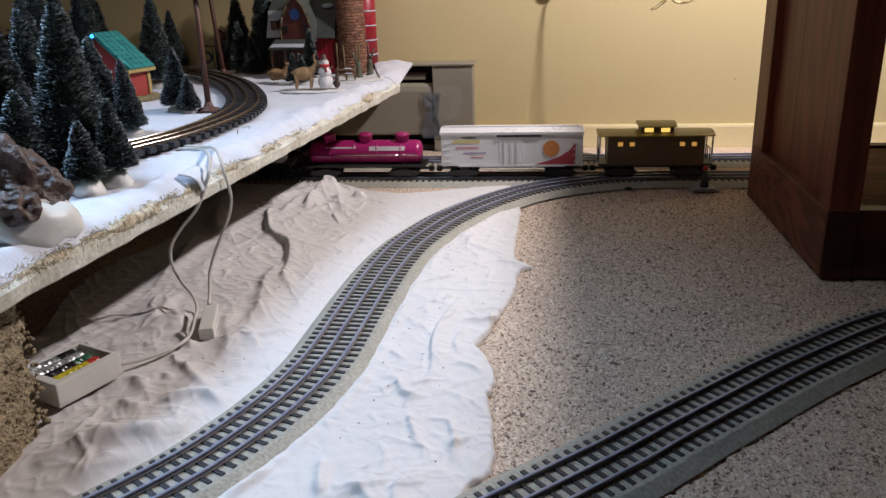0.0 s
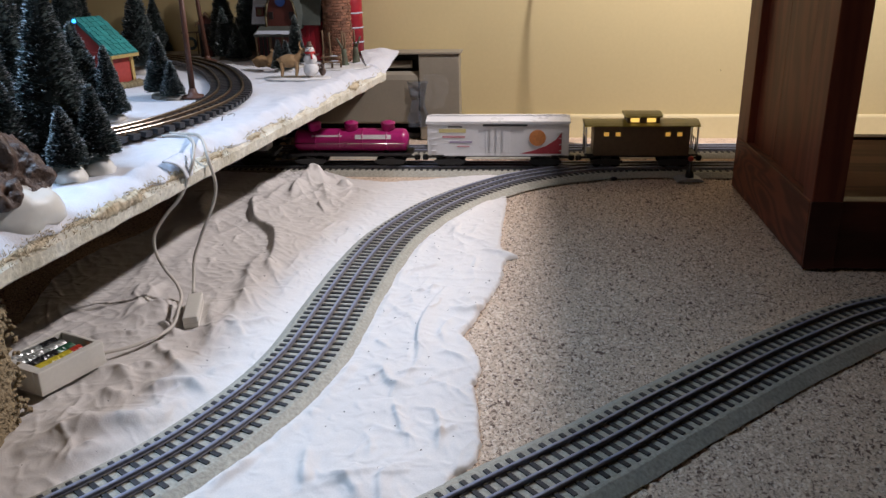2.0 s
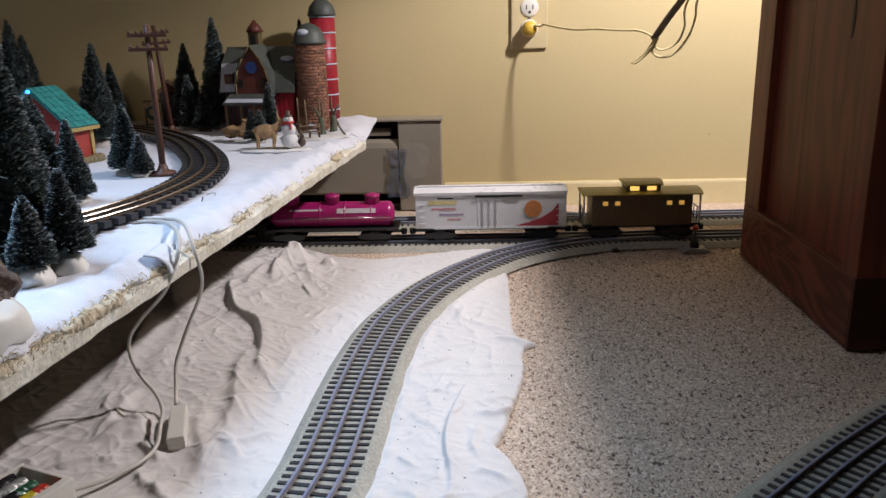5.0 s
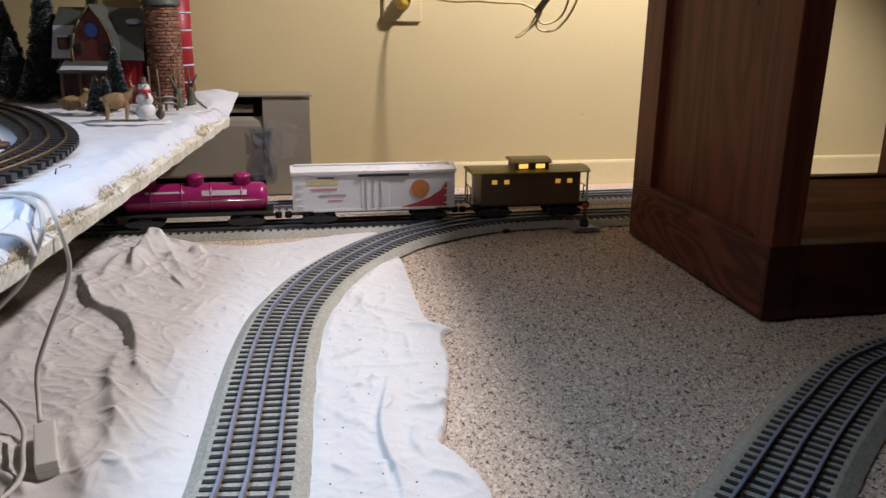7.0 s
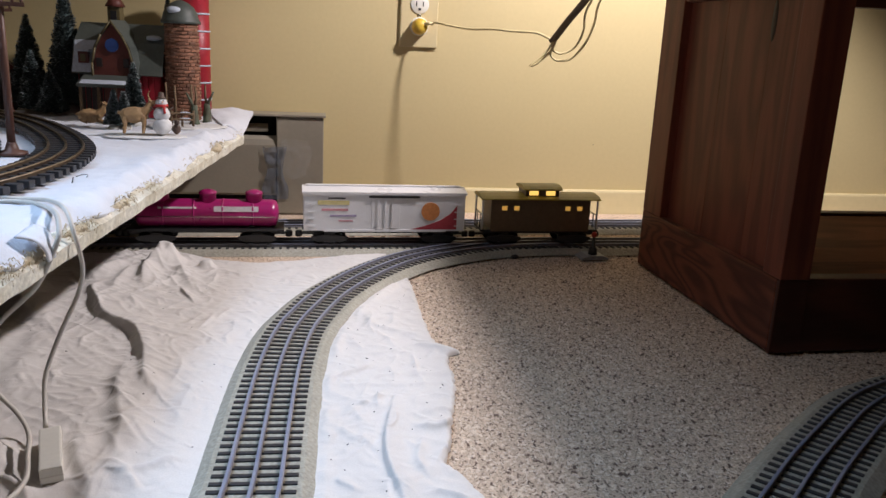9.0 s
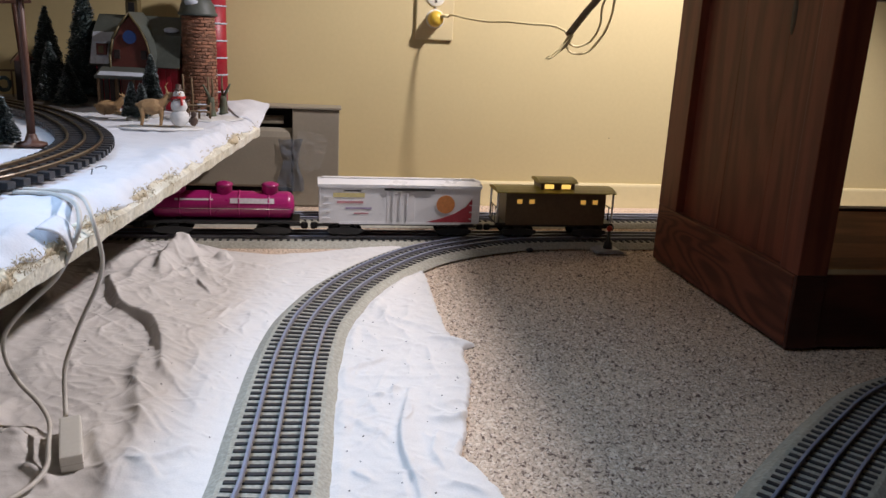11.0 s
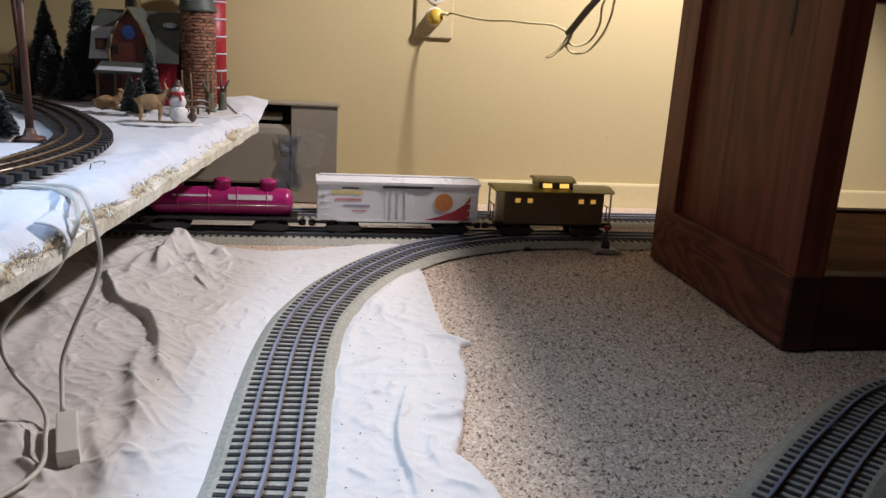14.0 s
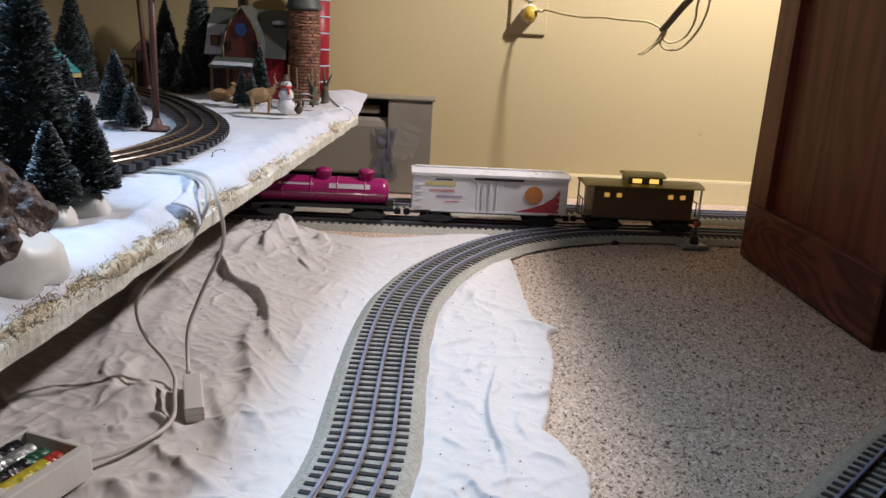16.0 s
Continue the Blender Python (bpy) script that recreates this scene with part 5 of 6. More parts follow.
tagged(sq, "tiny brown animal figurine beside the snowman", "figurine", "figurines by the barn")

fence = thing("log_fence", pose(-0.357, -0.245, TZ + 0.0025, 0, 0, 14), "low twig fence dusted with snow by the barn", "fence")
for x in (-0.016, 0.0, 0.016):
    bm = bmesh.new()
    tube(bm, [(x, 0, 0), (x + 0.001, 0, 0.024 if x else 0.026)], 0.0019, 7)
    part("post", bm, M_FENCE, fence)
for z in (0.010, 0.019):
    bm = bmesh.new()
    tube(bm, spline([(-0.020, -0.002, z), (0.0, -0.0025, z + 0.001), (0.020, -0.002, z - 0.001)], 0.006), 0.0017, 7)
    rail = part("rail", bm, M_FENCE, fence)
    bm = bmesh.new()
    blob(bm, (0.004, -0.002, z + 0.0022), (0.008, 0.002, 0.0014), 0, 0.3, 2, z * 70)
    part("snow_cap", bm, M_SNOWPAINT, rail)
for x, y, h in ((-0.392, -0.168, 0.062), (-0.378, -0.172, 0.058), (-0.352, -0.176, 0.060)):
    bm = bmesh.new()
    tube(bm, [(0, 0, 0), (0.001, 0, h * 0.5), (0.0, 0.001, h)], lambda t: 0.0024 - 0.0008 * t, 8)
    ob = part("bare_stake", bm, M_FENCE)
    ob.matrix_world = pose(x, y, TZ + 0.001)
    tagged(ob, "thin bare wooden stake standing before the silo", "stake", "stakes before the silo")
for x, y, h, turn in ((-0.345, -0.195, 0.060, 20), (-0.330, -0.158, 0.062, 160)):
    ob = thing("tree_stump", pose(x, y, TZ + 0.0005, 0, 0, turn), "mossy green forked stump with bare branches", "tree stump", "stumps by the silos")
    bm = bmesh.new()
    lathe(bm, [(0.0095, 0), (0.0075, 0.004), (0.0062, 0.012), (0.0056, 0.022), (0.0046, 0.030), (0.001, 0.031)], 14)
    for v in bm.verts:
        v.co += Vector((1, 1, 0)) * 0.0012 * noise.noise(v.co * 160)
    part("stump", bm, M_GREENSTUMP, ob)
    bm = bmesh.new()
    tube(bm, [(0.001, 0, 0.022), (-0.006, 0.001, 0.038), (-0.012, 0.0, 0.050)], lambda t: 0.0030 - 0.0016 * t, 7)
    part("branch", bm, M_GREENSTUMP, ob)
    bm = bmesh.new()
    tube(bm, [(0.0, 0, 0.022), (0.003, -0.001, 0.042), (0.002, 0.0, h)], lambda t: 0.0026 - 0.0014 * t, 7)
    part("branch", bm, M_FENCE, ob)

# ---- glazed rock with bark in front ----
rock = thing("snowy_rock", pose(-0.430, -1.108, TZ - 0.004, 0, 0, 0), "glazed white snow mound with brown bark rocks", "ornament")
bm = bmesh.new()
blob(bm, (0.004, -0.012, 0.008), (0.042, 0.040, 0.030), 0, 0.35, 3, 2)
blob(bm, (-0.030, -0.030, 0.020), (0.034, 0.032, 0.038), 0, 0.3, 3, 6)
part("snow_mound", bm, M_CERAMIC, rock)
bm = bmesh.new()
blob(bm, (-0.010, 0.004, 0.042), (0.046, 0.025, 0.031), 0, 0.45, 5, 9)
for v in bm.verts:
    v.co.z -= v.co.x * 0.45
    v.co += v.co.normalized() * (0.004 * noise.noise(v.co * 120) + 0.0035 * abs(noise.noise(Vector((v.co.x * 90, v.co.y * 260, v.co.z * 200)))))
part("bark_rock", bm, M_BARKROCK, rock, "ridged brown bark rock")
bm = bmesh.new()
blob(bm, (0.016, -0.036, 0.029), (0.019, 0.015, 0.015), 0, 0.5, 4, 12)
for v in bm.verts:
    v.co += v.co.normalized() * 0.003 * noise.noise(v.co * 140)
part("bark_rock", bm, M_BARKROCK, rock, "ridged brown bark rock")
bm = bmesh.new()
blob(bm, (0.020, 0.010, 0.024), (0.012, 0.012, 0.010), 0, 0.3, 3, 15)
part("snow_cap", bm, M_CERAMIC, rock)

# ---- torn batting along the platform's edge ----
bm = bmesh.new()
rnd = random.Random(8)


def torn(y):
    """How far the raw padding shows at y: mostly near the room, in a few spots beyond."""
    return min(1, max(0, 2.2 * (noise.noise(Vector((4, y * 13, 0))) + 0.42 * min(1, max(0, (-0.72 - y) / 0.12)) - 0.10) - 0.10))


def pad(u, v):
    """The raw padding: a lumpy roll along the board's top edge that sinks away where the batting covers it."""
    y = -0.10 - 1.30 * u
    full = torn(y)
    a = math.pi * (0.95 - 0.98 * v)
    r = (0.0058 * full + 0.0006) * (1 + 0.45 * noise.noise(Vector((y * 110, v * 4, 2))) + 0.40 * noise.noise(Vector((y * 520, v * 12, 5))))
    return Vector((edge_x(y) - 0.0035 + r * math.sin(a) * 1.1 - 0.004 * (1 - full), y, 0.1615 + r * math.cos(a) * -1.0))


sheet(bm, 1500, 8, pad)
tagged(part("torn_padding", bm, M_FIBRE), "ragged tan padding fibres along the platform's edge", "padding", kind="stuff")
bm = bmesh.new()
for k in range(3000):
    y = -0.16 - 1.22 * rnd.random()
    if torn(y) < 0.08 and k % 14:
        continue
    p = Vector((edge_x(y) + rnd.uniform(-0.010, 0.003), y, 0.161 + rnd.uniform(-0.004, 0.008)))
    d = Vector((rnd.uniform(-0.5, 1), rnd.uniform(-1, 1), rnd.uniform(-0.6, 0.5))).normalized() * rnd.uniform(0.002, 0.0055)
    tube(bm, [p, p + d * 0.6 + Vector((0, 0, 0.0012)), p + d + Vector((0, 0, -0.001))], rnd.uniform(0.00018, 0.00042), 3)
tagged(part("loose_threads", bm, M_FIBRE), "loose tan fibres at the platform's torn edge", "threads", kind="stuff")
# a folded corner of padding lying over the board's edge
bm = bmesh.new()
sheet(bm, 10, 12, lambda u, v: Vector((edge_x(-0.915) - 0.012 + 0.0165 * math.sin(min(1, v * 1.15) * math.pi / 2) + 0.0008 * noise.noise(Vector((u * 4, v * 4, 0))), -0.905 - 0.040 * (u * (1 - 0.6 * v) + 0.25 * v),
                                       0.1790 - 0.021 * v ** 1.8 + 0.001 * noise.noise(Vector((u * 3, v * 3, 7))))))
fold_ob = tagged(part("padding_corner", bm, M_SNOW, smooth=True), "folded corner of pale batting over the platform's edge", "batting")
so = fold_ob.modifiers.new("thickness", "SOLIDIFY")
so.thickness, so.offset = 0.0014, 1.0

hook = bmesh.new()
tube(hook, spline([(-0.008, 0, 0.0), (-0.003, 0.004, 0.002), (0.004, 0.003, 0.0025), (0.007, -0.003, 0.001)], 0.002), 0.0006, 6)
hook_ob = part("wire_hook", hook, M_GREYPL)
hook_ob.matrix_world = pose(-0.390, -0.686, snow_z(-0.390, -0.686) + 0.001, 0, 0, -25)
tagged(hook_ob, "small bent grey wire lying on the batting", "wire")
hook = bmesh.new()
tube(hook, [(0, 0, 0), (0.001, 0.002, 0.006)], 0.0006, 6)
hook_ob = part("wire_end", hook, M_BLACK)
hook_ob.matrix_world = pose(-0.392, -0.716, snow_z(-0.392, -0.716) - 0.0005)
tagged(hook_ob, "short dark wire end poking from the batting", "wire")

# ---- foam leg under the platform ----
bm = bmesh.new()
sheet(bm, 70, 40, lambda u, v: Vector((0.115 * math.copysign(min(1, abs(1.35 * math.cos(u * math.tau))), math.cos(u * math.tau)) + 0.006 * fbm(u * 40, v * 14, 3, 1.0) + 0.0025 * fbm(u * 160, v * 60, 5, 1.0),
                                       0.075 * math.copysign(min(1, abs(1.35 * math.sin(u * math.tau))), math.sin(u * math.tau)) + 0.006 * fbm(u * 40, v * 14, 8, 1.0) - 0.02 * (1 - v) ** 3,
                                       0.002 + 0.1405 * v)))
leg = thing("foam_leg", pose(-0.530, -1.235, 0, 0, 0, 6), "rough tan foam block with a tufted edge propping the platform", "foam block")
part("block", bm, M_SHADEDFOAM, leg, smooth=True)
bm = bmesh.new()
rt = random.Random(17)
for k in range(900):
    v = rt.random()
    q = rt.random()
    p = Vector((0.113, rt.uniform(-0.075, 0.078), 0)) if q < 0.6 else Vector((rt.uniform(0.02, 0.113), -0.074 - 0.02 * (1 - v) ** 3, 0))
    p.z = 0.006 + 0.132 * v
    p += Vector((0.003 * noise.noise(Vector((p.y * 60, v * 9, 1))), 0.003 * noise.noise(Vector((p.x * 60, v * 9, 4))), 0))
    blob(bm, p, (rt.uniform(0.0015, 0.0042), rt.uniform(0.0015, 0.0040), rt.uniform(0.0012, 0.0028)), 0, 0.9, 1, k * 0.37)
part("frayed_edge", bm, M_SHADEDFOAM, leg, "ragged tan tufted foam")

# ---- white cable, connector and battery box ----
def on_snow(x, y, lift=0.0022):
    return (x, y, snow_z(x, y) + lift)


bm = bmesh.new()
tube(bm, spline([on_snow(-0.430, -0.812), on_snow(-0.404, -0.812), on_snow(-0.380, -0.845, 0.003), (-0.356, -0.893, 0.1855), (-0.347, -0.919, 0.178), (-0.349, -0.923, 0.168), (-0.365, -0.920, 0.137), (-0.394, -0.907, 0.108), (-0.416, -0.894, 0.081), (-0.417, -0.895, 0.060),
                 (-0.407, -0.900, 0.042), (-0.389, -0.913, 0.030), (-0.376, -0.932, 0.0225), (-0.369, -0.958, 0.0185), (-0.362, -0.986, 0.0155), (-0.366, -1.010, 0.0145), (-0.385, -1.040, 0.015), (-0.410, -1.062, 0.017)], 0.006), 0.0019, 8)
c1 = part("white_cable", bm, M_CABLE)
tagged(c1, "thin white cable looping off the platform to a connector", "cable", "white cables over the platform edge")
bm = bmesh.new()
tube(bm, spline([on_snow(-0.426, -0.800), on_snow(-0.402, -0.800), on_snow(-0.379, -0.826, 0.003), (-0.358, -0.862, 0.182), (-0.3485, -0.876, 0.165), (-0.345, -0.873, 0.137), (-0.350, -0.872, 0.115), (-0.360, -0.875, 0.093), (-0.3685, -0.881, 0.072), (-0.375, -0.889, 0.050), (-0.372, -0.905, 0.028), (-0.367, -0.922, 0.020)], 0.006), 0.0019, 8)
tagged(part("white_cable", bm, M_CABLE), "thin white cable hanging down to a connector", "cable", "white cables over the platform edge")
con = thing("cable_connector", pose(-0.3555, -0.949, 0.0075, 3, -3, 16), "small white plastic cable connector lying on the cloth", "connector")
part("housing", box(-0.0078, 0.0078, -0.030, 0.030, 0.0, 0.0135, bevel=0.0014), M_WHITE, con)
part("lid_seam", box(-0.0081, 0.0081, -0.0302, 0.0302, 0.0060, 0.0068), M_CABLE, con)
part("cable_sleeve", box(-0.0030, 0.0020, 0.0295, 0.036, 0.004, 0.0095, bevel=0.0012), M_WHITE, con)

bb = thing("battery_box", pose(-0.434, -1.090, 0.0125, 0, 0, -22), "white open battery box holding foil-wrapped cells", "battery box")
W2, L2, HB = 0.029, 0.035, 0.023
part("floor_plate", box(-W2, W2, -L2, L2, 0, 0.003), M_WHITE, bb)
for x0, x1 in ((-W2, -W2 + 0.003), (W2 - 0.008, W2)):
    part("side_wall", box(x0, x1, -L2, L2, 0.0, HB, bevel=0.0012), M_WHITE, bb)
for y0, y1 in ((-L2, -L2 + 0.009), (L2 - 0.004, L2)):
    part("end_wall", box(-W2 + 0.0031, W2 - 0.0081, y0, y1, 0.0, HB - 0.0003, bevel=0.0012), M_WHITE, bb)
M_FOIL = mat("cell_foil", (0.78, 0.78, 0.77), 0.32, 0.6, second=(0.30, 0.34, 0.32), scale=130, amount=0.25, fine=300, grain=0.1, bump=0.4)
M_CELLGREEN = mat("cell_green", (0.03, 0.13, 0.07), 0.3, bump=0.2)
M_CELLYELLOW = mat("cell_yellow", (0.62, 0.52, 0.04), 0.35, bump=0.2)
for k, (x, ends) in enumerate(((-0.0215, (M_FOIL, M_BLACKGLOSS)), (-0.0100, (M_FOIL, M_FOIL)), (0.0020, (M_BLACKGLOSS, M_CELLGREEN)), (0.0140, (M_CELLYELLOW, M_REDPL)))):
    cell = bmesh.new()
    m = Matrix.Translation((x, -L2 + 0.0085, 0.0170)) @ Matrix.Rotation(-math.pi / 2, 4, "X")
    cut = 0.030 + 0.006 * (k == 3)
    lathe(cell, [(0.002, 0), (0.0055, 0.0)] + [(0.0060, 0.001 + (cut - 0.001) * i / 14) for i in range(15)], 20, m)
    lathe(cell, [(0.00605, cut + (0.046 - cut) * i / 6) for i in range(7)] + [(0.0055, 0.048), (0.0022, 0.048), (0.0022, 0.0495)], 20, m, mi=1)
    for v in cell.verts:
        v.co += Vector((1, 0.3, 1)) * (0.0008 * noise.noise(v.co * 300) + 0.0007 * noise.noise(v.co * 700 + Vector((k, 0, 0))))
    for f in cell.faces:
        f.smooth = False
    o = part("battery_cell", cell, ends, bb, "shiny foil-wrapped cell")

# ---- turnout lever, floor clip ----
lever = thing("turnout_lever", pose(0.281, -0.352, 0.001, 0, 0, 4), "small black turnout lever with a red knob on grey foot", "switch lever")
bm = bmesh.new()
prism(bm, [(-0.023, 0), (0.023, 0), (0.020, 0.003), (0.012, 0.006), (-0.012, 0.006), (-0.020, 0.003)], -0.013, 0.018)
part("foot", bm, M_GREYPL, lever)
bm = bmesh.new()
lathe(bm, [(0.0075, 0.006), (0.0062, 0.016), (0.0030, 0.019), (0.0022, 0.034)], 14)
part("post", bm, M_BLACK, lever)
bm = bmesh.new()
blob(bm, (0, 0, 0.038), (0.0050, 0.0038, 0.0050), 0, 0, 2)
part("knob", bm, M_REDPL, lever, "red target knob")
bm = bmesh.new()
blob(bm, (0, 0, 0.003), (0.006, 0.004, 0.0035), 0, 0.3, 2, 4)
clip = part("black_clip", bm, M_BLACK)
clip.matrix_world = pose(0.154, -0.352, 0.0)
tagged(clip, "tiny black plastic clip lying on carpet", "clip")

# ---- outlet, plug, hanging cord ----
out = thing("wall_outlet", pose(0.035, -0.0005, 0.368), "ivory duplex wall outlet plate", "outlet")
part("cover_plate", box(-0.035, 0.035, -0.006, 0, -0.057, 0.057, bevel=0.0022), M_PLATE, out)
for z in (-0.0195, 0.0195):
    bm = bmesh.new()
    lathe(bm, [(0.017, 0), (0.017, 0.0018), (0.016, 0.0024), (0.001, 0.0024)], 22, Matrix.Translation((0, -0.0058, z)) @ Matrix.Rotation(math.pi / 2, 4, "X"))
    rec = part("receptacle", bm, M_WHITE, out)
    if z > 0:
        for x in (-0.0062, 0.0062):
            part("slot", box(x - 0.0010, x + 0.0010, -0.0086, -0.0080, z - 0.0035, z + 0.0050), M_BLACK, rec)
        part("slot", box(-0.0022, 0.0022, -0.0086, -0.0080, z - 0.0105, z - 0.0060, bevel=0.0008), M_BLACK, rec)
bm = bmesh.new()
lathe(bm, [(0.001, 0.0), (0.0030, 0.0), (0.0030, 0.0012), (0.001, 0.0016)], 12, Matrix.Translation((0, -0.006, 0)) @ Matrix.Rotation(math.pi / 2, 4, "X"))
part("screw", bm, M_CHROME, out)
plug = thing("yellow_plug", pose(0.035, -0.0087, 0.3485), "yellow plug pushed into the wall outlet", "plug")
bm = bmesh.new()
lathe(bm, [(0.0145, 0.0), (0.0150, 0.004), (0.0135, 0.018), (0.0110, 0.026), (0.003, 0.028)], 18, Matrix.Rotation(math.pi / 2, 4, "X"))
part("plug_body", bm, M_YELLOWPLUG, plug)
bm = bmesh.new()
tube(bm, [(0.004, -0.022, 0.003), (0.012, -0.030, 0.006), (0.020, -0.033, 0.0055)], 0.0032, 8)
part("cord_sleeve", bm, M_TANCORD, plug)

bm = bmesh.new()
tube(bm, spline([(0.055, -0.0417, 0.354), (0.060, -0.054, 0.356), (0.085, -0.085, 0.3505), (0.114, -0.115, 0.347), (0.143, -0.145, 0.348), (0.172, -0.170, 0.346), (0.206, -0.190, 0.345), (0.222, -0.202, 0.339), (0.230, -0.210, 0.334)], 0.005), 0.0020, 8)
tagged(part("tan_cord", bm, M_TANCORD), "thin tan cord running from the plug to a hanging bundle", "cord", "hanging cords before the wall")
bun = thing("cord_bundle", pose(0, 0, 0), "dark wrapped cord bundle hanging before the wall with loops", "cord bundle", "hanging cords before the wall")
bm = bmesh.new()
tube(bm, spline([(0.229, -0.208, 0.331), (0.235, -0.215, 0.341), (0.247, -0.240, 0.368), (0.258, -0.270, 0.393), (0.285, -0.33, 0.455), (0.315, -0.365, 0.53), (0.335, -0.372, 0.60), (0.345, -0.374, 0.644)], 0.008), lambda t: 0.0056 if t < 0.4 else 0.004, 10)
part("wrap", bm, M_BUNDLE, bun)
for pts in ([(0.232, -0.212, 0.334), (0.219, -0.220, 0.316), (0.201, -0.220, 0.299), (0.192, -0.220, 0.2925), (0.201, -0.221, 0.2945), (0.219, -0.221, 0.310), (0.230, -0.218, 0.322), (0.236, -0.214, 0.336)],
            [(0.231, -0.214, 0.328), (0.229, -0.219, 0.319), (0.243, -0.221, 0.3135), (0.265, -0.225, 0.325), (0.272, -0.240, 0.351), (0.265, -0.270, 0.385), (0.282, -0.325, 0.445)],
            [(0.230, -0.216, 0.324), (0.226, -0.221, 0.310), (0.239, -0.222, 0.302), (0.261, -0.226, 0.307), (0.281, -0.232, 0.334), (0.286, -0.250, 0.365), (0.280, -0.280, 0.393), (0.292, -0.33, 0.455)]):
    bm = bmesh.new()
    tube(bm, spline(pts, 0.005), 0.0019, 8)
    part("cord_loop", bm, M_TANCORD, bun)

bm = bmesh.new()
lathe(bm, [(0.0009, 0.0), (0.0011, 0.0007), (0.0008, 0.0012), (0.0001, 0.0014)], 10, Matrix.Rotation(math.pi / 2, 4, "X"))
nail = part("wall_nail", bm, M_BUNDLE)
nail.matrix_world = pose(0.395, 0.0, 0.138)
tagged(nail, "small dark nail head in the cream wall", "nail")

# ---- wires and film by the heater ----
bm = bmesh.new()
tube(bm, spline([(-0.134, -0.075, 0.004), (-0.122, -0.060, 0.022), (-0.105, -0.048, 0.032), (-0.085, -0.050, 0.027), (-0.070, -0.062, 0.018), (-0.066, -0.076, 0.008), (-0.078, -0.085, 0.004), (-0.10, -0.088, 0.003)], 0.005), 0.0022, 8)
tagged(part("black_wire", bm, M_BLACK), "short curled black wire lying by the heater", "wire")
bm = bmesh.new()
tube(bm, spline([(-0.062, -0.070, 0.010), (-0.02, -0.060, 0.013), (0.03, -0.066, 0.011), (0.09, -0.085, 0.004), (0.16, -0.100, 0.003), (0.22, -0.098, 0.003)], 0.006), 0.0020, 8)
tagged(part("white_wire", bm, M_CABLE), "thin white wire lying along the baseboard", "wire")


def crumple(name, c, w, h, material, label, seed, lift=0.006, stand=True):
    bm = bmesh.new()

    def f(u, v):
        a = 0.5 * fbm(u * 3 + seed, v * 3, seed, 1.0)
        d = lift * (abs(noise.noise(Vector((u * 3 + seed, v * 3.5, 1)))) * 1.6 + 0.2)
        x = (u - 0.5) * w * (1 + 0.25 * math.sin(v * 6 + seed)) + a * w * 0.15
        z = (v - 0.5) * h + a * h * 0.12
        return Vector((c[0] + x, c[1] - d, c[2] + z)) if stand else Vector((c[0] + x, c[1] + z, c[2] + d))
    sheet(bm, 14, 16, f)
    ob = part(name, bm, material)
    for p in ob.data.polygons:
        p.use_smooth = False
    tagged(ob, label, "plastic film", "scraps of clear film")
    return ob


crumple("plastic_film", (-0.226, -0.0535, 0.078), 0.038, 0.095, M_FILMBLUE, "crumpled shiny grey film stuck on the heater", 1.0, 0.0045)
crumple("plastic_film", (-0.190, -0.0535, 0.105), 0.050, 0.070, M_FILM, "crinkled clear film taped over the heater's end", 4.0, 0.006)
crumple("plastic_film", (-0.085, -0.045, 0.008), 0.050, 0.045, M_FILM, "scrap of clear film beside the wires", 7.0, 0.022, False)
crumple("plastic_film", (-0.035, -0.040, 0.008), 0.050, 0.035, M_FILM, "scrap of clear film by the baseboard", 9.0, 0.018, False)

# ---- train materials ----
M_CARWHITE = mat("car_white", (0.76, 0.75, 0.76), 0.3, second=(0.70, 0.69, 0.70), fine=200, grain=0.02, bump=0.03)
M_MAGENTA = mat("car_magenta", (0.36, 0.014, 0.13), 0.3, second=(0.30, 0.012, 0.11), fine=200, grain=0.03, bump=0.03)
# Yellow body browned: the shadow on its sides is put into this colour.
M_OLIVE_SHADED = mat("caboose_body_shaded", (0.150, 0.100, 0.055), 0.4, second=(0.12, 0.08, 0.045), fine=200, bump=0.04)
M_OLIVEROOF = mat("caboose_roof", (0.42, 0.34, 0.06), 0.35, second=(0.34, 0.27, 0.05), fine=200, bump=0.04)
M_LITWIN = mat("lit_window", (0.9, 0.7, 0.3), 0.3, bump=0, glow=(1.0, 0.62, 0.14, 1.1))
M_DIMWIN = mat("dim_lit_window", (0.6, 0.4, 0.15), 0.3, bump=0, glow=(1.0, 0.52, 0.10, 0.42))
M_CARGREEN = mat("car_green", (0.03, 0.42, 0.05), 0.35, second=(0.025, 0.34, 0.04), fine=200, bump=0.03)
M_CARRED = mat("car_dark_red", (0.22, 0.028, 0.024), 0.45, second=(0.17, 0.022, 0.02), fine=200, bump=0.06)
M_CARORANGE = mat("car_orange", (0.72, 0.33, 0.02), 0.3, second=(0.62, 0.27, 0.02), fine=200, grain=0.03, bump=0.03)
M_CARBROWN = mat("car_brown", (0.16, 0.06, 0.02), 0.4, second=(0.12, 0.045, 0.015), fine=200, bump=0.04)
M_CARGREY = mat("car_grey", (0.10, 0.10, 0.105), 0.32, 0.3, second=(0.07, 0.07, 0.075), fine=200, bump=0.03)
M_YELLOW = mat("mark_yellow", (0.72, 0.55, 0.05), 0.45, bump=0)
M_PALEYELLOW = mat("mark_pale_yellow", (0.70, 0.60, 0.28), 0.45, bump=0)
M_PALERED = mat("mark_pale_red", (0.60, 0.27, 0.30), 0.45, bump=0)
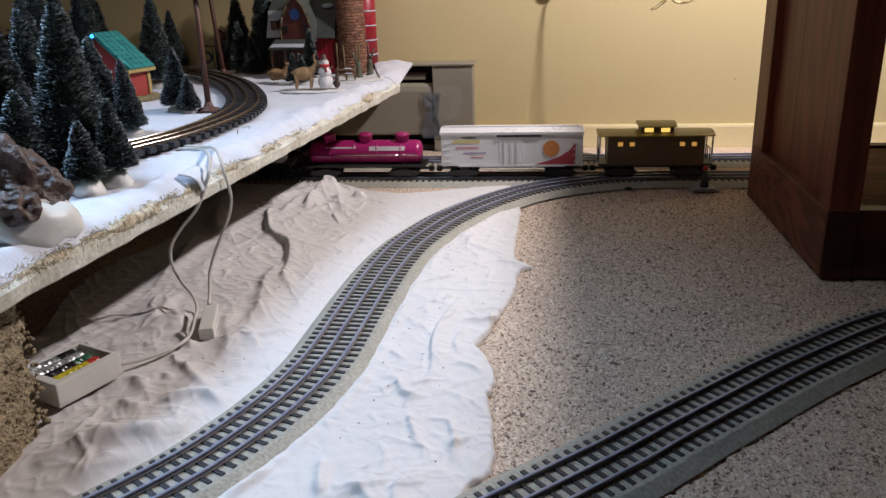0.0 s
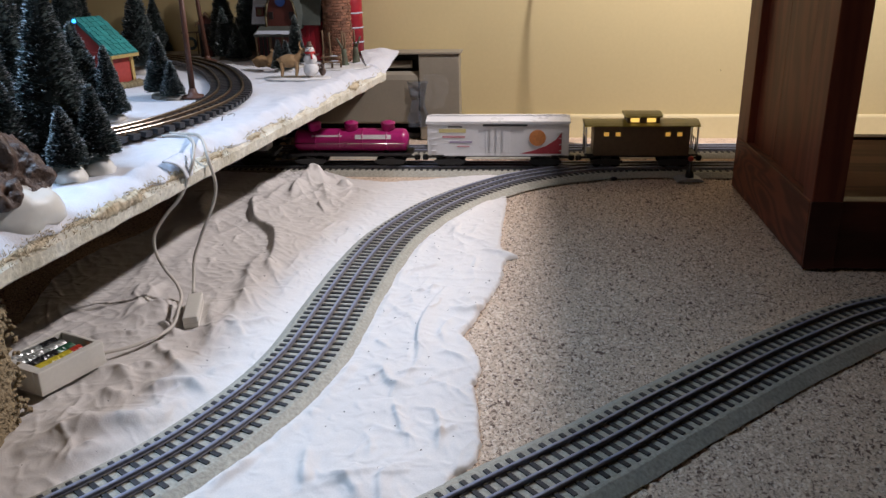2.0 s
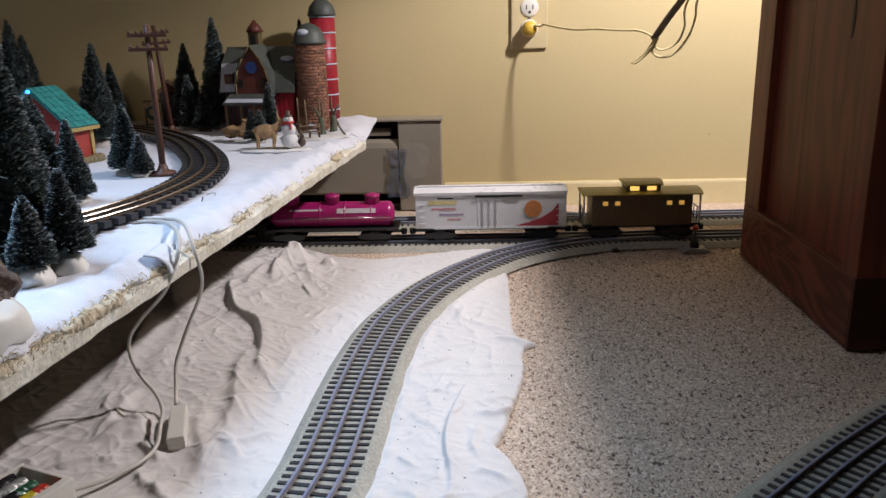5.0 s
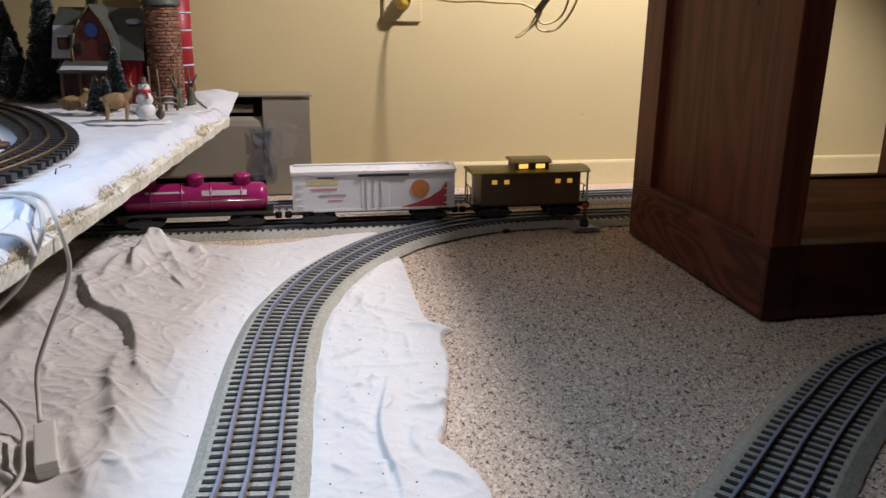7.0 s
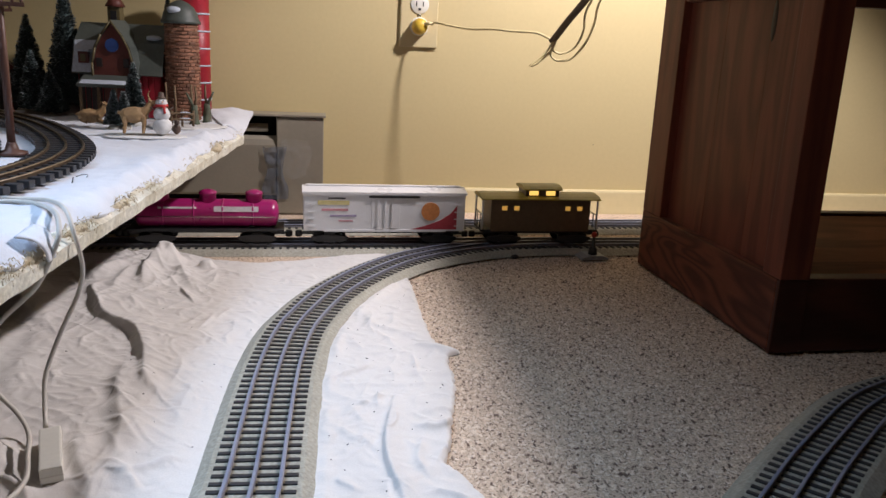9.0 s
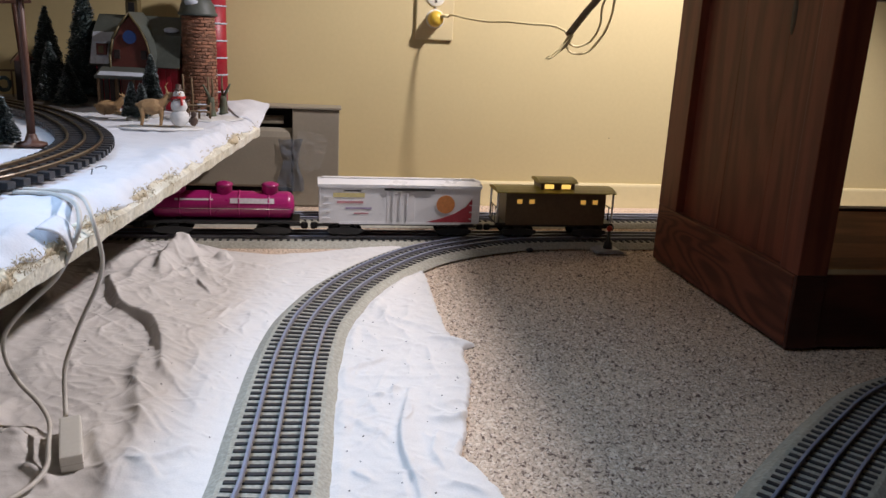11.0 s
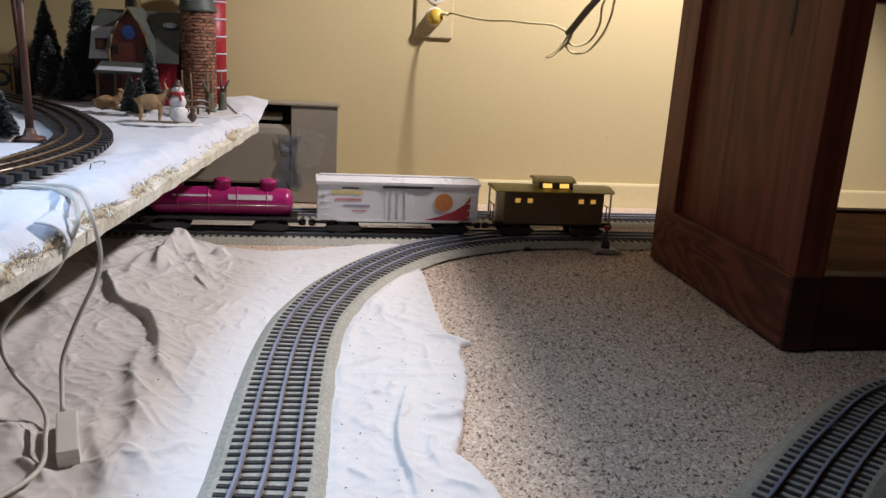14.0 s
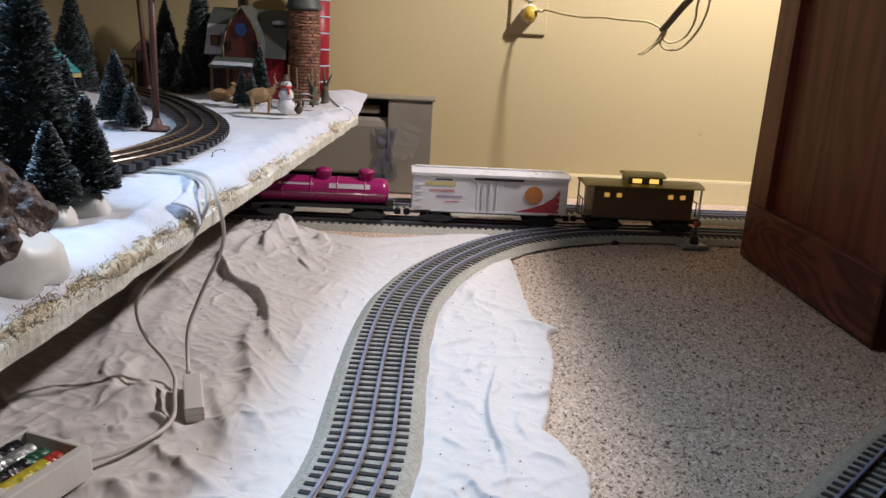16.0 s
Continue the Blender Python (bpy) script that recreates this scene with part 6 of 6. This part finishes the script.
M_PALEPURPLE = mat("mark_pale_purple", (0.40, 0.33, 0.48), 0.45, bump=0)
M_MARKRED = mat("mark_red", (0.45, 0.05, 0.07), 0.45, bump=0)
M_MARKORANGE = mat("mark_orange", (0.66, 0.25, 0.08), 0.45, bump=0)
M_PALE = mat("mark_pale", (0.62, 0.55, 0.58), 0.45, bump=0)
M_COAL = mat("coal_black", (0.016, 0.016, 0.017), 0.5, fine=160, bump=0.8, depth=0.003)
M_HEADLIGHT = mat("headlight_glass", (0.95, 0.9, 0.75), 0.2, bump=0, glow=(1.0, 0.9, 0.62, 3.0))
RAILTOP = 0.0137


def wheelset(tr, x, gauge=0.0195):
    for s in (-1, 1):
        bm = bmesh.new()
        lathe(bm, [(0.002, -0.0022), (0.0088, -0.0022), (0.0090, 0.0012), (0.0102, 0.0016), (0.0102, 0.0030), (0.002, 0.0030)], 16,
              Matrix.Translation((x, s * (gauge + 0.0005), 0.0090)) @ Matrix.Rotation(s * math.pi / 2, 4, "X"))
        part("wheel", bm, M_BLACKGLOSS, tr)
    bm = bmesh.new()
    tube(bm, [(x, -gauge, 0.009), (x, gauge, 0.009)], 0.0018, 8)
    part("axle", bm, M_BLACK, tr)


def chassis(ob, length, label=""):
    """Underframe, two trucks with wheels, couplers."""
    part("underframe", box(-length / 2 + 0.006, length / 2 - 0.006, -0.019, 0.019, 0.0165, 0.0215, bevel=0.0008), M_BLACK, ob)
    for s in (-1, 1):
        cx = s * (length / 2 - 0.040)
        bm = bmesh.new()
        for k in (-1, 1):
            prism(bm, [(cx - 0.028, 0.0075), (cx - 0.020, 0.0045), (cx - 0.008, 0.0045), (cx - 0.004, 0.0028), (cx + 0.004, 0.0028), (cx + 0.008, 0.0045), (cx + 0.020, 0.0045), (cx + 0.028, 0.0075),
                       (cx + 0.028, 0.0120), (cx + 0.010, 0.0145), (cx - 0.010, 0.0145), (cx - 0.028, 0.0120)], k * 0.0245 - 0.0014, k * 0.0245 + 0.0014)
        bx(bm, cx - 0.008, cx + 0.008, -0.024, 0.024, 0.0095, 0.0170)
        tr = part("truck", bm, M_BLACK, ob)
        for k in (-0.016, 0.016):
            wheelset(tr, cx + k)
        bm = bmesh.new()
        bx(bm, min(cx, s * (length / 2 + 0.006)), max(cx, s * (length / 2 + 0.006)), -0.003, 0.003, 0.0105, 0.0140)
        lathe(bm, [(0.0050, 0.0070), (0.0056, 0.0100), (0.0056, 0.0140), (0.0040, 0.0165)], 10, Matrix.Translation((s * (length / 2 + 0.007), 0, 0)))
        part("coupler", bm, M_BLACK, ob)


def car(name, x, track_y, label, category="toy train car", group="train cars on the floor tracks"):
    slope = math.degrees(math.atan(track_y(1) - track_y(0)))
    return thing(name, pose(x, track_y(x), RAILTOP, 0, 0, slope), label, category, group)


def boxcar(x, track_y, length, paint, roof, label, marks):
    ob = car("toy_boxcar", x, track_y, label)
    h0, h1, w = 0.0220, 0.0800, 0.0285
    part("body", box(-length / 2, length / 2, -w, w, h0, h1, bevel=0.0012), paint, ob)
    bm = bmesh.new()
    prism(bm, [(-w - 0.002, h1 - 0.001), (w + 0.002, h1 - 0.001), (w + 0.002, h1 + 0.003), (0.004, h1 + 0.0075), (-0.004, h1 + 0.0075), (-w - 0.002, h1 + 0.003)], -length / 2 - 0.002, length / 2 + 0.002,
          m=Matrix(((0, 1, 0, 0), (1, 0, 0, 0), (0, 0, 1, 0), (0, 0, 0, 1))))
    top = part("roof", bm, roof, ob)
    part("roof_walk", box(-length / 2 + 0.004, length / 2 - 0.004, -0.005, 0.005, h1 + 0.0078, h1 + 0.0092), roof, top)
    for s in (-1, 1):
        door = part("sliding_door", box(-0.022, 0.022, s * w - 0.0005, s * w + 0.0016, h0 + 0.004, h1 - 0.006, bevel=0.0006), paint, ob)
        for k in (-0.011, 0.0, 0.011):
            part("door_rib", box(k - 0.0006, k + 0.0006, s * (w + 0.0017) - 0.0005, s * (w + 0.0017) + 0.0005, h0 + 0.007, h1 - 0.009), paint, door)
        part("door_track", box(-0.026, 0.052, s * (w + 0.0012) - 0.0012, s * (w + 0.0012) + 0.0012, h1 - 0.0055, h1 - 0.0025), M_BLACK, ob)
        part("sill", box(-length / 2 + 0.03, length / 2 - 0.03, s * (w + 0.0004) - 0.0006, s * (w + 0.0004) + 0.0006, h0 - 0.001, h0 + 0.0025), roof, ob)
        for e in (-1, 1):
            for z in (0.030, 0.041, 0.052, 0.063):
                part("ladder_rung", box(e * (length / 2 - 0.012) - 0.005, e * (length / 2 - 0.012) + 0.005, s * (w + 0.001) - 0.0006, s * (w + 0.001) + 0.0006, z, z + 0.0012), paint, ob)
        for x0, x1, z0, z1, m in marks:
            part("side_marking", box(s * -1 * x0 if s > 0 else x0, s * -1 * x1 if s > 0 else x1, s * (w + 0.0003) - 0.00025, s * (w + 0.0003) + 0.00025, z0, z1), m, ob)
    chassis(ob, length)
    return ob


def swoosh(ob, w):
    """A red wedge and an orange disc on the side of the white boxcar."""
    for s in (-1, 1):
        bm = bmesh.new()
        prism(bm, [(0.040, 0.0250), (0.112, 0.0250), (0.112, 0.063), (0.102, 0.050), (0.085, 0.039), (0.062, 0.0305)], s * (w + 0.0004) - 0.00025, s * (w + 0.0004) + 0.00025)
        part("side_marking", bm, M_MARKRED, ob)
        bm = bmesh.new()
        lathe(bm, [(0.0005, -0.0003), (0.0145, -0.0003), (0.0145, 0.0003), (0.0005, 0.0003)], 24, Matrix.Translation((0.070, s * (w + 0.0008), 0.0535)) @ Matrix.Rotation(math.pi / 2, 4, "X"))
        for f in bm.faces:
            f.smooth = False
        part("side_marking", bm, M_MARKORANGE, ob)


def tank_car(x, track_y, length, paint, lower, domes, label, plates=(), r=0.0215, zc=0.0430):
    ob = car("toy_tank_car", x, track_y, label)
    turn = Matrix.Rotation(math.pi / 2, 4, "Y")
    half = length / 2 - 0.008
    bm = bmesh.new()
    lathe(bm, [(0.001, -half), (r * 0.6, -half + 0.001), (r * 0.92, -half + 0.005), (r, -half + 0.011), (r, half - 0.011), (r * 0.92, half - 0.005), (r * 0.6, half - 0.001), (0.001, half)], 28, Matrix.Translation((0, 0, zc)) @ turn)
    if lower is not paint:
        for f in bm.faces:
            f.material_index = 1 if f.calc_center_median().z < zc + 0.004 else 0
    tank = part("tank", bm, (paint, lower), ob)
    for k in (-0.62, -0.2, 0.2, 0.62):
        bm = bmesh.new()
        lathe(bm, [(r + 0.0001, 0), (r + 0.0009, 0.0002), (r + 0.0009, 0.0026), (r + 0.0001, 0.0028)], 28, Matrix.Translation((k * half, 0, zc)) @ turn, caps=False)
        part("band", bm, lower, tank)
    for k in domes:
        bm = bmesh.new()
        lathe(bm, [(0.0125, zc + r - 0.004), (0.0120, zc + r + 0.008), (0.0135, zc + r + 0.009), (0.0125, zc + r + 0.012), (0.006, zc + r + 0.0145), (0.001, zc + r + 0.015)], 20, Matrix.Translation((k, 0, 0)))
        part("dome", bm, paint, tank)
    part("deck", box(-length / 2, length / 2, -0.0270, 0.0270, 0.0205, 0.0235, bevel=0.0006), M_BLACK, ob)
    for s in (-1, 1):
        bm = bmesh.new()
        tube(bm, [(-half + 0.004, s * (r + 0.003), zc - 0.001), (half - 0.004, s * (r + 0.003), zc - 0.001)], 0.0007, 6)
        part("handrail", bm, M_CHROME, ob)
        for x0, x1, z0, z1, m in plates:
            dz = (z0 + z1) / 2 - zc
            y = s * (math.sqrt(max(1e-6, r * r - dz * dz)) + 0.0003)
            pl = part("side_marking", box(x0, x1, -0.0003, 0.0003, (z0 - z1) / 2, (z1 - z0) / 2), m, ob)
            pl.matrix_local = Matrix.Translation((0, y, zc + dz)) @ Matrix.Rotation(-s * -math.asin(dz / r), 4, "X")
        for e in (-1, 1):
            part("saddle", box(e * half * 0.62 - 0.004, e * half * 0.62 + 0.004, s * 0.012 - 0.003, s * 0.012 + 0.003, 0.0235, zc - r * 0.74), M_BLACK, ob)
    chassis(ob, length)
    return ob


def gondola(x, track_y, length, label):
    ob = car("toy_gondola", x, track_y, label)
    w, h0, h1 = 0.0275, 0.0195, 0.0530
    part("floor_plate", box(-length / 2, length / 2, -w, w, h0, h0 + 0.003), M_CARRED, ob)
    for s in (-1, 1):
        side = part("side_wall", box(-length / 2, length / 2, s * w - 0.0014, s * w + 0.0014, h0, h1, bevel=0.0006), M_CARRED, ob)
        part("top_rim", box(-length / 2, length / 2, s * w - 0.0024, s * w + 0.0024, h1, h1 + 0.0022, bevel=0.0006), M_CARRED, side)
        n = 9
        for k in range(n):
            xk = -length / 2 + length * (k + 0.5) / n
            part("side_rib", box(xk - 0.0013, xk + 0.0013, s * (w + 0.0018) - 0.0008, s * (w + 0.0018) + 0.0008, h0 + 0.002, h1), M_CARRED, side)
        part("end_wall", box(s * (length / 2 - 0.0014) - 0.0014, s * (length / 2 - 0.0014) + 0.0014, -w + 0.0015, w - 0.0015, h0, h1, bevel=0.0006), M_CARRED, ob)
    part("lower_frame", box(-length / 2 + 0.004, length / 2 - 0.004, -w + 0.001, w - 0.001, 0.0140, h0), M_BLACK, ob)
    chassis(ob, length)
    return ob


def caboose(m, label, body, roof, group):
    ob = thing("toy_caboose", m, label, "toy train car", group)
    L, w, h0, h1 = 0.197, 0.0270, 0.0215, 0.0730
    part("body", box(-L / 2 + 0.016, L / 2 - 0.016, -w, w, h0, h1, bevel=0.001), body, ob)
    crown = [(-w - 0.003, h1), (w + 0.003, h1), (w + 0.0030, h1 + 0.0018), (0.020, h1 + 0.0050), (0.008, h1 + 0.0070), (-0.008, h1 + 0.0070), (-0.020, h1 + 0.0050), (-w - 0.0030, h1 + 0.0018)]
    across = Matrix(((0, 1, 0, 0), (1, 0, 0, 0), (0, 0, 1, 0), (0, 0, 0, 1)))
    bm = bmesh.new()
    prism(bm, crown, -L / 2, L / 2, m=across)
    part("roof", bm, roof, ob)
    c0, c1, ch = -0.026, 0.030, h1 + 0.0160
    cup_ = part("cupola", box(c0, c1, -0.021, 0.021, h1 + 0.004, ch, bevel=0.001), body, ob)
    bm = bmesh.new()
    prism(bm, [(-0.0245, ch - 0.001), (0.0245, ch - 0.001), (0.0245, ch + 0.0010), (0.016, ch + 0.0042), (0.006, ch + 0.0056), (-0.006, ch + 0.0056), (-0.016, ch + 0.0042), (-0.0245, ch + 0.0010)], c0 - 0.004, c1 + 0.004, m=across)
    part("cupola_roof", bm, roof, cup_)
    for s in (-1, 1):
        for x0 in (-0.020, 0.008):
            part("lit_pane", box(x0, x0 + 0.015, s * 0.0211 - 0.0005, s * 0.0211 + 0.0005, h1 + 0.0065, h1 + 0.0135), M_LITWIN, cup_)
        for x0 in (-0.065, -0.045, 0.040, 0.060):
            part("lit_pane", box(x0, x0 + 0.0085, s * (w + 0.0002) - 0.0005, s * (w + 0.0002) + 0.0005, 0.0560, 0.0630), M_DIMWIN, ob)
            part("window_frame", box(x0 - 0.0018, x0 + 0.0103, s * (w + 0.0001) - 0.0003, s * (w + 0.0001) + 0.0003, 0.0540, 0.0650), body, ob)
        part("end_platform", box(s * L / 2 - (0.017 if s > 0 else -0.001), s * L / 2 + (0.017 if s < 0 else -0.001), -w, w, h0, h0 + 0.003), M_BLACK, ob)
        for y in (-0.024, -0.009, 0.009, 0.024):
            bm = bmesh.new()
            tube(bm, [(s * (L / 2 - 0.003), y, h0 + 0.003), (s * (L / 2 - 0.003), y, h1 if abs(y) > 0.02 else 0.048)], 0.0016 if abs(y) > 0.02 else 0.0009, 8)
            part("rail_post", bm, M_CARWHITE if abs(y) > 0.02 else M_BLACK, ob)
        bm = bmesh.new()
        tube(bm, [(s * (L / 2 - 0.003), -0.024, 0.048), (s * (L / 2 - 0.003), 0.024, 0.048)], 0.0009, 6)
        part("handrail", bm, M_BLACK, ob)
    chassis(ob, L)
    return ob


# ---- train on the nearer floor track ----
near_slope = math.degrees(math.atan(0.017))
caboose(pose(0.2010, NEAR_Y(0.2010), RAILTOP, 0, 0, near_slope), "yellow toy caboose, body shaded to olive brown, yellow roof, glowing windows", M_OLIVE_SHADED, M_OLIVEROOF, "train cars on the floor tracks")
white = boxcar(-0.049, NEAR_Y, 0.250, M_CARWHITE, M_CARWHITE, "white toy boxcar with an orange disc and red wedge",
               [(-0.104, -0.056, 0.063, 0.0695, M_PALEYELLOW), (-0.098, -0.058, 0.0535, 0.0570, M_PALERED), (-0.085, -0.045, 0.0445, 0.0475, M_PALEPURPLE), (-0.072, -0.050, 0.0370, 0.0390, M_PALERED), (-0.088, -0.062, 0.0720, 0.0740, M_BLACK)])
swoosh(white, 0.0285)
tank_car(-0.316, NEAR_Y, 0.226, M_MAGENTA, M_MAGENTA, (-0.068, 0.0, 0.068), "magenta toy tank car with three domes",
         [(0.010, 0.075, 0.0490, 0.0570, M_PALE), (-0.070, -0.015, 0.0530, 0.0560, M_PALE)])
flat = car("toy_flat_car", -0.575, NEAR_Y, "toy flat car carrying a long white load")
part("deck", box(-0.120, 0.120, -0.027, 0.027, 0.0215, 0.0255, bevel=0.0008), M_BLACK, flat)
part("white_load", box(-0.105, 0.105, -0.018, 0.018, 0.0256, 0.0400, bevel=0.004), M_CARWHITE, flat)
for sx in (-0.08, 0.0, 0.08):
    for sy in (-1, 1):
        part("stake", box(sx - 0.0015, sx + 0.0015, sy * 0.0265 - 0.001, sy * 0.0265 + 0.001, 0.0215, 0.0380), M_BLACK, flat)
chassis(flat, 0.245)
boxcar(-0.835, NEAR_Y, 0.245, M_CARGREEN, M_CARGREEN, "bright green toy boxcar with pale panels", [(-0.105, -0.035, 0.029, 0.068, M_PALE), (0.055, 0.105, 0.029, 0.068, M_PALE), (-0.090, -0.050, 0.036, 0.052, M_MARKORANGE), (0.062, 0.098, 0.036, 0.052, M_MARKORANGE)])

# ---- train on the farther floor track ----
gondola(-0.815, FAR_Y, 0.220, "dark red open toy gondola with raised rims")
tank_car(-0.570, FAR_Y, 0.178, M_CARORANGE, M_CARBROWN, (0.0,), "orange and brown toy tank car with one dome", [(-0.030, 0.030, 0.0545, 0.0590, M_MARKRED)])
gondola(-0.050, FAR_Y, 0.220, "dark red open toy gondola with raised rims")
tank_car(-1.060, FAR_Y, 0.226, M_CARGREY, M_CARGREY, (0.0,), "dark grey toy tank car with one dome", [(0.03, 0.08, 0.050, 0.054, M_YELLOW)])


def tender(m, label, group, length=0.20):
    ob = thing("toy_tender", m, label, "toy train car", group)
    part("body", box(-length / 2, length / 2, -0.025, 0.025, 0.0165, 0.0600, bevel=0.0025), M_BLACKGLOSS, ob)
    for s in (-1, 1):
        part("side_marking", box(-0.045, 0.045, s * 0.0252 - 0.0003, s * 0.0252 + 0.0003, 0.040, 0.0425), M_PALE, ob)
        part("top_rim", box(-length / 2 + 0.004, length / 2 - 0.004, s * 0.0235 - 0.001, s * 0.0235 + 0.001, 0.0600, 0.0640), M_BLACKGLOSS, ob)
    bm = bmesh.new()
    rnd_ = random.Random(5)
    for k in range(70):
        blob(bm, (rnd_.uniform(-length * 0.42, length * 0.36), rnd_.uniform(-0.018, 0.018), 0.0605 + rnd_.uniform(0, 0.006)), rnd_.uniform(0.004, 0.007), 0, 0.7, 1, k)
    coal = part("coal_load", bm, M_COAL, ob)
    coal["kind"] = "stuff"
    chassis(ob, length)
    return ob


tender(pose(-1.095, NEAR_Y(-1.095), RAILTOP, 0, 0, near_slope), "black toy tender heaped with coal", "train cars on the floor tracks", 0.21)


# ---- steam engine on the platform ----
def steam_engine(m, label):
    ob = thing("toy_steam_engine", m, label, "toy locomotive")
    turn = Matrix.Rotation(math.pi / 2, 4, "Y")
    zc, r = 0.0500, 0.0205
    bm = bmesh.new()
    lathe(bm, [(0.002, 0.118), (0.011, 0.1175), (0.0150, 0.115), (0.0195, 0.112), (0.0205, 0.108), (r, 0.080), (r + 0.0008, 0.079), (r + 0.0008, 0.075), (r, 0.074), (r + 0.001, 0.0), (r + 0.002, -0.050), (0.002, -0.050)][::-1], 28, Matrix.Translation((0, 0, zc)) @ turn)
    part("boiler", bm, M_BLACKGLOSS, ob)
    bm = bmesh.new()
    lathe(bm, [(0.0060, 0.0), (0.0065, 0.002), (0.0065, 0.009), (0.0055, 0.010)], 16, Matrix.Translation((0.114, 0, zc + 0.002)) @ turn)
    head = part("headlight", bm, M_BLACK, ob)
    bm = bmesh.new()
    lathe(bm, [(0.0036, 0.0), (0.0036, 0.001), (0.002, 0.0020), (0.0005, 0.0022)], 16, Matrix.Translation((0.1236, 0, zc + 0.002)) @ turn)
    part("lens", bm, M_HEADLIGHT, head, "glowing headlight lens")
    for x, ra, h in ((0.095, 0.0065, 0.012), (0.050, 0.0095, 0.009), (0.010, 0.0085, 0.008)):
        bm = bmesh.new()
        lathe(bm, [(ra * 1.15, zc + r - 0.004), (ra, zc + r + 0.002), (ra, zc + r + h * 0.7), (ra * 0.7, zc + r + h), (0.001, zc + r + h)], 16, Matrix.Translation((x, 0, 0)))
        part("chimney" if x > 0.09 else "steam_dome", bm, M_BLACKGLOSS, ob)
    cab_ = part("cab", box(-0.098, -0.048, -0.027, 0.027, 0.024, 0.0800, bevel=0.002), M_BLACKGLOSS, ob)
    part("cab_roof", box(-0.106, -0.044, -0.029, 0.029, 0.0800, 0.0835, bevel=0.0015), M_BLACKGLOSS, cab_)
    for s in (-1, 1):
        part("running_board", box(-0.048, 0.106, s * 0.0255 - 0.004, s * 0.0255 + 0.004, 0.0370, 0.0390, bevel=0.0005), M_BLACK, ob)
        part("cab_window", box(-0.086, -0.062, s * 0.0270 - 0.0006, s * 0.0270 + 0.0006, 0.056, 0.073), M_DARK, cab_)
        part("cylinder_block", box(0.068, 0.098, s * 0.0245 - 0.006, s * 0.0245 + 0.006, 0.0100, 0.0290, bevel=0.003), M_BLACK, ob)
        for x in (-0.035, -0.002, 0.031):
            bm = bmesh.new()
            lathe(bm, [(0.002, -0.0025), (0.0140, -0.0025), (0.0143, 0.0012), (0.0156, 0.0016), (0.0156, 0.0030), (0.002, 0.0030)], 20, Matrix.Translation((x, s * 0.019, 0.0145)) @ Matrix.Rotation(s * math.pi / 2, 4, "X"))
            part("driving_wheel", bm, M_BLACKGLOSS, ob)
        bm = bmesh.new()
        bx(bm, -0.037, 0.034, s * 0.0235 - 0.001, s * 0.0235 + 0.001, 0.0080, 0.0115)
        bx(bm, -0.004, 0.080, s * 0.0260 - 0.001, s * 0.0260 + 0.001, 0.0105, 0.0135)
        part("side_rod", bm, M_CHROME, ob)
        bm = bmesh.new()
        tube(bm, [(-0.045, s * 0.0225, zc + 0.006), (0.106, s * 0.0225, zc + 0.006)], 0.0007, 6)
        part("handrail", bm, M_CHROME, ob)
        bm = bmesh.new()
        lathe(bm, [(0.002, -0.0022), (0.0080, -0.0022), (0.0092, 0.0016), (0.0092, 0.0030), (0.002, 0.0030)], 16, Matrix.Translation((0.083, s * 0.0165, 0.0085)) @ Matrix.Rotation(s * math.pi / 2, 4, "X"))
        part("pilot_wheel", bm, M_BLACKGLOSS, ob)
    part("main_frame", box(-0.095, 0.105, -0.012, 0.012, 0.010, 0.034), M_BLACK, ob)
    bm = bmesh.new()
    for k in range(-4, 5):
        tube(bm, [(0.102, k * 0.0048, 0.0260), (0.124 - abs(k) * 0.003, k * 0.0048, 0.0040)], 0.0013, 5)
    bx(bm, 0.100, 0.107, -0.024, 0.024, 0.023, 0.029)
    part("pilot", bm, M_BLACK, ob)
    return ob


TRAIL = TZ + 0.0015 + 0.001 + 0.0062 - 0.0004 + 0.0039
steam_engine(pose(-1.03, -0.054, TRAIL, 0, 0, -4), "black toy steam engine with a lit headlight on platform track")
tender(pose(-1.22, -0.044, TRAIL, 0, 0, -1), "black toy tender coupled behind a steam engine", "cars on the platform track", 0.15)
